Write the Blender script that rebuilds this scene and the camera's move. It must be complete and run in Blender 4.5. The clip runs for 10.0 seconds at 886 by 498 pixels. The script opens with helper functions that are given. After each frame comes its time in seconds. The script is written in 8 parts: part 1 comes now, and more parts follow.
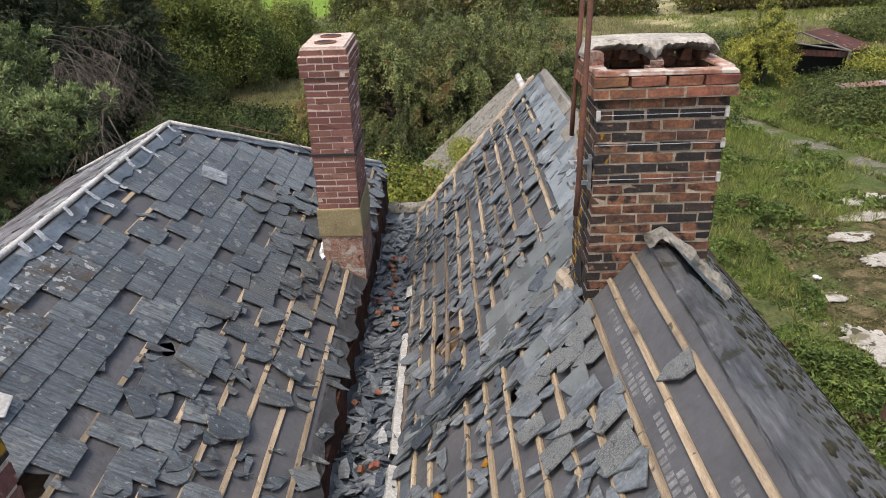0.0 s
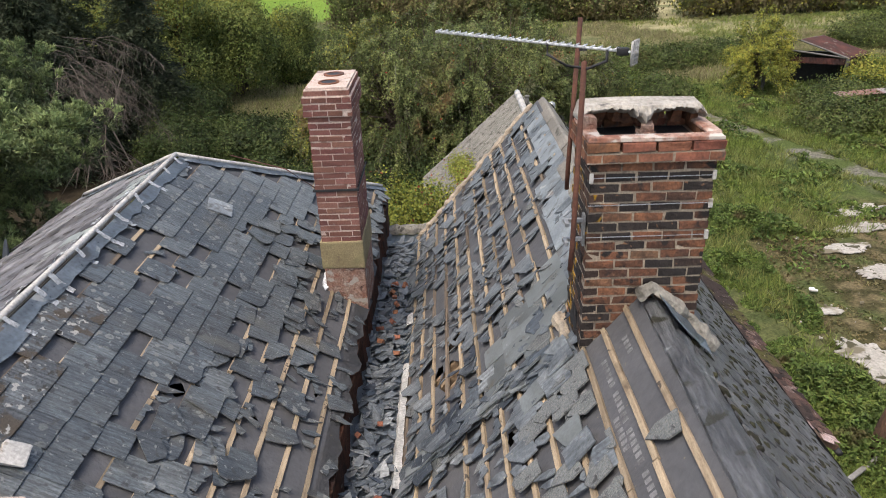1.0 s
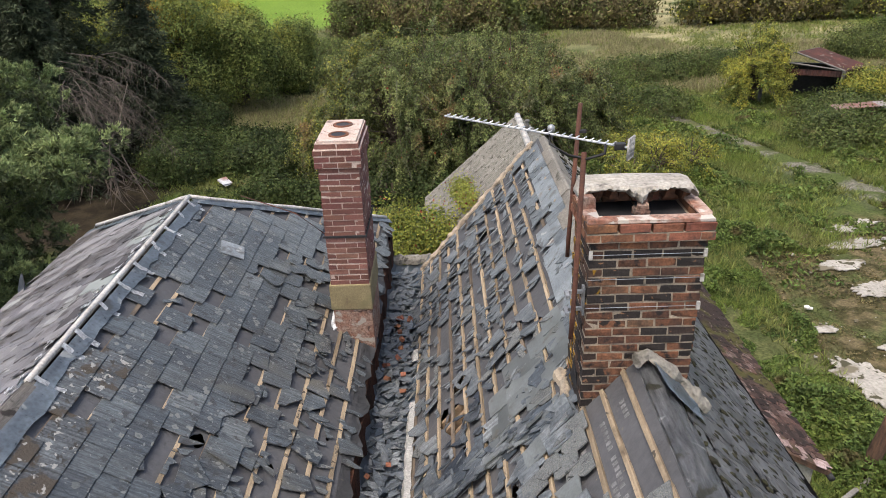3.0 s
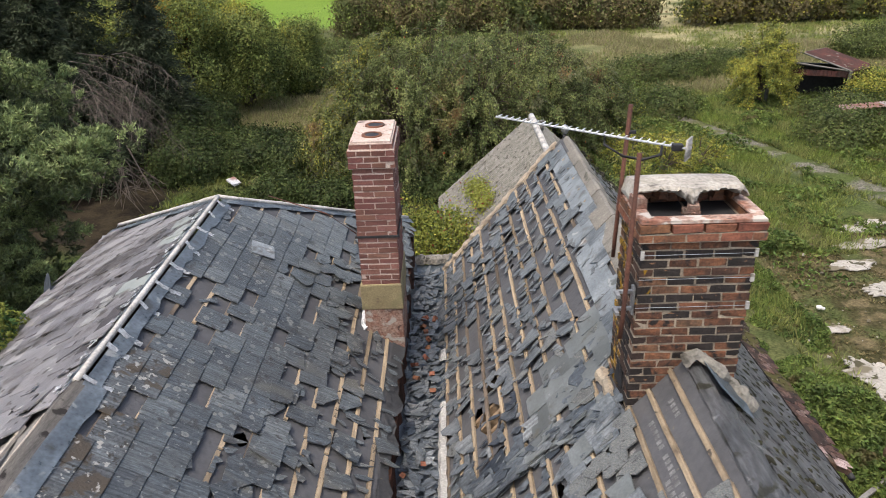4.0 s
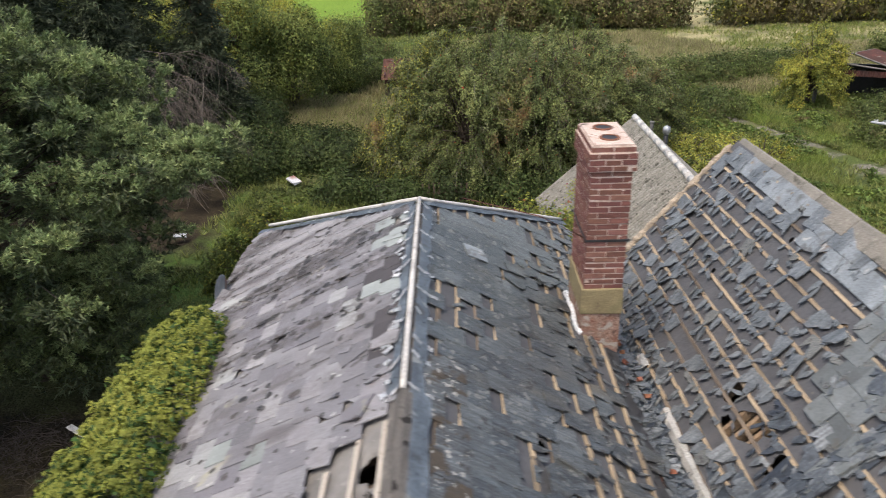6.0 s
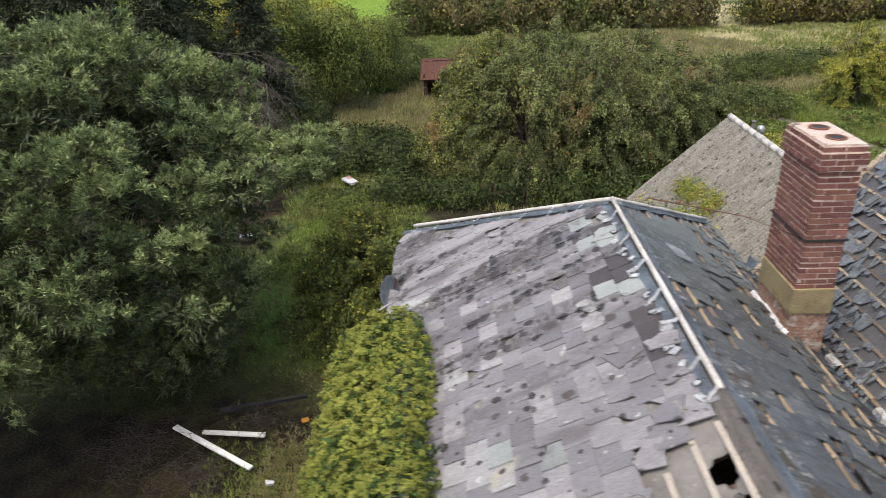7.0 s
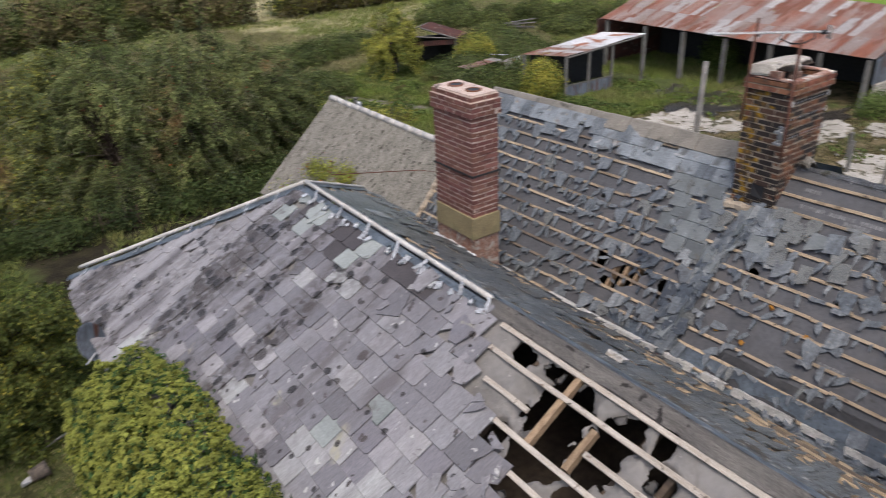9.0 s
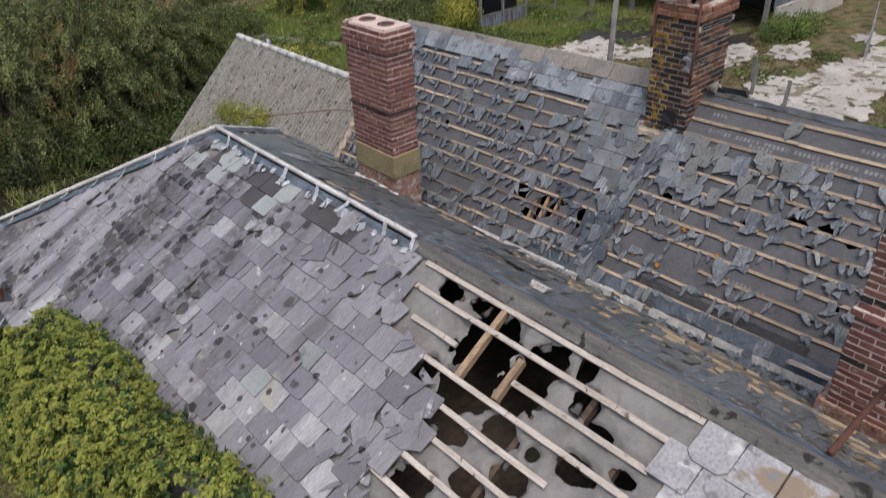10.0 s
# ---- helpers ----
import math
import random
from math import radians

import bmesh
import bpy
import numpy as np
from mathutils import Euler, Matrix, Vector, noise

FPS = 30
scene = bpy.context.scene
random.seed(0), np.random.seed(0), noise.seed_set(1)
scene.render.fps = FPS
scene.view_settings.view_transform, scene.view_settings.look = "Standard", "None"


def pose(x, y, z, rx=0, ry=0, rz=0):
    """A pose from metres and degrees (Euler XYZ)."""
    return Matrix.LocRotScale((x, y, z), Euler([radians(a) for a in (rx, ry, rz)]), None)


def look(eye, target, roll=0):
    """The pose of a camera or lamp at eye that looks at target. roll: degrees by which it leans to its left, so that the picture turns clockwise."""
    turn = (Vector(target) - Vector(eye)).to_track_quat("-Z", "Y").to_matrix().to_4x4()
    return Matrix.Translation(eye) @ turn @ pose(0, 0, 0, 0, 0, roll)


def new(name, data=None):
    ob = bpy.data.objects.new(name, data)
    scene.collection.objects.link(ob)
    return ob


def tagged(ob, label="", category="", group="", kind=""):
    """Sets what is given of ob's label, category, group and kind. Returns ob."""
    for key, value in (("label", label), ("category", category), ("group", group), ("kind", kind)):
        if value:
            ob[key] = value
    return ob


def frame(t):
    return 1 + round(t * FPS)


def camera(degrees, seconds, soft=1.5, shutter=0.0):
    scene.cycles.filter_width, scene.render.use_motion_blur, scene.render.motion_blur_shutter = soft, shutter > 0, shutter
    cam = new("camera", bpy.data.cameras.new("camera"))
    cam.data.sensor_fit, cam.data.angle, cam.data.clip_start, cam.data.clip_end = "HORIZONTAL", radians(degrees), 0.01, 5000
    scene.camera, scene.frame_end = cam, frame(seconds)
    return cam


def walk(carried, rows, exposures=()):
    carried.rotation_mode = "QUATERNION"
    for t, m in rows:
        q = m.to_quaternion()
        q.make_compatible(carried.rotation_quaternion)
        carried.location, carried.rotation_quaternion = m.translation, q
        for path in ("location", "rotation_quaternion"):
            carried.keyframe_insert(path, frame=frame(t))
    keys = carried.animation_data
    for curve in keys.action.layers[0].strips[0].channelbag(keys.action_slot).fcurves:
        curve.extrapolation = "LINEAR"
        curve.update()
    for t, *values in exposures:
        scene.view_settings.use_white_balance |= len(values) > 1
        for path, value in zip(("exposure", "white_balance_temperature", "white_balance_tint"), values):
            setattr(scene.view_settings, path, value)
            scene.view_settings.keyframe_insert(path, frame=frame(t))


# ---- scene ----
cam = camera(64.3, 10.0, 0.8, 0.4)
METRES, EYE, TILT, LEAN, TURN = 7.75, 12.6, -90.0, 0.0, 0.0
PATH = [
    (0, (3.66, 0.114, 10.807), (3.636, 1.914, 9.936), -2.1),
    (0.5, (3.672, 0.116, 10.937), (3.648, 1.916, 10.065), -2.1),
    (1, (3.674, 0.085, 11.254), (3.65, 1.885, 10.383), -2.1),
    (1.5, (3.67, 0.055, 11.507), (3.647, 1.856, 10.637), -2.1),
    (2, (3.67, 0.048, 11.786), (3.648, 1.849, 10.918), -2.1),
    (3.5, (3.495, -0.014, 11.883), (3.475, 1.788, 11.017), -2.0),
    (4, (3.229, -0.023, 11.902), (3.208, 1.78, 11.035), -2.0),
    (4.5, (2.841, -0.022, 11.915), (2.819, 1.781, 11.048), -2.0),
    (5, (2.277, 0.008, 11.943), (2.253, 1.809, 11.075), -2.0),
    (5.2, (2.008, 0.028, 11.971), (1.982, 1.827, 11.098), -2.1),
    (6.3, (-0.333, 0.118, 12.009), (-0.361, 1.919, 11.14), -1.7),
    (6.5, (-0.893, 0.109, 12.033), (-0.922, 1.91, 11.163), -1.9),
    (7, (-2.212, 0.11, 12.073), (-2.242, 1.91, 11.203), -1.9),
    (7.5, (-3.337, 0.131, 12.101), (-3.291, 1.93, 11.23), -2.1),
    (8, (-3.809, 0.146, 12.115), (-3.419, 1.898, 11.232), -2.3),
    (8.5, (-3.909, 0.15, 12.113), (-3.168, 1.779, 11.219), -2.4),
    (9, (-3.885, 0.144, 12.095), (-2.87, 1.61, 11.188), -2.5),
    (9.5, (-3.867, 0.148, 12.1), (-2.693, 1.475, 11.173), -2.4),
    (10, (-3.844, 0.154, 12.097), (-2.726, 1.422, 11.029), -2.4),
]
walk(cam, [(t, look(eye, target, roll)) for t, eye, target, roll in PATH], [(0, 1.0, 6950, 10), (5.2, 1.03, 6950, 10), (7.5, 1.02, 6950, 10), (9.0, 0.63, 6700, 12), (10, 0.57, 6600, 12)])

# ---- light ----
world = bpy.data.worlds.new("sky")
scene.world = world
world.use_nodes = True
wn = world.node_tree.nodes
sky = wn.new("ShaderNodeTexSky")
sky.sky_type = "NISHITA"
sky.sun_disc = False
sky.sun_elevation = radians(67)
sky.sun_rotation = radians(215)
sky.air_density, sky.dust_density, sky.ozone_density = 1.0, 4.0, 1.0
wn["Background"].inputs["Strength"].default_value = 0.142
world.node_tree.links.new(sky.outputs["Color"], wn["Background"].inputs["Color"])
sun = new("sun", bpy.data.lights.new("sun", "SUN"))
sun.data.energy = 1.2
sun.data.angle = radians(25)
sun.data.color = (1.0, 0.97, 0.93)
az, el = radians(215), radians(67)
sun.matrix_world = look((0, 0, 40), (-math.sin(az) * math.cos(el), -math.cos(az) * math.cos(el), 40 - math.sin(el)))
scene.view_settings.exposure = 0.85

# ---- materials ----
def material(name, ca, cb, scale=5.0, rough=0.85, bump=0.3, fine=60.0, rand=0.0, hue=0.0, island=False,
             spot=None, ramp=None, metal=0.0, spec=0.3, contrast=0.25, streak=None, bumpdist=0.01, through_light=0.0, rings=None, blend=0.5, lichen=None, lam=None):
    """Two colours in broad patches, fine grain, a random tone for each piece, spots of a third colour."""
    m = bpy.data.materials.new(name)
    m.use_nodes = True
    nt = m.node_tree
    n, link = nt.nodes, nt.links.new
    bsdf = n["Principled BSDF"]
    geo = n.new("ShaderNodeNewGeometry")
    pos = geo.outputs["Position"]
    if island:
        r = geo.outputs["Random Per Island"]
    else:
        r = n.new("ShaderNodeObjectInfo").outputs["Random"]
    co = pos
    if streak:
        mp = n.new("ShaderNodeMapping")
        mp.inputs["Scale"].default_value = streak
        link(pos, mp.inputs["Vector"])
        co = mp.outputs["Vector"]

    def tex(s, detail=5.0, dist=0.0, at=None):
        t = n.new("ShaderNodeTexNoise")
        t.inputs["Scale"].default_value = s
        t.inputs["Detail"].default_value = detail
        t.inputs["Distortion"].default_value = dist
        link(at or co, t.inputs["Vector"])
        return t.outputs["Fac"]

    def mix(fac, a, b, kind="MIX"):
        x = n.new("ShaderNodeMix")
        x.data_type, x.blend_type = "RGBA", kind
        for v, slot in ((fac, 0), (a, 6), (b, 7)):
            if isinstance(v, (int, float)):
                x.inputs[slot].default_value = v
            elif isinstance(v, tuple):
                x.inputs[slot].default_value = (*v, 1)
            else:
                link(v, x.inputs[slot])
        return x.outputs[2]

    def rng(v, a, b, c=0.0, d=1.0):
        x = n.new("ShaderNodeMapRange")
        x.inputs[1].default_value, x.inputs[2].default_value = a, b
        x.inputs[3].default_value, x.inputs[4].default_value = c, d
        link(v, x.inputs[0])
        return x.outputs[0]

    big = rng(tex(scale), 0.35, 0.65)
    if ramp:
        rp = n.new("ShaderNodeValToRGB")
        rp.color_ramp.interpolation = "LINEAR"
        while len(rp.color_ramp.elements) < len(ramp):
            rp.color_ramp.elements.new(0.5)
        for e, (p, c) in zip(rp.color_ramp.elements, ramp):
            e.position, e.color = p, (*c, 1)
        link(r, rp.inputs[0])
        col = mix(big, rp.outputs[0], mix(blend, rp.outputs[0], cb), "MIX")
    else:
        col = mix(big, ca, cb)
    grain = tex(fine, 6.0)
    g = rng(grain, 0.3, 0.7, 1 - contrast, 1 + contrast)
    gc = n.new("ShaderNodeCombineColor")
    for i in range(3):
        link(g, gc.inputs[i])
    col = mix(1.0, col, gc.outputs[0], "MULTIPLY")
    if lam:
        # thin lines along the bed of the stone
        lv, ls, low_, high_ = lam
        mp = n.new("ShaderNodeMapping")
        mp.inputs["Scale"].default_value = lv
        link(pos, mp.inputs["Vector"])
        lines = rng(tex(ls, 6.0, 0.3, mp.outputs["Vector"]), 0.36, 0.62, low_, high_)
        lc = n.new("ShaderNodeCombineColor")
        for i in range(3):
            link(lines, lc.inputs[i])
        col = mix(1.0, col, lc.outputs[0], "MULTIPLY")
    if rand or hue:
        h = n.new("ShaderNodeHueSaturation")
        link(rng(r, 0, 1, 1 - rand, 1 + rand), h.inputs["Value"])
        if hue:
            w = n.new("ShaderNodeTexWhiteNoise")
            w.noise_dimensions = "1D"
            link(r, w.inputs["W"])
            link(rng(w.outputs["Value"], 0, 1, 0.5 - hue, 0.5 + hue), h.inputs["Hue"])
        link(col, h.inputs["Color"])
        col = h.outputs["Color"]
    for s in spot or ():
        f = tex(s[1], 5.0, 0.4, pos if s[1] > 1.5 else co)
        col = mix(rng(f, s[2], s[2] + s[3]), col, s[0])
    if rings:
        rc, rs, rr, ms, mt = rings
        vo = n.new("ShaderNodeTexVoronoi")
        vo.inputs["Scale"].default_value = rs
        bend = n.new("ShaderNodeTexNoise")
        bend.inputs["Scale"].default_value = rs * 2.5
        link(pos, bend.inputs["Vector"])
        push = n.new("ShaderNodeVectorMath")
        push.operation = "MULTIPLY_ADD"
        link(bend.outputs["Color"], push.inputs[0])
        push.inputs[1].default_value = (0.05, 0.05, 0.05)
        link(pos, push.inputs[2])
        link(push.outputs[0], vo.inputs["Vector"])
        wob = n.new("ShaderNodeMath")
        wob.operation = "ADD"
        link(vo.outputs["Distance"], wob.inputs[0])
        link(rng(tex(rs * 0.45, 2.0), 0.3, 0.7, 0.26, -0.06), wob.inputs[1])
        disc = n.new("ShaderNodeMath")
        disc.operation = "SUBTRACT"
        link(rng(wob.outputs[0], rr, rr + 0.05, 1.0, 0.0), disc.inputs[0])
        link(rng(wob.outputs[0], rr - 0.17, rr - 0.10, 0.65, 0.0), disc.inputs[1])
        near = disc.outputs[0]
        where = n.new("ShaderNodeTexNoise")
        where.inputs["Scale"].default_value = ms
        link(pos, where.inputs["Vector"])
        both = n.new("ShaderNodeMath")
        both.operation = "MULTIPLY"
        link(near, both.inputs[0])
        link(rng(where.outputs["Fac"], mt, mt + 0.08), both.inputs[1])
        col = mix(both.outputs[0], col, rc)
    if lichen:
        # brown crust in streaks down the slope, and dark round colonies of many sizes
        crust, dark, cells, rmax, y0 = lichen
        mp = n.new("ShaderNodeMapping")
        mp.inputs["Scale"].default_value = (0.30, 2.0, 0.30)
        link(pos, mp.inputs["Vector"])
        sep = n.new("ShaderNodeSeparateXYZ")
        link(pos, sep.inputs[0])

        def mul(a, b):
            x = n.new("ShaderNodeMath")
            x.operation = "MULTIPLY"
            link(a, x.inputs[0])
            if isinstance(b, float):
                x.inputs[1].default_value = b
            else:
                link(b, x.inputs[1])
            return x.outputs[0]
        zone = mul(rng(tex(1.0, 3.0, 0.0, mp.outputs["Vector"]), 0.38, 0.56), rng(sep.outputs[1], y0, y0 + 1.8, 0.10, 1.0))
        col = mix(mul(mul(zone, rng(tex(11, 7.0, 0.6, pos), 0.34, 0.56)), 0.92), col, crust)
        bend = n.new("ShaderNodeTexNoise")
        bend.inputs["Scale"].default_value = cells * 2.2
        link(pos, bend.inputs["Vector"])
        push = n.new("ShaderNodeVectorMath")
        push.operation = "MULTIPLY_ADD"
        link(bend.outputs["Color"], push.inputs[0])
        push.inputs[1].default_value = (0.045, 0.045, 0.045)
        link(pos, push.inputs[2])
        vo = n.new("ShaderNodeTexVoronoi")
        vo.inputs["Scale"].default_value = cells
        link(push.outputs[0], vo.inputs["Vector"])
        sc = n.new("ShaderNodeSeparateColor")
        link(vo.outputs["Color"], sc.inputs[0])
        size = mul(sc.outputs[0], rmax)
        size = mul(size, rng(zone, 0.10, 0.80, 0.34, 1.0))
        gap = n.new("ShaderNodeMath")
        gap.operation = "SUBTRACT"
        link(vo.outputs["Distance"], gap.inputs[0])
        link(size, gap.inputs[1])
        spots = mul(rng(gap.outputs[0], -0.03, 0.02, 1.0, 0.0), rng(size, 0.03, 0.06))
        col = mix(mul(spots, rng(tex(60, 2.0, 0.0, pos), 0.3, 0.55, 0.55, 1.0)), col, mix(rng(sc.outputs[1], 0.6, 1.0), dark, crust))
    link(col, bsdf.inputs["Base Color"])
    link(rng(grain, 0.2, 0.8, max(rough - 0.12, 0.02), min(rough + 0.12, 1)), bsdf.inputs["Roughness"])
    bsdf.inputs["Metallic"].default_value = metal
    bsdf.inputs["Specular IOR Level"].default_value = spec
    if bump:
        b = n.new("ShaderNodeBump")
        b.inputs["Strength"].default_value = bump
        b.inputs["Distance"].default_value = bumpdist
        link(grain, b.inputs["Height"])
        link(b.outputs[0], bsdf.inputs["Normal"])
    if through_light:
        bsdf.inputs["Transmission Weight"].default_value = 0.0
        tr = n.new("ShaderNodeBsdfTranslucent")
        link(col, tr.inputs["Color"])
        ms = n.new("ShaderNodeMixShader")
        ms.inputs[0].default_value = through_light
        link(bsdf.outputs[0], ms.inputs[1])
        link(tr.outputs[0], ms.inputs[2])
        link(ms.outputs[0], n["Material Output"].inputs["Surface"])
    return m


M = {}
M["slate_lilac"] = material("slate_lilac", (0.2, 0.19, 0.2), (0.125, 0.118, 0.124), 2.2, 0.45, 0.5, 30, spec=0.45, contrast=0.2, blend=0.5, streak=(0.5, 2.2, 0.5),
    ramp=[(0.0, (0.115, 0.113, 0.122)), (0.15, (0.150, 0.146, 0.158)), (0.4, (0.190, 0.187, 0.20)), (0.6, (0.24, 0.238, 0.247)), (0.72, (0.150, 0.143, 0.16)), (0.88, (0.30, 0.292, 0.298)), (1.0, (0.33, 0.34, 0.334))],
    spot=[((0.40, 0.395, 0.38), 7.0, 0.68, 0.03), ((0.30, 0.285, 0.215), 1.7, 0.67, 0.06), ((0.112, 0.102, 0.105), 1.1, 0.56, 0.10), ((0.055, 0.046, 0.043), 4.5, 0.655, 0.025)], lichen=((0.060, 0.050, 0.045), (0.016, 0.013, 0.011), 5.6, 0.66, 5.3))
M["slate_green"] = material("slate_green", (0.25, 0.272, 0.262), (0.19, 0.208, 0.20), 3, 0.45, 0.3, 40, rand=0.15, spec=0.45, contrast=0.15, spot=[((0.12, 0.115, 0.11), 5, 0.60, 0.08)])
M["slate_olive"] = material("slate_olive", (0.145, 0.160, 0.163), (0.10, 0.11, 0.11), 3, 0.42, 0.2, 40, rand=0.35, spec=0.5, contrast=0.18, spot=[((0.085, 0.08, 0.066), 6, 0.62, 0.1), ((0.30, 0.31, 0.31), 5, 0.69, 0.05)])
M["slate_dark"] = material("slate_dark", (0.062, 0.056, 0.058), (0.05, 0.045, 0.047), 3, 0.6, 0.2, 60, rand=0.1)
M["slate_grey"] = material("slate_grey", (0.09, 0.101, 0.108), (0.058, 0.060, 0.058), 3.0, 0.42, 0.9, 38, spec=0.6, contrast=0.38, streak=(0.7, 1.8, 0.7), lam=((3.0, 46.0, 3.0), 1.0, 0.55, 1.28),
    ramp=[(0.0, (0.042, 0.051, 0.060)), (0.3, (0.060, 0.071, 0.080)), (0.6, (0.076, 0.089, 0.097)), (0.85, (0.094, 0.108, 0.115)), (1.0, (0.128, 0.143, 0.148))],
    spot=[((0.094, 0.09, 0.076), 1.3, 0.58, 0.12), ((0.19, 0.195, 0.185), 26, 0.63, 0.05), ((0.036, 0.036, 0.035), 8, 0.60, 0.06)], rings=((0.172, 0.176, 0.163), 8.5, 0.30, 0.9, 0.46))
M["slate_crust"] = material("slate_crust", (0.085, 0.094, 0.10), (0.056, 0.060, 0.06), 3.0, 0.5, 0.9, 38, spec=0.5, contrast=0.38, lam=((3.0, 46.0, 3.0), 1.0, 0.55, 1.28), rand=0.2,
    spot=[((0.055, 0.042, 0.028), 6, 0.53, 0.05), ((0.30, 0.295, 0.27), 15, 0.60, 0.03), ((0.03, 0.026, 0.02), 13, 0.60, 0.05)])
M["slate_blue"] = material("slate_blue", (0.11, 0.125, 0.14), (0.042, 0.05, 0.06), 6, 0.42, 0.6, 34, spec=0.5, contrast=0.35, lam=((3.0, 40.0, 3.0), 1.0, 0.7, 1.2),
    ramp=[(0.0, (0.022, 0.029, 0.042)), (0.22, (0.054, 0.066, 0.080)), (0.5, (0.095, 0.109, 0.122)), (0.8, (0.146, 0.162, 0.173)), (1.0, (0.24, 0.256, 0.262))],
    spot=[((0.03, 0.033, 0.038), 5, 0.62, 0.1), ((0.22, 0.215, 0.19), 38, 0.66, 0.04)])
M["slate_speck"] = material("slate_speck", (0.122, 0.130, 0.131), (0.085, 0.092, 0.095), 5, 0.75, 0.7, 60, rand=0.25, spec=0.3, contrast=0.35,
    spot=[((0.19, 0.19, 0.175), 120, 0.54, 0.06), ((0.05, 0.052, 0.052), 16, 0.62, 0.05)])
M["slate_pale"] = material("slate_pale", (0.205, 0.228, 0.243), (0.138, 0.155, 0.168), 3, 0.45, 0.4, 40, rand=0.25, spec=0.45, contrast=0.25,
    spot=[((0.10, 0.104, 0.104), 5, 0.54, 0.1), ((0.15, 0.11, 0.08), 2, 0.58, 0.12), ((0.33, 0.335, 0.33), 7, 0.64, 0.06)])
M["slate_worn"] = material("slate_worn", (0.27, 0.268, 0.275), (0.20, 0.198, 0.205), 3, 0.4, 0.4, 40, rand=0.15, spec=0.5, contrast=0.25, spot=[((0.17, 0.13, 0.085), 2.2, 0.62, 0.06), ((0.42, 0.42, 0.42), 5, 0.62, 0.08), ((0.13, 0.128, 0.13), 9, 0.62, 0.05)])
M["slate_moss"] = material("slate_moss", (0.075, 0.08, 0.09), (0.045, 0.048, 0.054), 1.5, 0.5, 0.5, 30, spec=0.45, contrast=0.3, lam=((30.0, 4.0, 30.0), 1.0, 0.75, 1.15),
    ramp=[(0.0, (0.056, 0.059, 0.068)), (0.4, (0.086, 0.089, 0.10)), (0.8, (0.118, 0.122, 0.134)), (1.0, (0.17, 0.173, 0.184))],
    spot=[((0.22, 0.22, 0.22), 1.6, 0.64, 0.06), ((0.26, 0.26, 0.25), 22, 0.68, 0.03), ((0.022, 0.021, 0.018), 9, 0.58, 0.05)])
M["tile_rust"] = material("tile_rust", (0.09, 0.05, 0.04), (0.045, 0.036, 0.03), 2.2, 0.9, 0.8, 30, contrast=0.5, spec=0.15, rand=0.3,
    ramp=[(0.0, (0.034, 0.026, 0.024)), (0.5, (0.066, 0.040, 0.034)), (0.85, (0.098, 0.055, 0.045)), (1.0, (0.14, 0.10, 0.09))],
    spot=[((0.068, 0.062, 0.022), 1.4, 0.50, 0.10), ((0.30, 0.24, 0.225), 11, 0.655, 0.03), ((0.018, 0.015, 0.014), 7, 0.58, 0.06)])
M["tile_pink"] = material("tile_pink", (0.44, 0.34, 0.32), (0.28, 0.19, 0.17), 7, 0.9, 0.6, 30, contrast=0.35, rand=0.3, spot=[((0.09, 0.06, 0.05), 12, 0.58, 0.06)])
M["felt"] = material("felt", (0.090, 0.092, 0.099), (0.070, 0.071, 0.076), 2.5, 0.7, 0.4, 18, contrast=0.14, bumpdist=0.03,
    spot=[((0.105, 0.10, 0.098), 1.2, 0.58, 0.2), ((0.036, 0.034, 0.034), 7, 0.68, 0.1), ((0.14, 0.125, 0.105), 16, 0.70, 0.04)])
M["felt_grey"] = material("felt_grey", (0.19, 0.182, 0.174), (0.135, 0.128, 0.12), 2.2, 0.85, 0.5, 14, contrast=0.12, bumpdist=0.03,
    spot=[((0.12, 0.11, 0.10), 3.0, 0.6, 0.12), ((0.27, 0.255, 0.24), 8, 0.66, 0.05)])
M["felt_print"] = material("felt_print", (0.20, 0.20, 0.205), (0.10, 0.10, 0.103), 14, 0.8, 0.1, 80)
M["batten"] = material("batten", (0.37, 0.295, 0.205), (0.24, 0.185, 0.125), 4, 0.85, 0.4, 40, rand=0.3, streak=(9, 0.8, 9),
    spot=[((0.12, 0.09, 0.062), 3, 0.60, 0.1), ((0.07, 0.058, 0.048), 11, 0.64, 0.04)])
M["batten_old"] = material("batten_old", (0.185, 0.145, 0.108), (0.11, 0.088, 0.07), 4, 0.9, 0.4, 40, rand=0.35, streak=(9, 0.8, 9),
    spot=[((0.26, 0.20, 0.14), 2, 0.60, 0.1)])
M["batten_pale"] = material("batten_pale", (0.44, 0.40, 0.35), (0.32, 0.28, 0.235), 4, 0.9, 0.4, 40, rand=0.15, streak=(9, 0.8, 9),
    spot=[((0.16, 0.125, 0.10), 7, 0.64, 0.05), ((0.07, 0.06, 0.05), 14, 0.66, 0.04)])
M["timber"] = material("timber", (0.095, 0.07, 0.05), (0.06, 0.045, 0.034), 3, 0.9, 0.5, 30, rand=0.2, streak=(8, 1, 8))
M["rafter_new"] = material("rafter_new", (0.29, 0.21, 0.135), (0.20, 0.135, 0.085), 3, 0.85, 0.4, 30, rand=0.15, streak=(2, 9, 9))
M["rotten"] = material("rotten", (0.12, 0.052, 0.034), (0.052, 0.03, 0.024), 3, 0.95, 0.8, 25, contrast=0.4,
    spot=[((0.20, 0.19, 0.18), 6, 0.68, 0.05), ((0.025, 0.02, 0.018), 4, 0.6, 0.1)])
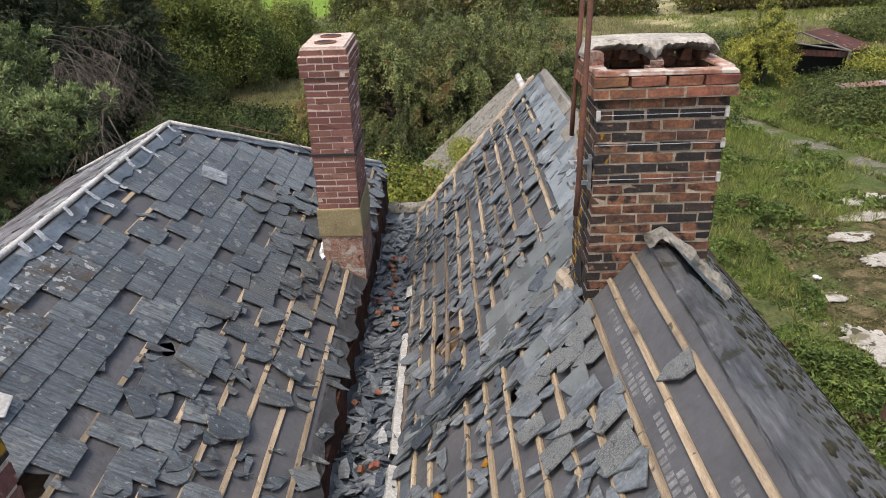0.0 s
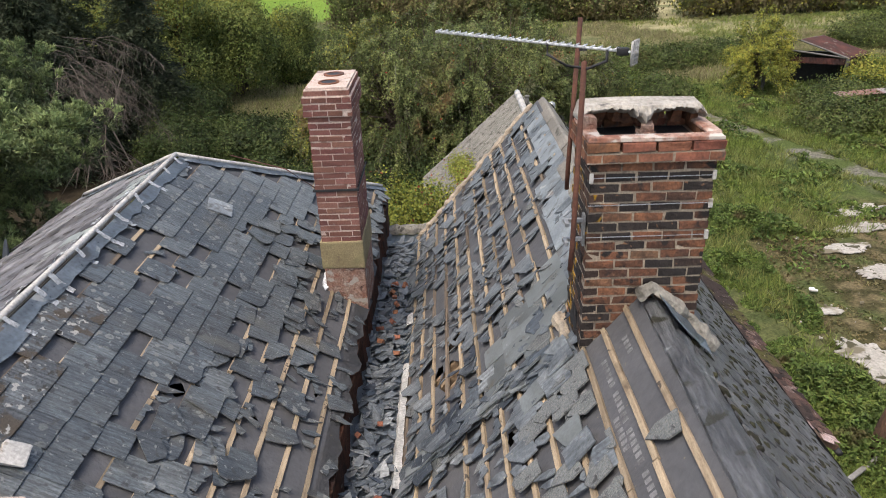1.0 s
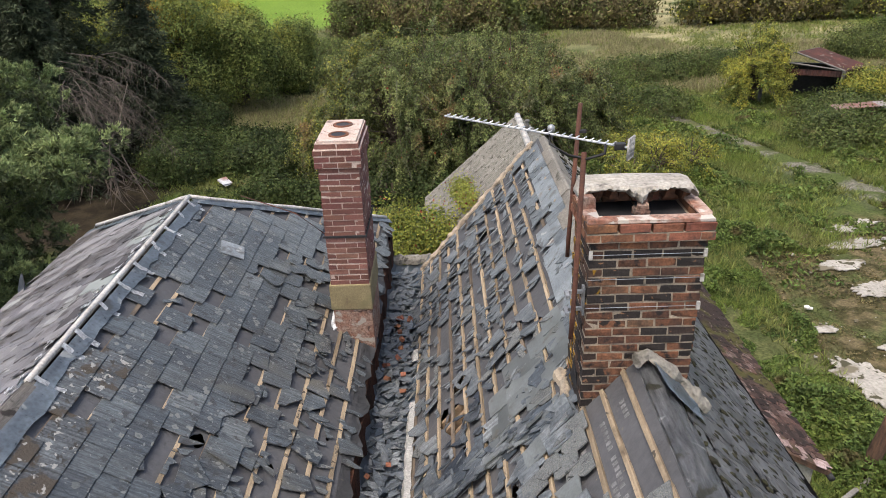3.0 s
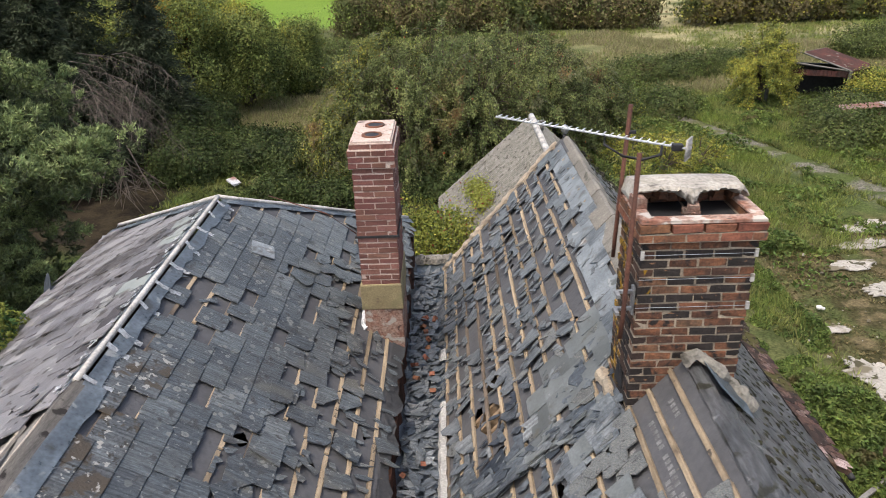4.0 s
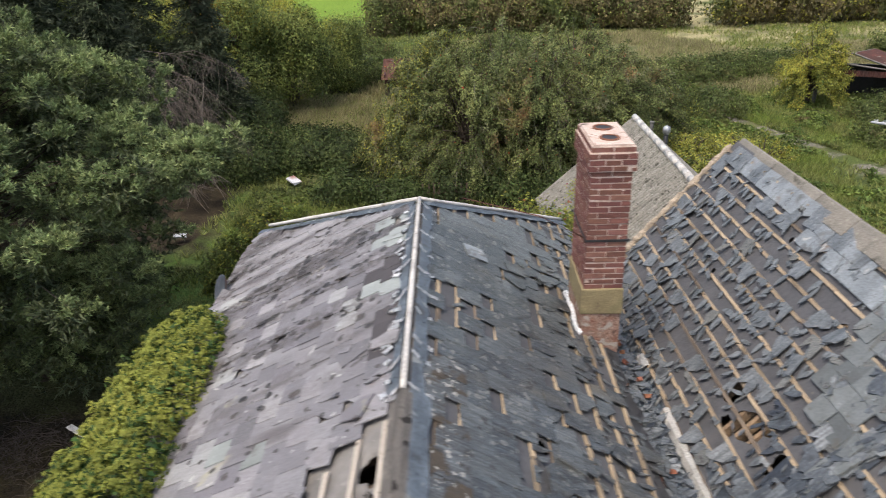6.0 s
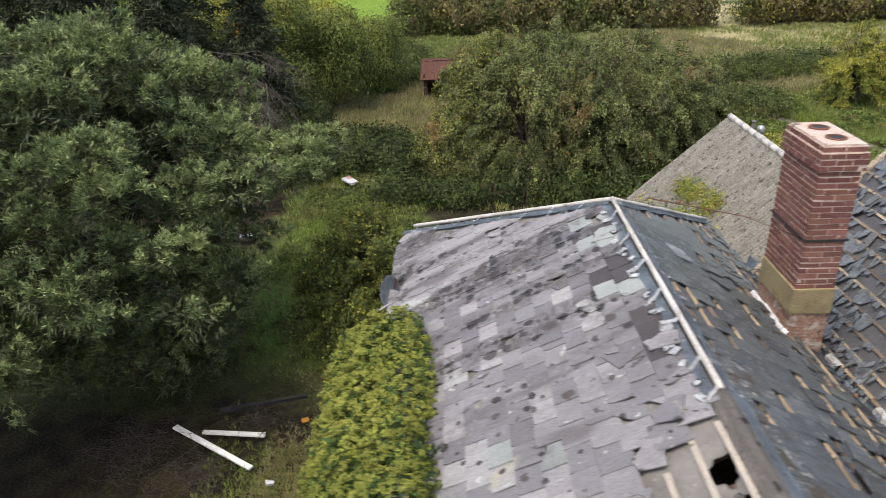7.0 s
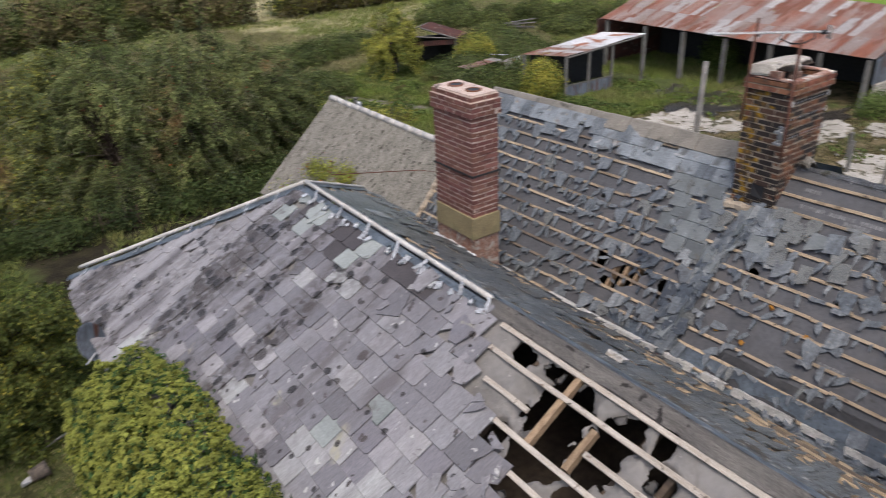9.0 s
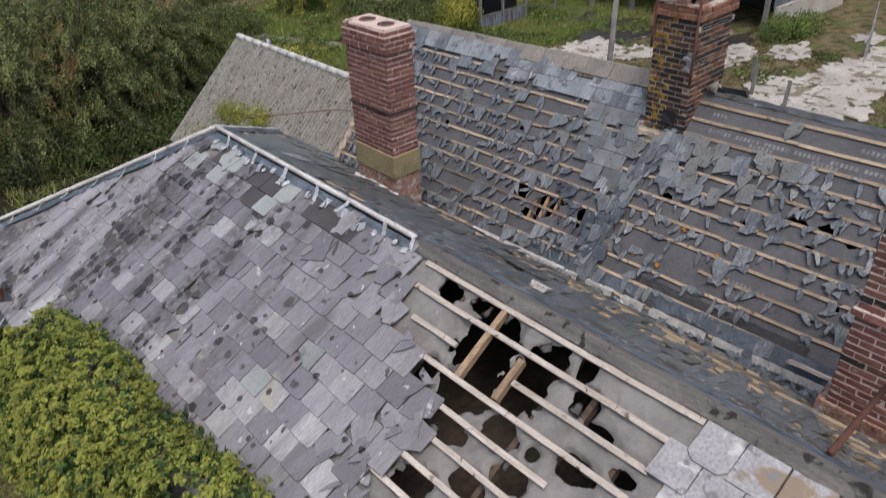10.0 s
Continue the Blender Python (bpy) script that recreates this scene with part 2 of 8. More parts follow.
M["lead"] = material("lead", (0.215, 0.262, 0.31), (0.13, 0.158, 0.19), 3, 0.35, 0.3, 25, metal=0.1, spec=0.7,
    spot=[((0.46, 0.48, 0.49), 5, 0.63, 0.08), ((0.10, 0.105, 0.11), 4, 0.60, 0.1)])
M["roll"] = material("roll", (0.50, 0.485, 0.46), (0.36, 0.345, 0.325), 3, 0.7, 0.3, 40,
    spot=[((0.22, 0.20, 0.17), 8, 0.63, 0.06)])
M["strap"] = material("strap", (0.36, 0.375, 0.39), (0.22, 0.235, 0.25), 9, 0.35, 0.3, 40, spec=0.6, rand=0.25)
M["lead_new"] = material("lead_new", (0.66, 0.68, 0.70), (0.46, 0.48, 0.51), 9, 0.3, 0.3, 40, spec=0.7, rand=0.2)
M["lead_crumple"] = material("lead_crumple", (0.20, 0.208, 0.22), (0.095, 0.10, 0.108), 5, 0.38, 0.5, 16, spec=0.6, bumpdist=0.05, contrast=0.3, streak=(3.0, 0.6, 3.0), spot=[((0.50, 0.51, 0.52), 4, 0.69, 0.04), ((0.06, 0.06, 0.045), 6, 0.60, 0.06)])
M["ridge_board"] = material("ridge_board", (0.25, 0.235, 0.218), (0.165, 0.155, 0.146), 3, 0.85, 0.5, 30, streak=(6.0, 0.7, 6.0), contrast=0.3, spot=[((0.25, 0.235, 0.215), 5, 0.62, 0.06), ((0.05, 0.046, 0.044), 7, 0.60, 0.06)])
M["mortar"] = material("mortar", (0.38, 0.32, 0.245), (0.26, 0.215, 0.165), 8, 0.95, 0.7, 60, spot=[((0.12, 0.10, 0.085), 5, 0.64, 0.1)])
M["mortar_pale"] = material("mortar_pale", (0.52, 0.43, 0.38), (0.42, 0.32, 0.27), 8, 0.95, 0.5, 60, spot=[((0.20, 0.13, 0.105), 9, 0.62, 0.06), ((0.09, 0.07, 0.06), 5, 0.66, 0.08)])
M["rim"] = material("rim", (0.40, 0.30, 0.25), (0.24, 0.11, 0.075), 9, 0.95, 0.9, 35, contrast=0.35, spot=[((0.5, 0.45, 0.40), 7, 0.58, 0.05), ((0.06, 0.05, 0.045), 8, 0.62, 0.06)])
M["cement"] = material("cement", (0.40, 0.375, 0.335), (0.27, 0.25, 0.22), 5, 0.95, 0.8, 35, contrast=0.3,
    spot=[((0.07, 0.064, 0.06), 7, 0.64, 0.06), ((0.24, 0.225, 0.18), 3, 0.6, 0.15)])
M["cement_old"] = material("cement_old", (0.25, 0.235, 0.205), (0.17, 0.16, 0.14), 7, 0.95, 0.8, 35, contrast=0.3, spot=[((0.07, 0.065, 0.055), 8, 0.58, 0.08)])
M["soot"] = material("soot", (0.055, 0.05, 0.046), (0.16, 0.13, 0.11), 9, 0.95, 0.8, 40, contrast=0.4)
M["moss_dark"] = material("moss_dark", (0.022, 0.021, 0.016), (0.034, 0.034, 0.018), 9, 0.95, 0.8, 40, contrast=0.4)
M["white"] = material("white", (0.72, 0.71, 0.69), (0.58, 0.57, 0.54), 6, 0.85, 0.5, 40, spot=[((0.25, 0.23, 0.20), 9, 0.68, 0.05)])
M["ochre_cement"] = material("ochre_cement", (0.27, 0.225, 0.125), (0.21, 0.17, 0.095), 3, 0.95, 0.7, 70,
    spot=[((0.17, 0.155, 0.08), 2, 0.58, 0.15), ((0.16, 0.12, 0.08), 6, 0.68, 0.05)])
M["brick_red"] = material("brick_red", (0.22, 0.10, 0.08), (0.12, 0.056, 0.046), 11, 0.9, 0.6, 60, hue=0.01,
    ramp=[(0.0, (0.13, 0.055, 0.046)), (0.4, (0.175, 0.076, 0.060)), (0.8, (0.215, 0.098, 0.076)), (1.0, (0.25, 0.125, 0.098))],
    spot=[((0.27, 0.19, 0.165), 16, 0.68, 0.06)])
M["brick_burnt"] = material("brick_burnt", (0.16, 0.08, 0.05), (0.03, 0.024, 0.022), 11, 0.85, 0.8, 45, blend=0.7, contrast=0.35,
    ramp=[(0.0, (0.020, 0.018, 0.018)), (0.3, (0.034, 0.028, 0.026)), (0.40, (0.12, 0.056, 0.036)), (0.66, (0.19, 0.082, 0.046)), (0.9, (0.25, 0.11, 0.058)), (1.0, (0.24, 0.135, 0.076))],
    spot=[((0.022, 0.019, 0.018), 7, 0.57, 0.06), ((0.22, 0.12, 0.07), 18, 0.64, 0.05), ((0.28, 0.16, 0.02), 2.6, 0.71, 0.03)])
M["brick_orange"] = material("brick_orange", (0.25, 0.105, 0.062), (0.15, 0.065, 0.042), 9, 0.9, 0.7, 50, rand=0.25, hue=0.012, contrast=0.3,
    spot=[((0.07, 0.055, 0.048), 9, 0.60, 0.1)])
M["brick_plinth"] = material("brick_plinth", (0.24, 0.12, 0.085), (0.30, 0.22, 0.18), 10, 0.95, 0.9, 40, contrast=0.35, bumpdist=0.03,
    spot=[((0.36, 0.33, 0.29), 7, 0.60, 0.05), ((0.10, 0.06, 0.05), 12, 0.62, 0.05)])
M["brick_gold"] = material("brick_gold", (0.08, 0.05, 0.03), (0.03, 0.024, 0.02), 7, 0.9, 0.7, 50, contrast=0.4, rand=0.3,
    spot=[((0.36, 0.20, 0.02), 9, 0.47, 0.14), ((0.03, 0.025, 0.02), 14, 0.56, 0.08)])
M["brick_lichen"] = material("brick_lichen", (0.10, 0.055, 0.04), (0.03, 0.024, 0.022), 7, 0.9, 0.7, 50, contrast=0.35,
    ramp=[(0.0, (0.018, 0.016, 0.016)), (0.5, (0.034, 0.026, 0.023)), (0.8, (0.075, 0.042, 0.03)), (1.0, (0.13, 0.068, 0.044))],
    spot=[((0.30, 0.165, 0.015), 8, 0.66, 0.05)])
M["rust"] = material("rust", (0.115, 0.05, 0.034), (0.07, 0.034, 0.026), 6, 0.85, 0.5, 50, metal=0.1)
M["steel"] = material("steel", (0.42, 0.44, 0.46), (0.28, 0.29, 0.30), 6, 0.45, 0.2, 50, metal=0.6)
M["black"] = material("black", (0.02, 0.02, 0.022), (0.03, 0.03, 0.032), 6, 0.6, 0.1, 50)
M["ridge_tile"] = material("ridge_tile", (0.225, 0.208, 0.18), (0.155, 0.145, 0.128), 3, 0.95, 0.6, 45, rand=0.12,
    spot=[((0.26, 0.25, 0.21), 9, 0.64, 0.05), ((0.07, 0.068, 0.055), 4, 0.62, 0.1)])
M["tile_c"] = material("tile_c", (0.215, 0.208, 0.185), (0.165, 0.158, 0.138), 4, 0.95, 0.6, 30, rand=0.12, island=True, contrast=0.35,
    spot=[((0.30, 0.295, 0.27), 18, 0.64, 0.04), ((0.065, 0.062, 0.05), 9, 0.58, 0.08)])
M["house_wall"] = material("house_wall", (0.42, 0.39, 0.34), (0.33, 0.30, 0.26), 1.0, 0.95, 0.4, 25)
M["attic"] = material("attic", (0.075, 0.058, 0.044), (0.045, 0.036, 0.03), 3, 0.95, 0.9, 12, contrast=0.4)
M["rusty_sheet"] = material("rusty_sheet", (0.20, 0.078, 0.046), (0.25, 0.24, 0.235), 0.5, 0.7, 0.4, 12, streak=(0.5, 2.2, 0.5), contrast=0.3, blend=0.6,
    ramp=[(0.0, (0.15, 0.055, 0.034)), (0.45, (0.20, 0.075, 0.045)), (0.62, (0.13, 0.07, 0.05)), (0.72, (0.24, 0.22, 0.215)), (1.0, (0.34, 0.34, 0.345))],
    spot=[((0.14, 0.055, 0.034), 0.9, 0.54, 0.08), ((0.36, 0.36, 0.36), 1.2, 0.68, 0.06)])
M["red_sheet"] = material("red_sheet", (0.088, 0.034, 0.028), (0.05, 0.026, 0.023), 1.6, 0.75, 0.3, 20, rand=0.2, spot=[((0.14, 0.12, 0.11), 2.5, 0.62, 0.06)])
M["white_sheet"] = material("white_sheet", (0.50, 0.51, 0.53), (0.36, 0.37, 0.39), 0.8, 0.5, 0.2, 14, spot=[((0.24, 0.10, 0.06), 0.7, 0.56, 0.08)])
M["grey_board"] = material("grey_board", (0.17, 0.165, 0.155), (0.115, 0.11, 0.10), 2, 0.9, 0.4, 20, rand=0.2)
M["tarp_blue"] = material("tarp_blue", (0.15, 0.175, 0.21), (0.07, 0.08, 0.095), 1.1, 0.6, 0.3, 10, streak=(3.0, 3.0, 0.4), contrast=0.35, spot=[((0.11, 0.05, 0.034), 1.4, 0.60, 0.05)])
M["concrete"] = material("concrete", (0.37, 0.348, 0.31), (0.265, 0.248, 0.215), 0.6, 0.95, 0.5, 12,
    spot=[((0.15, 0.13, 0.09), 0.9, 0.56, 0.05), ((0.06, 0.055, 0.03), 2.0, 0.60, 0.03), ((0.07, 0.065, 0.04), 6, 0.64, 0.04)])
M["wet"] = material("wet", (0.024, 0.022, 0.02), (0.04, 0.036, 0.03), 1.5, 0.3, 0.3, 20, spec=0.4, spot=[((0.07, 0.062, 0.04), 2.5, 0.6, 0.05)])
M["old_post"] = material("old_post", (0.13, 0.075, 0.05), (0.07, 0.045, 0.034), 3, 0.95, 0.7, 30, streak=(9, 9, 0.8), contrast=0.35)
M["bark"] = material("bark", (0.10, 0.078, 0.06), (0.065, 0.05, 0.04), 3, 0.95, 0.8, 20)
M["dead_grey"] = material("dead_grey", (0.125, 0.105, 0.09), (0.07, 0.058, 0.05), 3, 0.95, 0.5, 20)
M["twig_pale"] = material("twig_pale", (0.20, 0.19, 0.155), (0.12, 0.115, 0.09), 3, 0.95, 0.3, 20)
M["dead_wood"] = material("dead_wood", (0.06, 0.048, 0.042), (0.036, 0.03, 0.026), 3, 0.95, 0.5, 20)


def leafmat(name, ca, cb, rand=0.45, hue=0.02, spot=None, tl=0.3):
    return material(name, ca, cb, 0.55, 0.65, 0.0, 3.0, rand=rand, hue=hue, island=True, contrast=0.25, spot=spot, spec=0.2, through_light=tl)


M["leaf_apple"] = leafmat("leaf_apple", (0.19, 0.214, 0.076), (0.086, 0.11, 0.041), rand=0.65, hue=0.02, spot=[((0.21, 0.14, 0.065), 0.5, 0.61, 0.1), ((0.25, 0.25, 0.14), 0.9, 0.62, 0.1)])
M["leaf_band"] = leafmat("leaf_band", (0.215, 0.25, 0.068), (0.11, 0.145, 0.046), rand=0.6, spot=[((0.26, 0.24, 0.05), 0.5, 0.60, 0.12)])
M["leaf_orange"] = leafmat("leaf_orange", (0.42, 0.20, 0.03), (0.30, 0.18, 0.03))
M["leaf_yellow"] = leafmat("leaf_yellow", (0.36, 0.335, 0.06), (0.22, 0.235, 0.05))
M["leaf_ivy"] = leafmat("leaf_ivy", (0.255, 0.272, 0.058), (0.185, 0.215, 0.043), rand=0.25, hue=0.008)
# ivy green darkened for the shade between the shoots
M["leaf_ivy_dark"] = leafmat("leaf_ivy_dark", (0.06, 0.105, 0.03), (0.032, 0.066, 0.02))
M["leaf_round"] = leafmat("leaf_round", (0.158, 0.182, 0.044), (0.085, 0.114, 0.03))
M["leaf_bramble"] = leafmat("leaf_bramble", (0.112, 0.135, 0.044), (0.064, 0.084, 0.03), spot=[((0.16, 0.13, 0.06), 0.7, 0.60, 0.1)])
M["leaf_hedge"] = leafmat("leaf_hedge", (0.19, 0.155, 0.07), (0.10, 0.092, 0.046), spot=[((0.085, 0.105, 0.035), 0.3, 0.5, 0.1)])
M["leaf_red"] = leafmat("leaf_red", (0.28, 0.05, 0.035), (0.20, 0.045, 0.03))
M["leaf_weed"] = leafmat("leaf_weed", (0.138, 0.185, 0.046), (0.08, 0.12, 0.034), rand=0.55, spot=[((0.13, 0.105, 0.05), 0.9, 0.60, 0.1)])
M["needle_pine"] = leafmat("needle_pine", (0.27, 0.33, 0.14), (0.125, 0.168, 0.071), rand=0.5, tl=0.15)
# pine green darkened, so the crown's inner shade is in the colour
M["needle_shaded"] = leafmat("needle_shaded", (0.098, 0.122, 0.056), (0.055, 0.07, 0.036), rand=0.5, tl=0.1)
M["leaf_holly"] = leafmat("leaf_holly", (0.07, 0.098, 0.03), (0.034, 0.05, 0.018), rand=0.6)
M["needle_spruce"] = leafmat("needle_spruce", (0.068, 0.085, 0.045), (0.034, 0.045, 0.027), rand=0.55, tl=0.10)
M["grass_green"] = leafmat("grass_green", (0.18, 0.235, 0.056), (0.225, 0.235, 0.085))
M["grass_dry"] = leafmat("grass_dry", (0.34, 0.30, 0.165), (0.24, 0.225, 0.115))
M["apple"] = leafmat("apple", (0.35, 0.06, 0.03), (0.30, 0.09, 0.03), tl=0.0)


def ground_material():
    """Rough grass, with a mown field in the distance, bare earth in the garden, a gravel track and mossy old paving."""
    m = bpy.data.materials.new("ground")
    m.use_nodes = True
    nt = m.node_tree
    n, link = nt.nodes, nt.links.new
    bsdf = n["Principled BSDF"]
    geo = n.new("ShaderNodeNewGeometry")
    sep = n.new("ShaderNodeSeparateXYZ")
    link(geo.outputs["Position"], sep.inputs[0])
    X, Y = sep.outputs[0], sep.outputs[1]

    def noise_at(s, d=5):
        t = n.new("ShaderNodeTexNoise")
        t.inputs["Scale"].default_value, t.inputs["Detail"].default_value = s, d
        link(geo.outputs["Position"], t.inputs["Vector"])
        return t.outputs["Fac"]

    def math2(op, a, b):
        x = n.new("ShaderNodeMath")
        x.operation = op
        for i, v in enumerate((a, b)):
            if isinstance(v, (int, float)):
                x.inputs[i].default_value = v
            else:
                link(v, x.inputs[i])
        return x.outputs[0]

    def rng(v, a, b):
        x = n.new("ShaderNodeMapRange")
        x.inputs[1].default_value, x.inputs[2].default_value = a, b
        link(v, x.inputs[0])
        return x.outputs[0]

    def mix(fac, a, b):
        x = n.new("ShaderNodeMix")
        x.data_type = "RGBA"
        for v, slot in ((fac, 0), (a, 6), (b, 7)):
            if isinstance(v, tuple):
                x.inputs[slot].default_value = (*v, 1)
            else:
                link(v, x.inputs[slot])
        return x.outputs[2]

    wob = math2("MULTIPLY", math2("SUBTRACT", noise_at(0.25), 0.5), 9.0)
    wob2 = math2("MULTIPLY", math2("SUBTRACT", noise_at(0.8), 0.5), 4.0)
    col = mix(rng(noise_at(0.12), 0.38, 0.62), (0.072, 0.095, 0.029), (0.112, 0.112, 0.05))
    col = mix(rng(noise_at(0.9), 0.45, 0.7), col, (0.045, 0.06, 0.021))
    # dry meadow
    dry = math2("MULTIPLY", rng(math2("ADD", Y, wob), 46, 56), rng(math2("ADD", X, wob), 12, 20))
    col = mix(math2("MULTIPLY", dry, rng(noise_at(0.3), 0.35, 0.6)), col, (0.30, 0.27, 0.15))
    # mown field
    fld = math2("MULTIPLY", rng(Y, 82, 86), rng(math2("MULTIPLY", X, -1.0), 2, 8))
    far = math2("MULTIPLY", rng(math2("ADD", math2("MULTIPLY", X, 0.83), math2("MULTIPLY", Y, 0.56)), 74, 77), rng(X, 45, 48))
    fld = math2("MAXIMUM", fld, far)
    col = mix(fld, col, mix(rng(noise_at(0.15), 0.3, 0.7), (0.125, 0.205, 0.03), (0.15, 0.235, 0.04)))
    # mown garden lawn
    lawn = math2("MULTIPLY", math2("MULTIPLY", rng(math2("ADD", math2("MULTIPLY", X, -1.0), wob2), 2.0, 4.0), math2("SUBTRACT", 1.0, rng(math2("MULTIPLY", X, -1.0), 11, 14))), math2("MULTIPLY", rng(math2("ADD", Y, wob2), 16.5, 19), math2("SUBTRACT", 1.0, rng(Y, 30, 33))))
    col = mix(lawn, col, mix(rng(noise_at(0.9), 0.4, 0.65), (0.088, 0.15, 0.032), (0.105, 0.132, 0.042)))
    # bare earth beside the pine, its colour darkened for the tree's shade
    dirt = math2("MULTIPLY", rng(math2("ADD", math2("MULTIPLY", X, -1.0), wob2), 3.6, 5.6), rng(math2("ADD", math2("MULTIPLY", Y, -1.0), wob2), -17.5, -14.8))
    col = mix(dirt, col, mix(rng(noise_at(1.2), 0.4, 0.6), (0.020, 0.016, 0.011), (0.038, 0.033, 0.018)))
    # dark earth below the apple trees, with their shade put into the colour
    tree_shade = math2("MULTIPLY", math2("MULTIPLY", rng(math2("ADD", Y, wob2), 20.5, 23.0), math2("SUBTRACT", 1.0, rng(Y, 40, 44))), math2("MULTIPLY", rng(math2("ADD", X, wob2), -4.6, -2.8), math2("SUBTRACT", 1.0, rng(math2("ADD", X, wob2), 10, 13))))
    col = mix(tree_shade, col, mix(rng(noise_at(1.5), 0.4, 0.6), (0.020, 0.017, 0.012), (0.034, 0.031, 0.018)))
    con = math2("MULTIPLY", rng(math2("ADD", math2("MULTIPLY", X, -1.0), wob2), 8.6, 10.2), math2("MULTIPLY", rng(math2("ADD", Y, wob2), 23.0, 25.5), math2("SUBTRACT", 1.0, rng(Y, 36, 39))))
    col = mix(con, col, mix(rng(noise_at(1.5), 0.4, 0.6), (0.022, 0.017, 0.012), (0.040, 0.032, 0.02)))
    # gravel track
    tr = math2("ABSOLUTE", math2("SUBTRACT", math2("ADD", X, math2("MULTIPLY", wob2, 0.35)), math2("ADD", 33.3, math2("MULTIPLY", Y, -0.386))), 0.0)
    tm = math2("MULTIPLY", math2("SUBTRACT", 1.0, rng(tr, 0.3, 1.7)), math2("MULTIPLY", rng(Y, 19, 24), math2("SUBTRACT", 1.0, rng(Y, 44, 48))))
    col = mix(math2("MULTIPLY", tm, rng(noise_at(0.7, 12), 0.47, 0.56)), col, mix(rng(noise_at(9.0, 4), 0.4, 0.6), (0.10, 0.094, 0.072), (0.19, 0.18, 0.15)))
    # mossy paving of the yard
    yd = math2("MULTIPLY", rng(math2("ADD", X, wob2), 13.5, 15.0), math2("SUBTRACT", 1.0, rng(math2("ADD", Y, wob2), 24.5, 27.5)))
    col = mix(math2("MULTIPLY", yd, rng(noise_at(0.7, 8), 0.36, 0.5)), col, mix(rng(noise_at(1.7, 8), 0.45, 0.6), (0.13, 0.105, 0.058), (0.050, 0.046, 0.020)))
    fine = noise_at(14, 6)
    gc = n.new("ShaderNodeCombineColor")
    f2 = n.new("ShaderNodeMapRange")
    f2.inputs[1].default_value, f2.inputs[2].default_value, f2.inputs[3].default_value, f2.inputs[4].default_value = 0.3, 0.7, 0.6, 1.4
    link(fine, f2.inputs[0])
    for i in range(3):
        link(f2.outputs[0], gc.inputs[i])
    x = n.new("ShaderNodeMix")
    x.data_type, x.blend_type = "RGBA", "MULTIPLY"
    x.inputs[0].default_value = 1.0
    link(col, x.inputs[6])
    link(gc.outputs[0], x.inputs[7])
    link(x.outputs[2], bsdf.inputs["Base Color"])
    bsdf.inputs["Roughness"].default_value = 0.95
    bsdf.inputs["Specular IOR Level"].default_value = 0.1
    b = n.new("ShaderNodeBump")
    b.inputs["Strength"].default_value, b.inputs["Distance"].default_value = 0.8, 0.08
    link(fine, b.inputs["Height"])
    link(b.outputs[0], bsdf.inputs["Normal"])
    return m


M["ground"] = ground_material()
rnd = random.Random(7)
nrg = np.random.default_rng(11)


# ---- builders ----
def mesh(name, verts, faces, mat=None, smooth=False):
    me = bpy.data.meshes.new(name)
    me.from_pydata([tuple(v) for v in verts], [], faces)
    if mat:
        me.materials.append(M[mat])
    if smooth:
        me.shade_smooth()
    return me


def finish(bm, name, mat, smooth=False):
    bmesh.ops.recalc_face_normals(bm, faces=bm.faces)
    me = bpy.data.meshes.new(name)
    bm.to_mesh(me)
    bm.free()
    me.materials.append(M[mat])
    if smooth:
        me.shade_smooth()
    return me


def part(name, data, parent, label="", m=None):
    """One mesh object under a thing or a part."""
    ob = new(name, data)
    ob.parent = parent
    if m is not None:
        ob.matrix_basis = m
    if label:
        ob["label"] = label
    return ob


def thing(name, label, category, at=(0, 0, 0), group="", kind="", data=None):
    ob = new(name, data)
    ob.location = at
    return tagged(ob, label, category, group, kind)


def box_bm(bm, c, s, rot=None, jit=0.0, bevel=0.0):
    r = bmesh.ops.create_cube(bm, size=1.0)
    vs = r["verts"]
    for v in vs:
        v.co = Vector((v.co.x * s[0], v.co.y * s[1], v.co.z * s[2]))
        if jit:
            v.co += Vector((rnd.uniform(-jit, jit), rnd.uniform(-jit, jit), rnd.uniform(-jit, jit)))
    if bevel:
        es = list({e for v in vs for e in v.link_edges})
        g = bmesh.ops.bevel(bm, geom=es, offset=bevel, segments=2, affect="EDGES", profile=0.6)
        vs = list({v for f in g["faces"] for v in f.verts})
    mt = Matrix.Translation(c) @ (rot.to_4x4() if rot is not None else Matrix())
    bmesh.ops.transform(bm, matrix=mt, verts=vs)
    return vs


def box_mesh(name, c, s, mat, rot=None, jit=0.0, bevel=0.0):
    bm = bmesh.new()
    box_bm(bm, c, s, rot, jit, bevel)
    return finish(bm, name, mat)


def tube(bm, pts, radii, seg=8, cap=True):
    """A round bar along points, its radius changing from point to point."""
    rings = []
    pts = [Vector(p) for p in pts]
    for i, p in enumerate(pts):
        d = (pts[min(i + 1, len(pts) - 1)] - pts[max(i - 1, 0)]).normalized()
        a = d.orthogonal().normalized()
        b = d.cross(a)
        r = radii[i] if isinstance(radii, (list, tuple)) else radii
        rings.append([bm.verts.new(p + (a * math.cos(t) + b * math.sin(t)) * r) for t in [k * 2 * math.pi / seg for k in range(seg)]])
    for q, w in zip(rings, rings[1:]):
        # keep the rings from twisting
        k0 = min(range(seg), key=lambda k: (w[k].co - q[0].co).length)
        for k in range(seg):
            bm.faces.new((q[k], q[(k + 1) % seg], w[(k + 1 + k0) % seg], w[(k + k0) % seg]))
    if cap:
        bm.faces.new(rings[0][::-1])
        bm.faces.new(rings[-1])


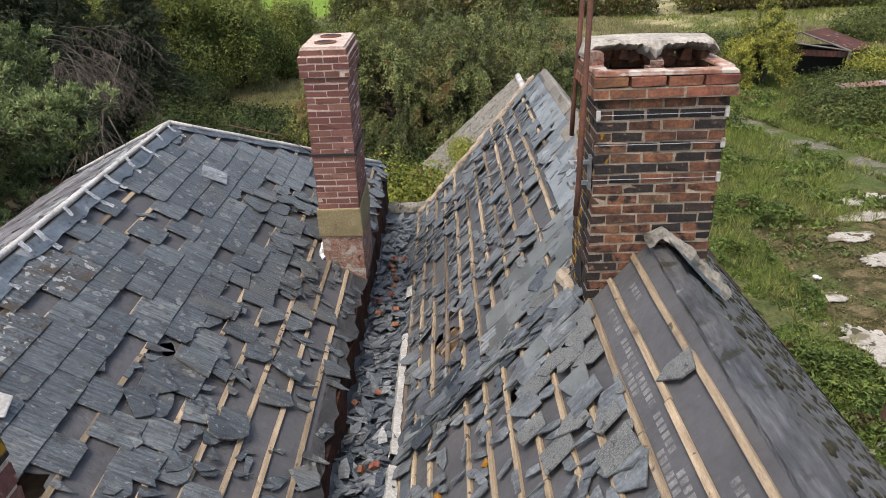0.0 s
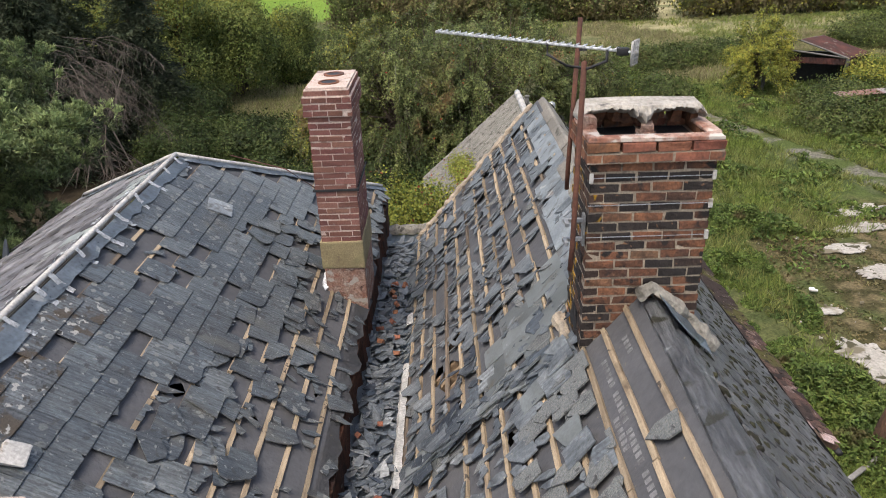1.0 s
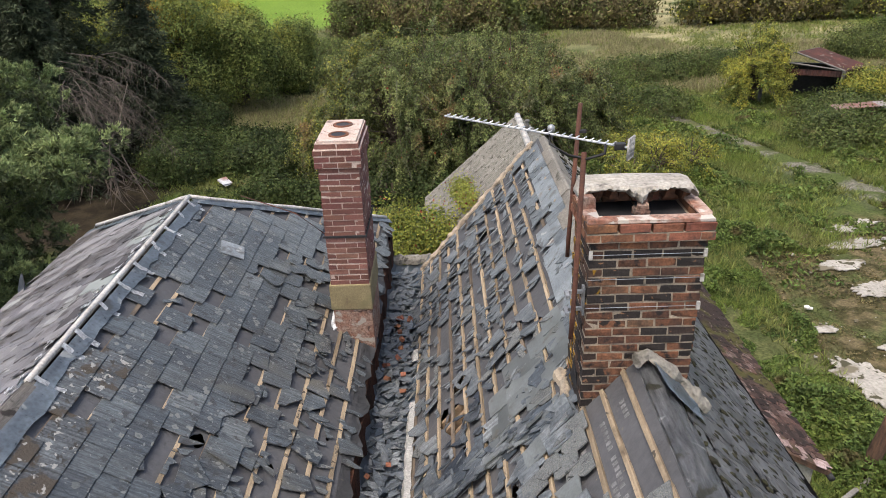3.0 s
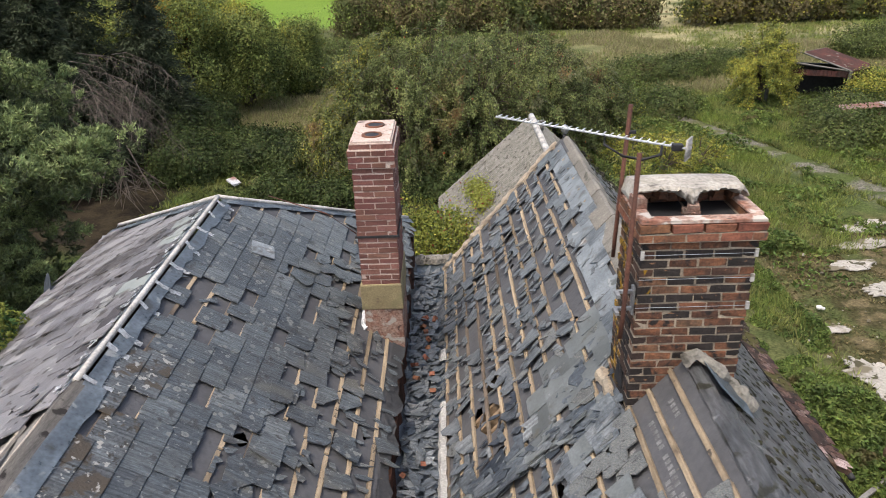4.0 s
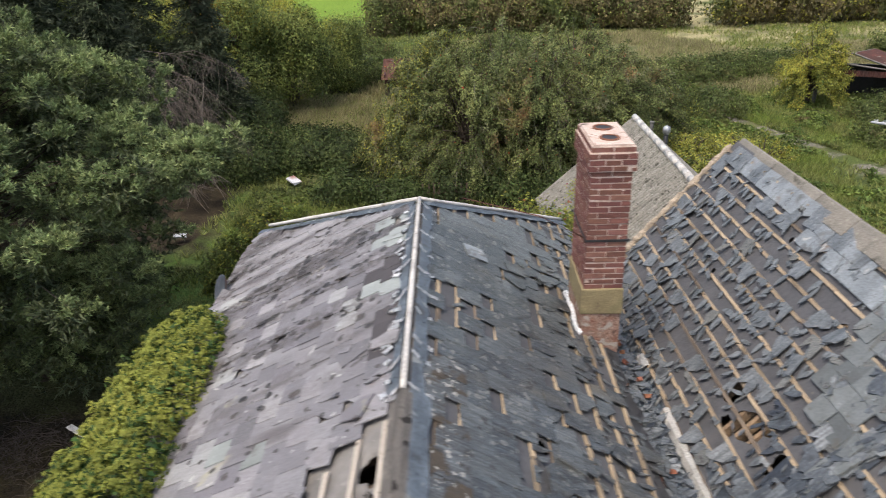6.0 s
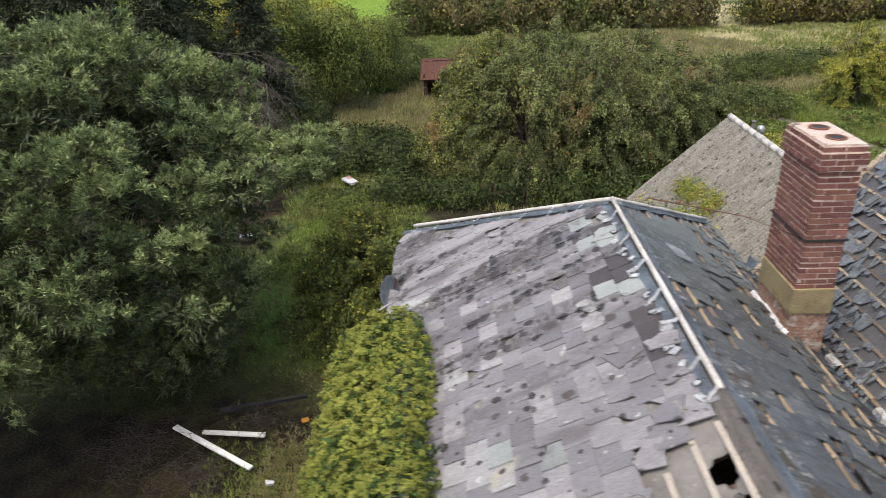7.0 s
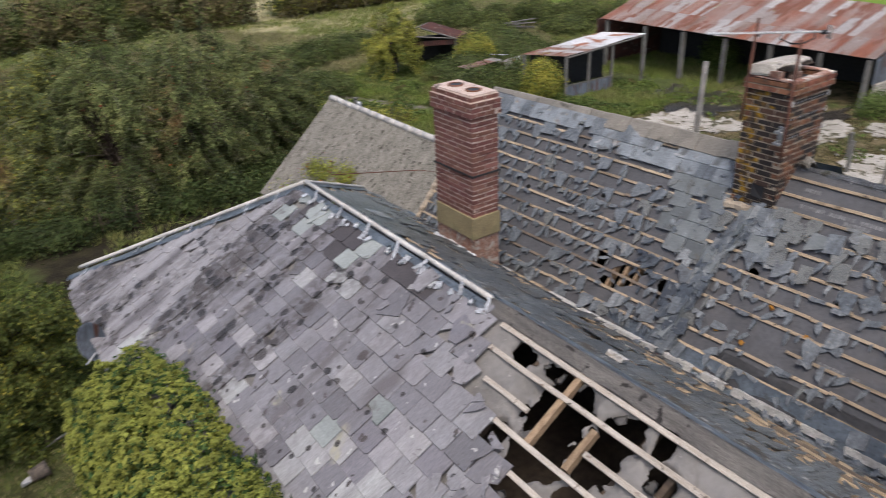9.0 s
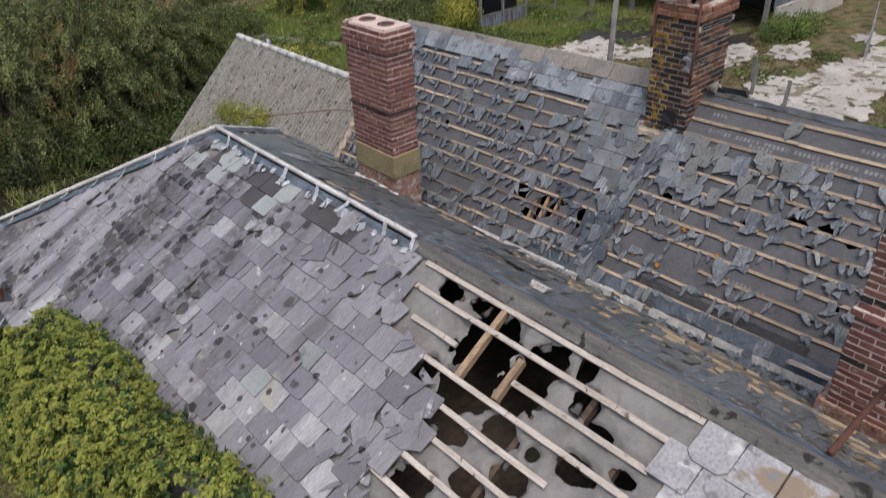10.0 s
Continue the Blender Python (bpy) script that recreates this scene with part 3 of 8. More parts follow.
def tube_mesh(name, pts, radii, mat, seg=8, smooth=True):
    bm = bmesh.new()
    tube(bm, pts, radii, seg)
    return finish(bm, name, mat, smooth)


def prism(name, pts, th, mat, bend=0.0):
    """A flat plate with the outline pts in its own x, y, and the thickness th upwards."""
    k = len(pts)
    lo = [(x, y, bend * x * x) for x, y in pts]
    hi = [(x * 0.985, y * 0.985, th + bend * x * x + rnd.uniform(-0.001, 0.001)) for x, y in pts]
    faces = [tuple(range(k - 1, -1, -1)), tuple(range(k, 2 * k))]
    faces += [(i, (i + 1) % k, k + (i + 1) % k, k + i) for i in range(k)]
    return mesh(name, lo + hi, faces, mat)


def pieces(name, items, parent, limit=300, stuff_label="", stuff_name=""):
    """items: (mesh, matrix), the nearest first. The first are objects of their own, the rest joined into one mesh."""
    for me, m in items[:limit]:
        ob = bpy.data.objects.new(name, me)
        scene.collection.objects.link(ob)
        ob.parent = parent
        ob.matrix_basis = m
    rest = items[limit:]
    if rest:
        vs, fs, k = [], [], 0
        mats = []
        idx = []
        for me, m in rest:
            a = np.array([v.co[:] for v in me.vertices]) @ np.array(m.to_3x3()).T + np.array(m.translation)
            vs.append(a)
            mt = me.materials[0]
            if mt not in mats:
                mats.append(mt)
            for p in me.polygons:
                fs.append(tuple(i + k for i in p.vertices))
                idx.append(mats.index(mt))
            k += len(a)
        me = bpy.data.meshes.new(stuff_name or name)
        me.from_pydata(np.concatenate(vs).tolist(), [], fs)
        for mt in mats:
            me.materials.append(mt)
        me.polygons.foreach_set("material_index", idx)
        ob = new(stuff_name or name, me)
        ob.parent = parent
        ob["kind"] = "stuff"
        if stuff_label:
            ob["label"] = stuff_label


class Slope:
    """A roof slope: a point on its ridge line, the way along the ridge, the way down, the normal."""

    def __init__(self, o, along, down):
        self.o, self.u, self.v = Vector(o), Vector(along).normalized(), Vector(down).normalized()
        self.v = (self.v - self.u * self.v.dot(self.u)).normalized()
        self.n = self.u.cross(self.v)
        if self.n.z < 0:
            self.n = -self.n
        self.flip = self.u.cross(self.v).z < 0

    def at(self, y, v, n=0.0):
        """The place at the world's y, v metres down the slope, n metres off it."""
        d = self.o + self.v * v + self.n * n
        return d + self.u * ((y - d.y) / self.u.y)

    def turn(self, spin=0.0, tilt=0.0, roll=0.0):
        ex = -self.u if self.flip else self.u
        b = Matrix((ex, self.v, self.n)).transposed()
        return b @ Euler((tilt, roll, spin)).to_matrix()

    def m(self, y, v, n=0.0, spin=0.0, tilt=0.0, roll=0.0):
        return Matrix.Translation(self.at(y, v, n)) @ self.turn(spin, tilt, roll).to_4x4()


GAUGE = 0.25
AW = Slope((0, 0, 8.33), (0, 1, 0), (-1, 0, -0.545))
AE = Slope((0, 0, 8.33), (0, 1, 0), (1, 0, -0.665))
BW = Slope((5.12, 4.5, 8.655), (0, 1, -0.027), (-1, 0, -1.2))
BE = Slope((5.12, 4.5, 8.655), (0, 1, -0.027), (1, 0, -1.07))
CW = Slope((5.62, 15, 6.56), (0, 1, 0), (-1, 0, -0.9))
CE = Slope((5.62, 15, 6.56), (0, 1, 0), (1, 0, -0.9))
AWL, AEL, BWL, BEL = 3.55, 3.0, 3.14, 2.95


def holed(name, S, outline, holes, mat, th=0.008):
    """A sheet on a slope with the given outline (y, v) and torn holes, with thickness."""
    bm = bmesh.new()

    def loop(pts):
        vs = [bm.verts.new((y, v, 0)) for y, v in pts]
        for a, b in zip(vs, vs[1:] + vs[:1]):
            bm.edges.new((a, b))
    loop(outline)
    for h in holes:
        loop(h)
    bmesh.ops.triangle_fill(bm, edges=bm.edges[:], use_beauty=True, use_dissolve=False)
    g = bmesh.ops.extrude_face_region(bm, geom=bm.faces[:])
    top = {e for e in g["geom"] if isinstance(e, bmesh.types.BMVert)}
    for v in bm.verts:
        v.co = S.at(v.co.x, v.co.y, (0.0 if v in top else -th))
    return finish(bm, name, mat)


def torn(y, v, ry, rv, k=14, rough=0.3, rot=0.0):
    """A ragged closed outline round (y, v)."""
    out = []
    for i in range(k):
        a = 2 * math.pi * i / k
        r = 1 + rnd.uniform(-rough, rough)
        dy, dv = math.cos(a) * ry * r, math.sin(a) * rv * r
        out.append((y + dy * math.cos(rot) - dv * math.sin(rot), v + dy * math.sin(rot) + dv * math.cos(rot)))
    return out


# slate shapes: whole, with a broken tail, and shards; each in every slate colour that needs it
def slate_set(mat, w, l, n=8):
    whole, broken, shard = [], [], []
    for i in range(n):
        j = lambda a=0.006: rnd.uniform(-a, a)
        pts = [(-w / 2 + j(), 0), (w / 2 + j(), 0)]
        c = rnd.uniform(0.008, 0.05) if rnd.random() < 0.4 else 0.004
        pts += [(w / 2 + j(), l - c), (w / 2 - c * rnd.uniform(.5, 1.3), l + j(.004)), (w * rnd.uniform(-.2, .2), l + j(.007))]
        c = rnd.uniform(0.008, 0.05) if rnd.random() < 0.4 else 0.004
        pts += [(-w / 2 + c * rnd.uniform(.5, 1.3), l + j(.004)), (-w / 2 + j(), l - c)]
        whole.append(prism("slate", pts, 0.011, mat))
    for i in range(n + 4):
        c = rnd.choice((0, 1, 2, 3))
        a, b = rnd.uniform(0.35, 0.9) * l, rnd.uniform(0.35, 0.95) * l
        if c == 0:
            pts = [(-w / 2, 0), (w / 2, 0), (w / 2, l), (w * rnd.uniform(-.1, .2), l * rnd.uniform(.85, 1)), (-w * .22, (a + l) / 2 * rnd.uniform(.85, 1)), (-w / 2, a)]
        elif c == 1:
            pts = [(-w / 2, 0), (w / 2, 0), (w / 2, a), (w * rnd.uniform(.1, .3), b), (w * rnd.uniform(-.2, .05), l * rnd.uniform(.7, 1)), (-w / 2, l)]
        elif c == 2:
            pts = [(-w / 2, 0), (w / 2, 0), (w * .48, a * .8), (w * rnd.uniform(.15, .35), a), (-w * .1, b), (-w * .5, max(a, b) * .8)]
        else:
            pts = [(-w / 2, 0), (w * rnd.uniform(.1, .4), 0), (w * rnd.uniform(.2, .5), a), (w * rnd.uniform(-.1, .1), l), (-w / 2, b)]
        broken.append(prism("slate", pts, 0.011, mat))
    for i in range(n + 12):
        L, q = rnd.uniform(0.09, 0.23), rnd.uniform(0.05, 0.13)
        sk = rnd.uniform(-0.4, 0.4) * L
        pts = [(-q / 2, rnd.uniform(-.015, .01)), (q * rnd.uniform(.15, .5), rnd.uniform(-.01, .02)), (q * rnd.uniform(.35, .6) + sk * 0.4, L * rnd.uniform(.3, .65)), (sk, L)]
        if rnd.random() < 0.65:
            pts.append((-q * rnd.uniform(.3, .6) + sk * 0.5, L * rnd.uniform(.35, .75)))
        shard.append(prism("slate", pts, 0.008, mat, rnd.uniform(-1.5, 2.5)))
    return whole, broken, shard


def hanging_set(mat, n=22):
    """Long shards that hang from a nail, and the stubs of slate heads left on a batten."""
    hang, stub = [], []
    for i in range(n):
        L, q = rnd.uniform(0.10, 0.25), rnd.uniform(0.04, 0.11)
        sk = rnd.uniform(-0.3, 0.3) * q
        pts = [(-q * rnd.uniform(.2, .5), 0), (q * rnd.uniform(.1, .45), rnd.uniform(-.01, .02)), (q * rnd.uniform(.35, .6), L * rnd.uniform(.25, .5)), (q * rnd.uniform(.1, .5) + sk, L * rnd.uniform(.7, .95)), (-q * rnd.uniform(0, .3) + sk, L), (-q * rnd.uniform(.4, .6), L * rnd.uniform(.3, .7))]
        hang.append(prism("slate", pts, 0.009, mat, rnd.uniform(-1.0, 2.0)))
    for i in range(n):
        w, h = rnd.uniform(0.08, 0.24), rnd.uniform(0.045, 0.10)
        pts = [(-w / 2, rnd.uniform(-.01, .01)), (w / 2, rnd.uniform(-.01, .01)), (w / 2, h * rnd.uniform(.4, 1)), (w * rnd.uniform(.1, .3), h * rnd.uniform(.5, 1.3)), (w * rnd.uniform(-.1, .1), h * rnd.uniform(.4, 1.0)), (-w * rnd.uniform(.2, .4), h * rnd.uniform(.6, 1.5)), (-w / 2, h * rnd.uniform(.3, .9))]
        stub.append(prism("slate", pts, 0.009, mat))
    return hang, stub


SL = {k: slate_set(k, 0.30, 0.315) for k in ("slate_lilac", "slate_grey", "slate_blue", "slate_moss", "slate_pale", "slate_dark", "slate_green", "slate_olive", "slate_speck", "slate_worn")}
SMALL = {k: slate_set(k, 0.215, 0.27) for k in ("slate_blue", "slate_moss", "slate_grey", "slate_olive", "slate_speck")}
# close-set square slates of the sound part of the east slope
def square_set(mat, n=10):
    out = []
    for i in range(n):
        j = lambda a=0.0025: rnd.uniform(-a, a)
        w, l = 0.304, 0.325
        c, e = (rnd.uniform(0.01, 0.04) if rnd.random() < 0.25 else 0.003 for _ in range(2))
        out.append(prism("slate", [(-w / 2, 0), (w / 2, 0), (w / 2 + j(), l - c), (w / 2 - c, l + j()), (w * rnd.uniform(-.2, .2), l + j(.004)), (-w / 2 + e, l + j()), (-w / 2 + j(), l - e)], 0.008, mat))
    return out


SQUARE, CRUST = square_set("slate_grey"), square_set("slate_crust", 6)
HANG = {k: hanging_set(k) for k in ("slate_blue", "slate_speck", "slate_grey")}


def batten(S, y0, y1, v, parent, mat="batten", w=0.042, h=0.024, sway=0.006):
    ym, L = (y0 + y1) / 2, abs(y1 - y0)
    bm = bmesh.new()
    k = max(2, int(L / 0.5))
    off = [rnd.uniform(-sway, sway) for _ in range(k + 1)]
    rings = []
    for i in range(k + 1):
        y = y0 + (y1 - y0) * i / k
        rings.append([bm.verts.new(S.at(y, v + off[i] + dv, n)) for dv, n in ((-w / 2, 0.002), (w / 2, 0.002), (w / 2, h), (-w / 2, h))])
    for a, b in zip(rings, rings[1:]):
        for q in range(4):
            bm.faces.new((a[q], a[(q + 1) % 4], b[(q + 1) % 4], b[q]))
    bm.faces.new(rings[0])
    bm.faces.new(rings[-1][::-1])
    return part("batten", finish(bm, "batten", mat), parent)

# ---- ground ----
def build_ground():
    xs = np.concatenate([np.linspace(-600, -60, 19), np.linspace(-57, 80, 92), np.linspace(90, 600, 18)])
    ys = np.concatenate([np.linspace(-600, -40, 15), np.linspace(-35, 130, 100), np.linspace(140, 900, 20)])
    vs = []
    for y in ys:
        for x in xs:
            z = 0.12 * noise.noise(Vector((x * 0.12, y * 0.12, 3.0))) + 0.05 * noise.noise(Vector((x * 0.6, y * 0.6, 1.0)))
            vs.append((x, y, 0.12 + z * (0.3 if 12 < x < 46 and y < 30 else 1.0)))
    w = len(xs)
    fs = [(j * w + i, j * w + i + 1, (j + 1) * w + i + 1, (j + 1) * w + i) for j in range(len(ys) - 1) for i in range(w - 1)]
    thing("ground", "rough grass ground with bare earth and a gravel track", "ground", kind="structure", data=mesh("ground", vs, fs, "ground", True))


build_ground()


# ---- walls of the house ----
def wall(name, c, s, mat="house_wall", label="pale rendered outside wall of the farmhouse"):
    return thing(name, label, "wall", kind="structure", data=box_mesh(name, c, s, mat))


def gable(name, y, th, x0, xr, x1, z0, zr, mat="house_wall", zb=0.0):
    """A wall across the house with a pointed top."""
    pts = [(x0, zb), (x1, zb), (x1, z0), (xr, zr), (x0, z0)]
    vs = [(x, y, z) for x, z in pts] + [(x, y + th, z) for x, z in pts]
    fs = [(0, 1, 2, 3, 4), (9, 8, 7, 6, 5)] + [(i, (i + 1) % 5, 5 + (i + 1) % 5, 5 + i) for i in range(5)]
    return thing(name, "pale rendered gable wall of the farmhouse", "wall", kind="structure", data=mesh(name, vs, fs, mat))


wall("wall_1", (-2.75, 3.95, 3.32), (0.3, 15.9, 6.64))
wall("wall_2", (2.40, 3.95, 3.3), (0.24, 15.9, 6.4))
wall("wall_3", (-0.18, 11.75, 3.32), (4.84, 0.3, 6.64))
gable("wall_4", -4.0, 0.25, -2.6, 0.0, 2.28, 6.6, 8.18)
wall("wall_5", (3.34, 3.55, 3.08), (0.26, 15.1, 6.26))
wall("wall_6", (6.93, 3.55, 3.2), (0.28, 15.1, 6.5))
gable("wall_7", 10.95, 0.25, 3.2, 5.12, 7.1, 6.15, 8.42)
gable("wall_8", -4.0, 0.25, 3.2, 5.12, 7.1, 6.25, 8.7)
wall("wall_9", (3.4, 15.3, 2.1), (0.25, 7.8, 4.3))
wall("wall_10", (7.85, 15.3, 2.1), (0.25, 7.8, 4.3))
gable("wall_11", 19.0, 0.2, 3.3, 5.62, 7.95, 4.28, 6.35)
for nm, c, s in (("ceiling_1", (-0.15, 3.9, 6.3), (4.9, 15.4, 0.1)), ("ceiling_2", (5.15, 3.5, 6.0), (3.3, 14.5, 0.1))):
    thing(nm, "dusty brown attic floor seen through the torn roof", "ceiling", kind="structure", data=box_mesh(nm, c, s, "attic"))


# ---- west slope of the front roof ----
def patch_edge(v):
    """The y where the whole slates begin, beside the torn patch."""
    return float(np.interp(v, [0.0, 0.3, 0.6, 0.9, 1.15, 1.3, 1.9, 2.3, 3.5], [4.75, 4.62, 4.3, 4.05, 3.5, 3.45, 3.75, 3.3, 2.6]))


def near_edge(v):
    return float(np.interp(v, [0.0, 0.8, 1.1, 3.5], [1.72, 1.72, 1.95, 1.3]))


def hip_y(v, L, far=12.1, top=9.2):
    return top + (far - top) * min(v / L, 1.0)


def build_roof_west():
    out = [(-4.1, 0.02), (9.2, 0.02), (12.1, AWL), (-4.1, AWL)]
    P0, P1, Q0, Q1 = 1.70, 4.90, 0.06, 2.62
    deck = thing("roof_1", "weathered slate roof slope with a torn felt patch", "roof", kind="structure",
                 data=holed("roof_1", AW, out, [[(P0, Q0), (P1, Q0), (P1, Q1), (P0, Q1)]], "felt_grey"))
    spec = [(4.17, 0.262, 0.15, 0.095), (3.76, 0.24, 0.15, 0.07), (3.50, 0.52, 0.27, 0.36), (3.42, 0.92, 0.26, 0.22), (3.86, 1.0, 0.10, 0.13), (2.92, 0.35, 0.17, 0.15), (2.98, 0.66, 0.20, 0.20), (2.60, 0.22, 0.085, 0.11),
            (2.48, 0.47, 0.11, 0.13), (2.24, 0.60, 0.11, 0.05), (3.36, 1.28, 0.20, 0.12), (2.92, 1.05, 0.16, 0.12), (2.60, 1.30, 0.15, 0.11), (2.56, 1.03, 0.06, 0.06), (2.20, 0.95, 0.17, 0.09),
            (1.88, 0.80, 0.11, 0.05), (3.70, 1.80, 0.18, 0.12), (3.26, 1.78, 0.18, 0.13), (2.84, 1.54, 0.15, 0.12), (2.35, 1.62, 0.18, 0.13), (2.72, 2.0, 0.2, 0.14), (2.1, 2.1, 0.2, 0.15), (3.2, 2.2, 0.2, 0.13), (2.0, 1.3, 0.12, 0.12)]
    bm = bmesh.new()
    ny, nv = 176, 142
    grid, inside = {}, {}
    for i in range(ny + 1):
        for j in range(nv + 1):
            y, v = P0 - 0.01 + (P1 - P0 + 0.02) * i / ny, Q0 - 0.01 + (Q1 - Q0 + 0.02) * j / nv
            w = 0.40 * noise.noise(Vector((y * 5, v * 5, 2.0))) + 0.24 * noise.noise(Vector((y * 15, v * 15, 4.0))) + 0.06 * noise.noise(Vector((y * 40, v * 40, 1.0)))
            f = min(math.hypot((y - a) / c, (v - b) / d) for a, b, c, d in spec) * 0.88 + w
            edge = min(1.0, max(0.0, (i / ny) * 12), max(0.0, (1 - i / ny) * 12), (j / nv) * 12, (1 - j / nv) * 12)
            sag = -0.022 * abs(math.sin(math.pi * (y - 2.0) / 0.41)) + 0.02 * noise.noise(Vector((y * 3, v * 1.5, 7)))
            lip = math.exp(-max(0.0, f - 1.0) * 5.0)
            n = -0.006 + edge * (sag + lip * (-0.045 + 0.06 * noise.noise(Vector((y * 4, v * 4, 11)))))
            grid[i, j] = bm.verts.new(AW.at(y, v, min(n, 0.016)))
            inside[i, j] = f
    # draw the rim of each hole onto the tear line
    moved = {}
    for (i, j), f in inside.items():
        if f < 1.0:
            hits = []
            for di in (-1, 0, 1):
                for dj in (-1, 0, 1):
                    g = inside.get((i + di, j + dj), 0)
                    if g >= 1.0:
                        hits.append(grid[i, j].co.lerp(grid[i + di, j + dj].co, (1.0 - f) / (g - f)))
            if hits:
                moved[i, j] = sum(hits, Vector()) / len(hits)
    for k, p in moved.items():
        grid[k].co = p
    for i in range(ny):
        for j in range(nv):
            q = [(i, j), (i + 1, j), (i + 1, j + 1), (i, j + 1)]
            if sum(inside[k] >= 1.0 for k in q) >= 2:
                bm.faces.new([grid[k] for k in q])
    for v in [v for v in bm.verts if not v.link_faces]:
        bm.verts.remove(v)
    part("torn_felt", finish(bm, "torn_felt", "felt_grey", True), deck, "sagging torn grey roofing felt")
    spec = [(*s, 0) for s in spec]
    # rafters under the torn felt
    for y in (1.2, 1.6, 2.0, 2.42, 2.76, 4.05, 4.45):
        bm = bmesh.new()
        box_bm(bm, AW.at(y, 1.75, -0.13), (0.05, 3.4, 0.10), AW.turn(), 0.004)
        part("rafter", finish(bm, "rafter", "timber"), deck)
    for y, v0, v1 in ((3.54, 0.08, 0.92), (3.107, 0.45, 0.86)):
        bm = bmesh.new()
        box_bm(bm, AW.at(y, (v0 + v1) / 2, -0.02), (0.06, v1 - v0, 0.07), AW.turn(0.04), 0.004, 0.004)
        part("rafter", finish(bm, "rafter", "rafter_new"), deck, "bare new softwood rafter")
    # loose flaps of felt that hang and curl at the torn edges
    for i in range(16):
        y, v, ry, rv, r0 = rnd.choice(spec)
        a = rnd.uniform(0, 6.28)
        py, pv = y + math.cos(a) * ry * 1.02, v + math.sin(a) * rv * 1.02
        w, l = rnd.uniform(0.05, 0.14), rnd.uniform(0.05, 0.13)
        bm = bmesh.new()
        k = 5
        curl = rnd.uniform(-1.6, 0.5)
        rows = []
        for q in range(k):
            s = q / (k - 1)
            rows.append([bm.verts.new(Vector((x * w * (1 - 0.5 * s) + rnd.uniform(-.008, .008), s * l, 0.006 + math.sin(s * 1.2) * l * 0.5 * curl + rnd.uniform(-.004, .004)))) for x in (-0.5, -0.1, 0.2, 0.5)])
        for q, p in zip(rows, rows[1:]):
            for c in range(3):
                bm.faces.new((q[c], q[c + 1], p[c + 1], p[c]))
        bmesh.ops.solidify(bm, geom=bm.faces[:], thickness=0.004)
        part("felt_flap", finish(bm, "felt_flap", "felt_grey", True), deck, m=AW.m(py, pv, 0.0, a + math.pi / 2 + rnd.uniform(-.5, .5)))
    # battens across the patch
    runs = ((0.135, 4.62, 1.62), (0.385, 4.60, 1.62), (0.655, 4.32, 3.72), (0.905, 4.15, 1.72), (1.165, 3.85, 2.3), (1.42, 3.7, 1.9), (1.66, 3.85, 1.7), (1.91, 3.85, 1.6), (2.16, 3.6, 1.5), (2.41, 3.4, 1.5), (2.66, 3.2, 1.5))
    for v, a, b in runs:
        batten(AW, a, b, v, deck, "batten_pale", 0.05, 0.028)
    for v, a, b in ((0.655, 3.05, 1.75), ):
        batten(AW, a, b, v, deck, "batten_pale", 0.05, 0.028)
    # slates, row by row from the eave up
    items = []
    rows = int((AWL - 0.16) / GAUGE)
    dark = ((0, 8.52), (0, 7.60), (0, 7.29), (1, 7.45), (0, 6.37), (0, 6.06), (0, 5.75))
    green = ((0, 8.95), (1, 8.3), (1, 8.9), (0, 6.85), (1, 7.15), (0, 8.25), (3, 7.6), (5, 4.9), (7, 5.2))
    for r in range(rows + 1):
        v = 0.105 + r * GAUGE
        y = 12.2 - (0.15 if r % 2 else 0.0)
        while y > -4.0:
            y -= 0.307
            if y > hip_y(v + 0.04, AWL) - 0.10:
                continue
            e = patch_edge(v + 0.12) + rnd.uniform(-0.12, 0.12)
            if near_edge(v) + rnd.uniform(-.05, .05) < y < e:
                continue
            kind = "slate_lilac"
            if any(r == q and abs(y - yy) < 0.15 for q, yy in dark):
                kind = "slate_dark"
            elif any(r == q and abs(y - yy) < 0.15 for q, yy in green):
                kind = "slate_green"
            w, b, s = SL[kind]
            me = rnd.choice(w)
            spin, lift = rnd.gauss(0, 0.012), rnd.uniform(0, 0.004)
            if y - e < 0.45 and y > 2.5 and rnd.random() < 0.6:
                me, spin, lift = rnd.choice(b), rnd.gauss(0, 0.12), rnd.uniform(0, 0.02)
            elif rnd.random() < 0.05:
                me = rnd.choice(b)
            vv = v + rnd.gauss(0, 0.004)
            if y < 1.8 and v < 0.8:
                me, vv = rnd.choice(SL["slate_worn"][0]), v
            items.append((me, AW.m(y, vv, 0.024 + lift, spin, 0.062 + rnd.gauss(0, 0.014), rnd.gauss(0, 0.014))))
            if rnd.random() < 0.03:
                me = rnd.choice(b)
                items.append((me, AW.m(y + rnd.uniform(-.15, .15), v + rnd.uniform(0.02, 0.2), 0.046, rnd.gauss(0, 0.5), 0.05)))
    # slipped and broken pieces near the ridge and at the edge of the patch
    for i in range(34):
        y, v = (rnd.uniform(4.5, 6.1), abs(rnd.gauss(0.2, 0.3))) if i < 12 else (0, rnd.uniform(0.8, 2.4))
        if i >= 12:
            y = patch_edge(v) + rnd.gauss(0.05, 0.16)
        items.append((rnd.choice(SL["slate_lilac"][2] if i >= 12 else SL["slate_lilac"][1] + SL["slate_lilac"][2]), AW.m(y, v, 0.05 + rnd.uniform(0, .02), rnd.gauss(0, 0.6), rnd.gauss(0.03, 0.05), rnd.gauss(0, 0.05))))
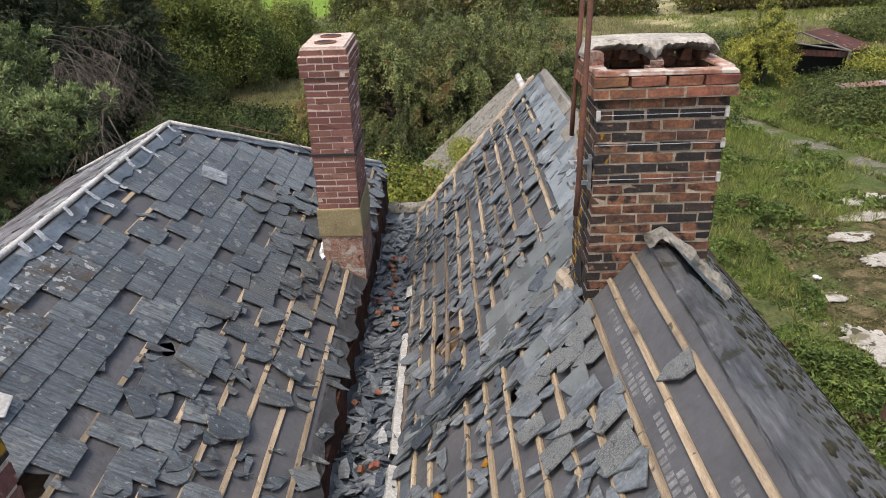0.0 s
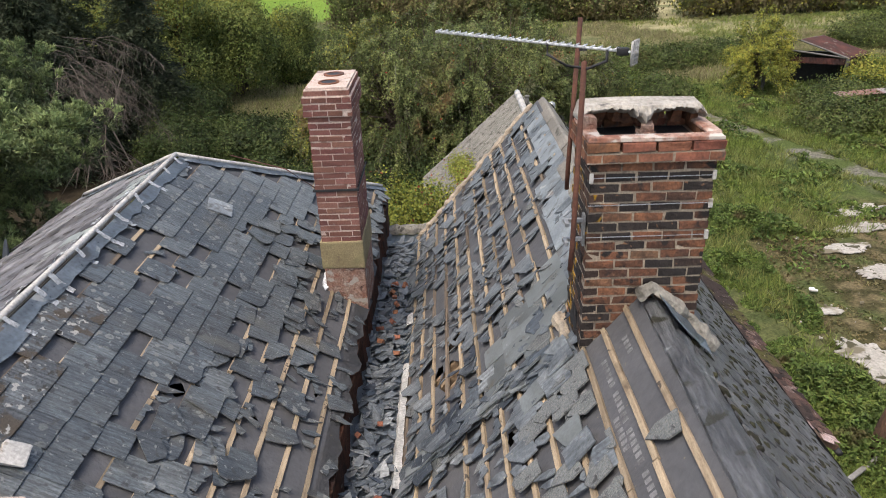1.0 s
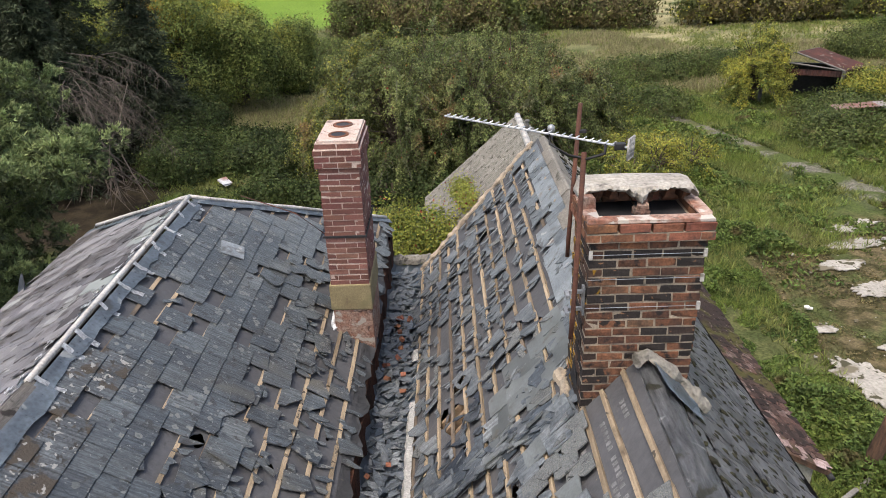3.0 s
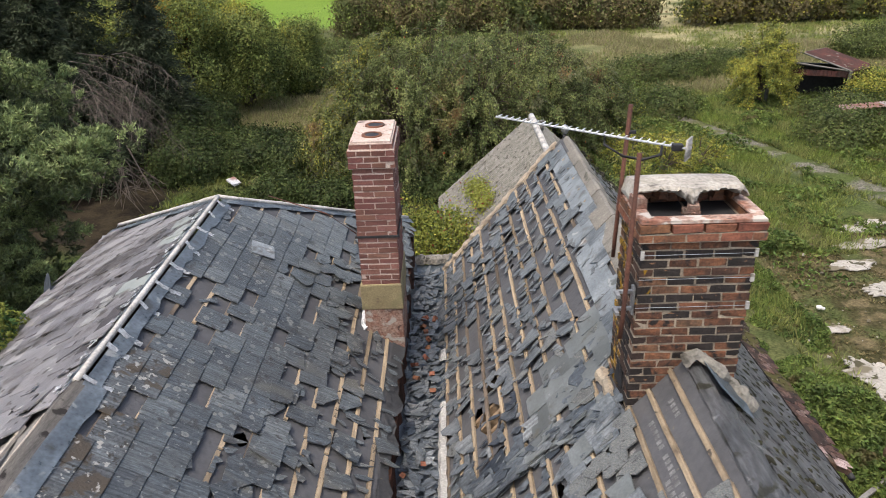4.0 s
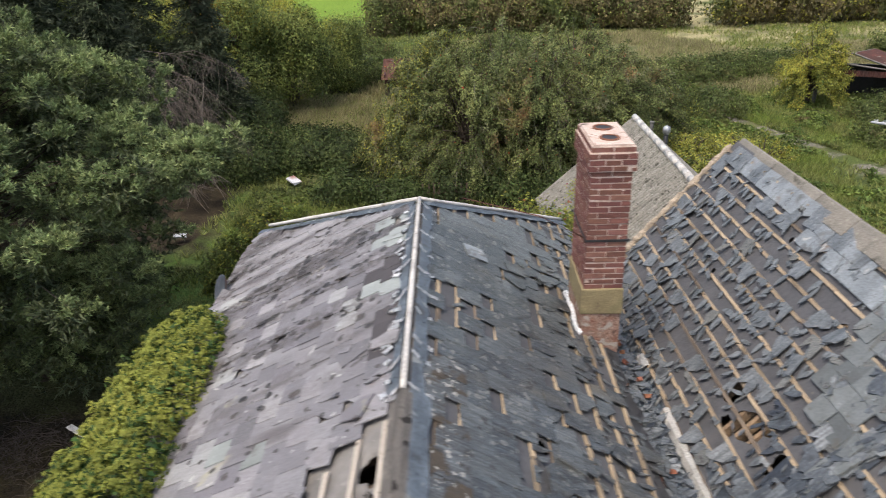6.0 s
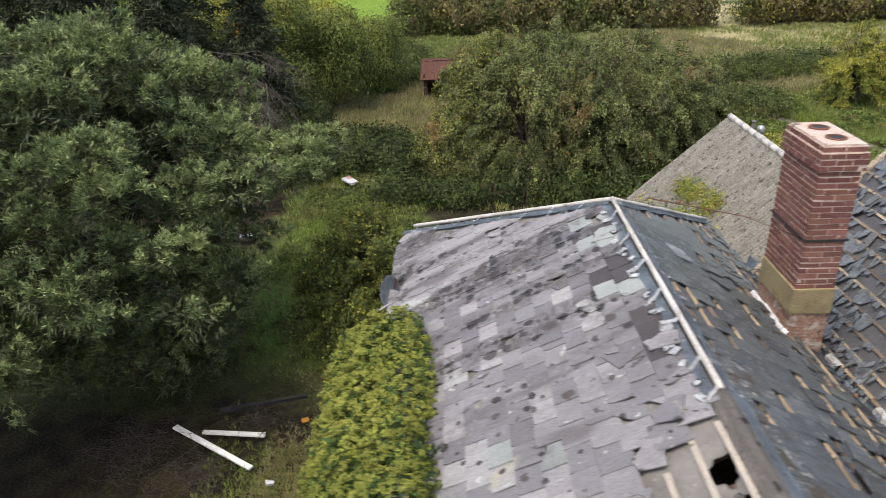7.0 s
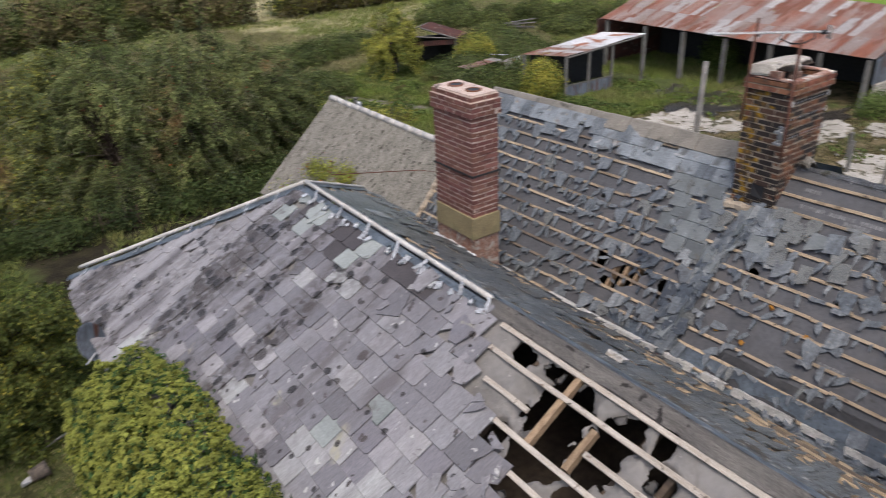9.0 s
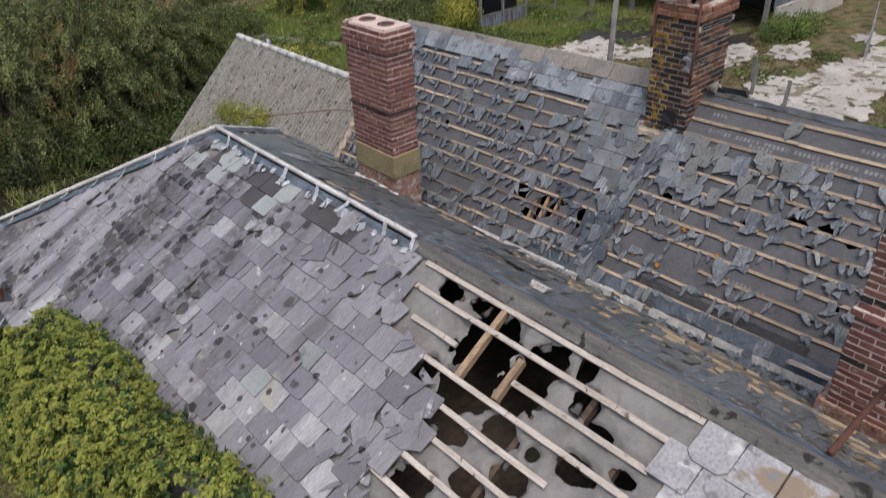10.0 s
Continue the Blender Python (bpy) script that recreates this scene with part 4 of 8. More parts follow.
    for i in range(20):
        y = 4.9 + 4.0 * i / 19 + rnd.gauss(0, 0.1)
        w, l = rnd.uniform(0.05, 0.10), rnd.uniform(0.05, 0.13)
        bm = bmesh.new()
        rows = [[bm.verts.new((x * w + rnd.uniform(-.015, .015), s * l, rnd.uniform(0, 0.018))) for x in (-.5, -.15, .2, .5)] for s in (0, .35, .7, 1)]
        for a, b in zip(rows, rows[1:]):
            for c in range(3):
                bm.faces.new((a[c], a[c + 1], b[c + 1], b[c]))
        bmesh.ops.solidify(bm, geom=bm.faces[:], thickness=0.003)
        part("lead_soaker", finish(bm, "lead_soaker", "lead_new", True), deck, "crumpled silver lead soaker", AW.m(y, rnd.uniform(0.07, 0.15), 0.06, rnd.gauss(0, 0.3)))
    items.sort(key=lambda q: abs(q[1].translation.y - 5.5))
    pieces("slate", items, deck, 300, "weathered lilac-grey slates", "slates")


build_roof_west()


# ---- east slope of the front roof ----
def build_roof_east():
    holes = [torn(5.13, 1.47, 0.085, 0.06, 14), torn(3.38, 1.21, 0.15, 0.09, 14), torn(5.2, 2.2, 0.04, 0.03, 8), torn(6.4, 2.45, 0.03, 0.03, 8), torn(5.9, 2.7, 0.03, 0.02, 8)]
    out = [(-4.1, 0.02), (9.2, 0.02), (12.1, AEL), (-4.1, AEL)]
    deck = thing("roof_2", "dark grey slate roof slope with broken and slipped slates", "roof", kind="structure",
                 data=holed("roof_2", AE, out, holes, "felt"))
    # places where a slate has gone
    gone = ((4.87, .40), (4.97, .52), (4.66, .34), (4.97, 1.22), (5.11, 1.47), (5.42, .97), (4.48, 1.22), (3.88, 1.28), (3.59, 1.43), (3.39, 1.2), (3.63, 1.57),
            (6.64, .46), (6.90, .46), (6.79, .71), (6.16, .70), (6.60, .90), (7.1, .57), (7.29, 1.0), (6.93, 1.48), (7.08, .28), (5.9, .22), (6.3, .22), (8.95, 1.45), (7.95, 1.70), (7.5, 1.72))
    items = []
    W, B, S = SL["slate_grey"]
    HG, ST = HANG["slate_grey"]
    for r in range(12):
        v = 0.057 + r * GAUGE
        if v > AEL - 0.04:
            break
        yf = hip_y(v, AEL) - 0.1
        cuts = [yf, yf - rnd.uniform(2, 3.4), yf - rnd.uniform(4.5, 6.2), 2.6 + rnd.uniform(-.4, .4), -0.5, -3.9]
        for a, b in zip(cuts, cuts[1:]):
            if a - b > 0.3 and not (v > 2.2 and 7.8 < (a + b) / 2 < 8.9 and a - b < 1.2):
                batten(AE, a - 0.02, b + 0.02, v + 0.012, deck, "batten" if rnd.random() < 0.85 else "batten_old", 0.042, 0.028)
        y = yf + (0.15 if r % 2 else 0.0)
        while y > -3.9:
            y -= 0.306
            if y > yf - 0.12:
                continue
            if v > 2.25 and 7.75 < y < 9.0:
                continue
            # the upper and farther slates still hold; towards the gutter only shards hang
            d = v + 0.10 * max(0.0, 6.5 - y) + 0.28 * max(0.0, 3.3 - y) - 0.25 * max(0, y - 9) + 0.35 * noise.noise(Vector((y * 0.9, v * 1.3, 5))) - 0.06
            spin, lift = rnd.gauss(0, 0.018), 0
            x = rnd.random()
            if any(abs(y - a) < 0.155 and abs(v + 0.19 - b) < 0.125 for a, b in gone):
                me = None
                if x < 0.45:
                    me, spin, lift = rnd.choice(S + ST), rnd.gauss(0, 0.5), 0.004
            elif d < 1.4:
                me = rnd.choice(CRUST if y < 5.7 and v < 0.42 + 0.2 * noise.noise(Vector((y * 2, 0, 3))) else SQUARE) if x < 0.965 else rnd.choice(B)
                spin = rnd.gauss(0, 0.007)
            elif d < 1.85:
                me = rnd.choice(W) if x < 0.46 else (rnd.choice(B) if x < 0.82 else rnd.choice(ST))
                spin = rnd.gauss(0, 0.06)
            elif d < 2.45:
                me = rnd.choice(W) if x < 0.05 else (rnd.choice(B + SMALL["slate_grey"][1]) if x < 0.50 else (rnd.choice(HG + S) if x < 0.8 else None))
                spin, lift = rnd.gauss(0, 0.22), rnd.uniform(0, 0.012)
            else:
                me = rnd.choice(SMALL["slate_grey"][1]) if x < 0.12 else (rnd.choice(HG) if x < 0.5 else None)
                spin, lift = rnd.gauss(0, 0.4), rnd.uniform(-0.006, 0.004)
            if me:
                items.append((me, AE.m(y + rnd.gauss(0, 0.006 if d > 1.4 else 0.0015), v + rnd.gauss(0, 0.006 if d > 1.4 else 0.003) + (0.034 if d > 2.2 else 0.0), 0.026 + lift, spin, (0.064 if d > 1.4 else 0.050) + abs(rnd.gauss(0, 0.03 if d > 1.4 else 0.006)), rnd.gauss(0, 0.022 if d > 1.4 else 0.005))))
            if d > 1.5:
                for k in range(2):
                    if rnd.random() < (0.5 if d < 2.3 else 0.3):
                        items.append((rnd.choice(HG + ST + S), AE.m(y + rnd.uniform(-.16, .16), v + (rnd.uniform(-0.03, 0.12) if d < 2.3 else rnd.uniform(0.036, 0.13)), (0.036 if d < 2.3 else 0.018) + rnd.uniform(0, .015), rnd.gauss(0, 0.6), 0.05 + rnd.gauss(0, 0.05), rnd.gauss(0, 0.08))))
    # a loose slate lying on the slope, and slipped pieces
    items.append((SL["slate_pale"][0][1], AE.m(8.38, 0.70, 0.052, 0.25, 0.05)))
    for i in range(14):
        items.append((rnd.choice(B), AE.m(rnd.uniform(4.2, 9.0), rnd.uniform(1.3, 2.4), 0.055, rnd.gauss(0, 0.8), 0.06)))
    items.sort(key=lambda q: abs(q[1].translation.y - 6.2))
    pieces("slate", items, deck, 300, "broken dark grey slates", "slates")


build_roof_east()
# the far hip slope
thing("roof_3", "hipped slate end slope of the roof", "roof", kind="structure", data=mesh("roof_3",
      [(0, 9.2, 8.33), (-2.98, 12.1, 6.70), (2.48, 12.1, 6.68), (0, 9.2, 8.28), (-2.98, 12.1, 6.65), (2.48, 12.1, 6.63)],
      [(0, 2, 1), (3, 4, 5), (0, 1, 4, 3), (1, 2, 5, 4), (2, 0, 3, 5)], "slate_grey"))


# ---- back roof, west slope ----
def build_back_west():
    out = [(-4.0, 0.13), (3.0, 0.11), (4.6, 0.08), (4.62, 0.02), (11.18, 0.02), (11.25, BWL), (-4.0, BWL)]
    hs = [(6.74, 2.26, 0.15, 0.18, .3), (6.22, 2.36, 0.25, 0.17, 0), (6.42, 2.55, 0.16, 0.09, 0), (5.98, 2.16, 0.1, 0.1, .2), (5.52, 2.30, 0.11, 0.14, .3), (6.44, 0.90, 0.05, 0.04, 0), (2.79, 1.385, 0.14, 0.06, 0),
          (2.43, 1.36, 0.12, 0.075, 0), (2.13, 1.44, 0.07, 0.05, 0), (3.36, 1.59, 0.05, 0.04, 0), (4.48, 1.59, 0.08, 0.05, 0), (2.54, 1.63, 0.06, 0.03, 0), (7.3, 1.3, 0.05, 0.04, 0), (8.2, 0.6, 0.04, 0.05, 0), (8.9, 1.6, 0.05, 0.04, 0), (2.0, 2.2, 0.07, 0.05, 0)]
    deck = thing("roof_4", "steep roof slope stripped to felt and battens with hanging slate shards", "roof", kind="structure",
                 data=holed("roof_4", BW, out, [torn(*h[:4], 14, 0.25, h[4]) for h in hs], "felt"))
    for y in (5.2, 5.85, 6.05, 6.25, 6.45, 6.9, 7.2):
        bm = bmesh.new()
        box_bm(bm, BW.at(y, 1.7, -0.08), (0.05, 2.9, 0.11), BW.turn(), 0.004)
        part("rafter", finish(bm, "rafter", "rafter_new" if 6.0 < y < 6.5 else "timber"), deck)
    W, B, S = SL["slate_blue"]
    w2, b2, s2 = SMALL["slate_blue"]
    items = []
    HG, ST = HANG["slate_blue"]
    HS, SS = HANG["slate_speck"]
    for r in range(13):
        v = 0.215 + r * 0.24
        if v > BWL - 0.02:
            break
        cuts = [11.15, 9.0 + rnd.uniform(-.6, .6), 7.0 + rnd.uniform(-.5, .5), 5.3, 3.3 + rnd.uniform(-.4, .4), 1.2, -1.5, -3.9]
        for a, b in zip(cuts, cuts[1:]):
            if v < 0.5 and 4.6 < (a + b) / 2 < 5.4:
                continue
            if (a < 5.4 and v < 1.2) or rnd.random() < 0.97:
                batten(BW, a - 0.004, b + 0.004, v + rnd.gauss(0, 0.006), deck, "batten" if a < 5.4 or rnd.random() < 0.8 else "batten_old", 0.040, 0.028)
        # shards that still hang from the nails, and stubs of slate heads
        y = 11.1
        while y > -3.8:
            dens = 0.085 if y > 5.3 else 0.135
            y -= dens * rnd.uniform(0.5, 1.6)
            if y < 4.45 and v < 0.6 and rnd.random() < 0.90:
                continue
            if v < 0.4 and 4.55 < y < 5.35:
                continue
            if v > 2.95 and y < 7.5:
                continue
            if 5.95 < y < 6.85 and 2.0 < v < 2.7 and rnd.random() < 0.8:
                continue
            thin = 0.36 + 0.5 * noise.noise(Vector((y * 0.8, v * 1.6, 9.0)))
            if v < 1.0 and 5.3 < y < 8.6:
                thin += 0.22
            if y < 4.4 and (v > 2.5 or v < 0.9):
                thin += 0.2
            if rnd.random() < thin:
                continue
            x = rnd.random()
            speck = rnd.random() < 0.12
            if x < 0.58:
                me, sp, vv = rnd.choice(HS if speck else HG), rnd.gauss(0, 0.38), v + rnd.uniform(-0.015, 0.02)
            elif x < 0.84:
                me, sp, vv = rnd.choice(SS if speck else ST), rnd.gauss(0, 0.16), v + rnd.uniform(-0.03, 0.01)
            elif x < 0.96:
                me, sp, vv = rnd.choice(SMALL["slate_speck"][1] if speck else b2), rnd.gauss(0, 0.22), v + rnd.uniform(-0.02, 0.02)
            else:
                me, sp, vv = rnd.choice(s2), rnd.gauss(0, 1.0), v + rnd.uniform(0.0, 0.12)
            items.append((me, BW.m(y, vv, 0.032 + rnd.uniform(0, 0.010), sp, 0.03 + rnd.gauss(0, 0.07), rnd.gauss(0, 0.16))))
            if rnd.random() < 0.22:
                items.append((rnd.choice(s2 + HG), BW.m(y + rnd.uniform(-.08, .08), v + rnd.uniform(0.03, 0.14), 0.014 + rnd.uniform(0, 0.02), rnd.gauss(0, 0.8), 0.05 + rnd.gauss(0, 0.06), rnd.gauss(0, 0.12))))
    # whole course under the ridge tiles
    y = 11.1
    while y > 5.3:
        y -= 0.30
        for k, v in ((0, 0.06), (1, 0.28)):
            if k == 0 or y < 8.0 or rnd.random() < 0.3:
                items.append((rnd.choice(SL["slate_pale" if (y < 8.2 or k == 0) and rnd.random() < 0.8 else "slate_blue"][0 if rnd.random() < 0.8 else 1]), BW.m(y + 0.15 * k, v, 0.028, rnd.gauss(0, 0.03), 0.045)))
    # a patch of whole grey slates, and larger ones nearer
    for yy, vv in ((6.0, 1.18), (5.72, 1.18), (5.86, 0.93), (5.58, 0.93), (5.44, 1.18), (5.44, 0.70), (5.3, 0.93), (5.72, 1.43), (6.15, 0.55), (5.85, 0.55), (6.0, 0.78), (5.55, 0.5), (5.4, 1.43)):
        items.append((rnd.choice(SL["slate_olive"][0]), BW.m(yy, vv, 0.03, rnd.gauss(0, 0.04), 0.045)))
    for yy, vv, sp in ((4.50, 0.76, .1), (4.36, 0.80, .0), (4.22, 0.92, .1), (4.08, 0.80, .1), (3.92, 0.96, .2), (3.74, 0.90, .15), (3.64, 1.06, .2), (3.46, 0.84, .5), (3.14, 0.80, .4), (3.52, 1.22, .3), (4.55, 0.98, .1), (4.36, 1.10, .2), (4.50, 1.34, .1), (4.62, 1.2, .0), (4.30, 1.28, .2), (4.16, 1.42, .3), (3.9, 1.40, .3), (4.62, 1.45, .1)):
        kind = rnd.choice(("slate_olive", "slate_speck", "slate_speck", "slate_blue"))
        items.append((rnd.choice(SMALL[kind][0] + SMALL[kind][1]), BW.m(yy, vv - 0.10, 0.042 + rnd.uniform(0, .02), sp * 0.4 + rnd.gauss(0, 0.06), 0.03 + rnd.gauss(0, 0.03), rnd.gauss(0, 0.05))))
    # the ribbon of slipped slates that runs down from the chimney to the gutter
    for i in range(150):
        v = 0.80 + 2.2 * (i / 149) + rnd.gauss(0, 0.02)
        y = float(np.interp(v, [0.8, 1.09, 1.42, 1.82, 2.25, 2.73, 3.0], [4.72, 4.86, 4.98, 5.08, 5.11, 5.10, 5.06])) + rnd.gauss(0, 0.05)
        me = rnd.choice(HG if rnd.random() < 0.62 else (b2 if rnd.random() < 0.6 else SMALL["slate_olive"][1]))
        items.append((me, BW.m(y, v - 0.08, 0.036 + rnd.uniform(0, 0.045), rnd.gauss(-0.15, 0.18), 0.02 + rnd.gauss(0, 0.05), rnd.gauss(0, 0.2))))
    for i in range(16):
        items.append((rnd.choice(w2 + SMALL["slate_olive"][1]), BW.m(4.80 + rnd.gauss(0, 0.13), 0.72 + abs(rnd.gauss(0, 0.14)), 0.03 + rnd.uniform(0, 0.03), rnd.gauss(0.1, 0.15), 0.05 + rnd.gauss(0, 0.04))))
    items.sort(key=lambda q: abs(q[1].translation.y - 5.4) + (0 if q[1].translation.x > 3.3 else 0.5))
    pieces("slate", items, deck, 300, "shards of blue-grey slate hanging from battens", "slates")
    # small yellow scraps of unknown stuff, added as loose blocks
    for yy, vv in ((4.53, 2.50), (4.14, 2.52), (3.48, 2.12), (4.02, 1.95)):
        bm = bmesh.new()
        box_bm(bm, (0, 0, 0.02), (0.06, 0.05, 0.03), None, 0.012, 0.006)
        part("lichen_patch", finish(bm, "lichen_patch", "leaf_orange"), deck, "small bright yellow scrap", BW.m(yy, vv, 0.0, rnd.uniform(0, 3)))
    # faded print on the felt, line by line as plain bars
    for yy, vv, ln in ((4.35, 0.56, 1.5), (2.75, 0.57, 0.9), (3.75, 0.625, 0.35), (2.95, 0.63, 0.4), (2.5, 0.34, 0.35), (1.7, 0.34, 0.6), (4.4, 0.33, .25), (3.2, 2.35, 0.5), (2.55, 2.98, 0.45), (4.3, 0.80, 0.3)):
        k = int(ln / 0.055)
        bm = bmesh.new()
        for q in range(k):
            if q % 7 == 6:
                continue
            box_bm(bm, BW.at(yy - q * 0.055, vv, 0.0022), (0.036, 0.052, 0.001), BW.turn())
        part("print", finish(bm, "print", "felt_print"), deck, "faded grey print as plain bars")


build_back_west()


def build_back_east():
    out = [(-4.0, 0.14), (3.0, 0.12), (4.6, 0.09), (4.62, 0.02), (11.18, 0.02), (11.25, BEL), (-4.0, BEL)]
    deck = thing("roof_5", "mossy dark slate roof slope", "roof", kind="structure", data=holed("roof_5", BE, out, [], "felt"))
    items = []
    W, B, S = SMALL["slate_moss"]
    for r in range(15):
        v = 0.08 + r * 0.205
        y = 11.2 - (0.12 if r % 2 else 0)
        while y > 1.0:
            y -= 0.238
            if v < 0.1 and y < 4.6:
                continue
            if v > 2.8:
                continue
            if rnd.random() < 0.02:
                continue
            items.append((rnd.choice(W) if rnd.random() < 0.75 else rnd.choice(B), BE.m(y, v, 0.022, rnd.gauss(0, 0.02), 0.042 + rnd.gauss(0, 0.01), rnd.gauss(0, 0.012))))
    items.sort(key=lambda q: q[1].translation.y)
    items = [q for q in items if q[1].translation.y > 2.0] + [q for q in items if q[1].translation.y <= 2.0]
    pieces("slate", items, deck, 300, "mossy dark slates", "slates")
    # dark moss tufts that sit in the joints
    bm = bmesh.new()
    for r in range(13):
        for q in range(46):
            for k in range(2):
                if rnd.random() < 0.42:
                    continue
                m = BE.m(1.2 + 0.238 * q + (0.12 if r % 2 else 0) + rnd.gauss(0, 0.05), 0.28 + r * 0.205 + rnd.gauss(0, 0.035), 0.036, rnd.gauss(0, 0.3)) @ Matrix.Diagonal((rnd.uniform(0.012, 0.034), rnd.uniform(0.03, 0.075), rnd.uniform(0.014, 0.026), 1))
                bmesh.ops.create_icosphere(bm, subdivisions=1, radius=1.0, matrix=m)
    part("moss_tufts", finish(bm, "moss_tufts", "moss_dark", True), deck, "small dark moss tufts in the slate joints")["kind"] = "stuff"


build_back_east()


# ---- the low lean-to behind the house ----
def build_lean_roof():
    L = 3.82
    deck = thing("roof_8", "low lean-to roof of mossy rust-brown tiles", "roof", kind="structure", data=holed("roof_8", LE, [(9.85, 0), (18.0, 0), (18.0, L - 0.06), (9.85, L - 0.06)], [], "timber", 0.05))
    sets = {k: slate_set(k, 0.20, 0.24, 6) for k in ("tile_rust", "tile_pink")}
    items = []
    r = 0
    while 0.02 + r * 0.17 < L - 0.1:
        v = 0.02 + r * 0.17
        y = 9.83 + (0.10 if r % 2 else 0)
        while y < 17.95:
            edge = y < 10.12 + 0.22 * noise.noise(Vector((v * 2.2, 3, 1))) and v > 1.6
            me = rnd.choice(sets["tile_pink" if edge and rnd.random() < 0.8 else "tile_rust"][0 if rnd.random() < 0.7 else 1])
            if not (edge and rnd.random() < 0.18):
                items.append((me, LE.m(y, v, 0.012, rnd.gauss(0, 0.04), 0.055 + rnd.gauss(0, 0.02), rnd.gauss(0, 0.03))))
            y += 0.205
        r += 1
    items.sort(key=lambda q: q[1].translation.y - 0.8 * q[1].translation.x)
    pieces("tile", items, deck, 300, "mossy rust-brown tiles", "tiles")
    # split board under the verge, and a black gutter end
    bm = bmesh.new()
    box_bm(bm, LE.at(9.82, 2.75, -0.05), (0.06, 2.1, 0.11), LE.turn(), 0.012)
    part("verge_board", finish(bm, "verge_board", "old_post"), deck, "split weathered verge board")
    e0, e1 = LE.at(9.72, L + 0.04, -0.10), LE.at(18.0, L + 0.04, -0.10)
    part("eaves_gutter", tube_mesh("eaves_gutter", [e0, e1], 0.06, "black", 10), deck, "black eaves gutter")


LE = Slope((7.1, 13.0, 4.27), (0, 1, 0), (1, 0, -0.55))
build_lean_roof()
vs = [(x, y, z) for y in (9.95, 10.2) for x, z in ((7.09, 0.0), (10.2, 0.0), (10.2, 2.40), (7.09, 4.11))]
thing("wall_12", "pale rendered end wall of the lean-to", "wall", kind="structure", data=mesh("wall_12", vs, [(0, 1, 2, 3), (7, 6, 5, 4), (0, 4, 5, 1), (1, 5, 6, 2), (2, 6, 7, 3), (3, 7, 4, 0)], "house_wall"))
wall("wall_13", (10.08, 14.0, 1.2), (0.24, 7.6, 2.4))

# ---- ridges and hips ----
def rolled(name, pts, label):
    bm = bmesh.new()
    fine = []
    for a, b in zip(pts, pts[1:]):
        a, b = Vector(a), Vector(b)
        k = max(2, int((b - a).length / 0.35))
        fine += [a.lerp(b, i / k) + Vector((0, 0, rnd.uniform(-.004, .004))) for i in range(k)]
    fine.append(Vector(pts[-1]))
    tube(bm, fine, [0.031 + rnd.uniform(-.003, .003) for _ in fine], 10)
    return thing(name, label, "ridge", kind="structure", data=finish(bm, name, "roll", True))


top = Vector((0, 9.2, 8.385))
rolled("trim_1", [(0, 4.92, 8.385), top], "pale lead ridge roll with clips")
rolled("trim_2", [top, (-2.92, 12.02, 6.81)], "pale lead hip roll")
rolled("trim_3", [top, (2.45, 12.06, 6.77)], "pale lead hip roll")


def strap(S, y, v0, v1, w):
    """A bent lead clip that comes over the roll and lies on the slates."""
    bm = bmesh.new()
    k = 7
    rows = []
    sl = rnd.gauss(0, 0.06)
    for i in range(k):
        s = i / (k - 1)
        v = v0 + (v1 - v0) * s
        n = 0.05 * (1 - s) ** 2 + 0.040 + rnd.uniform(-.003, .012)
        rows.append([bm.verts.new(S.at(y + dy * w + sl * s, v, n + rnd.uniform(-.004, .004))) for dy in (-0.5, 0, 0.5)])
    for a, b in zip(rows, rows[1:]):
        for c in range(2):
            bm.faces.new((a[c], a[c + 1], b[c + 1], b[c]))
    bmesh.ops.solidify(bm, geom=bm.faces[:], thickness=0.004)
    return thing("lead_clip", "bent grey lead clip on the ridge roll", "clip", group="lead clips along the ridge", data=finish(bm, "lead_clip", "lead_new", True))


for y in (4.95, 5.35, 5.75, 6.2, 6.65, 7.15, 7.6, 8.1, 8.6, 9.0):
    strap(AE, y + rnd.gauss(0, .04), 0.0, rnd.uniform(0.20, 0.32), rnd.uniform(0.05, 0.07))
for y in (4.98, 5.35, 6.0, 6.6, 7.3, 8.0, 8.8):
    strap(AW, y + rnd.gauss(0, .04), 0.0, rnd.uniform(0.14, 0.24), rnd.uniform(0.05, 0.07))
for s in (0.1, 0.22, 0.34, 0.45, 0.57, 0.68, 0.8, 0.92):
    yy = 9.2 + 2.9 * s
    strap(AW, yy - 0.06, AWL * s * 0.97, AWL * s * 0.97 + rnd.uniform(0.12, 0.2), 0.04)


def sheet_strip(name, S, y0, y1, v0, v1, n, mat, label, cat="flashing", wob=0.02, lift=0.015):
    """A thin sheet laid along a slope, its lower edge uneven and lifted here and there."""
    bm = bmesh.new()
    k = max(3, int(abs(y1 - y0) / 0.14))
    rows = []
    for i in range(k + 1):
        y = y0 + (y1 - y0) * i / k
        e = v1 + rnd.uniform(-wob, wob)
        rows.append([bm.verts.new(S.at(y, v0 + (e - v0) * q, n + (rnd.uniform(0, lift) if q == 1 else rnd.uniform(0, lift * 0.4)))) for q in (0, 0.35, 0.7, 1)])
    for a, b in zip(rows, rows[1:]):
        for c in range(3):
            bm.faces.new((a[c], a[c + 1], b[c + 1], b[c]))
    bmesh.ops.solidify(bm, geom=bm.faces[:], thickness=0.004)
    return thing(name, label, cat, kind="structure", data=finish(bm, name, mat, True))


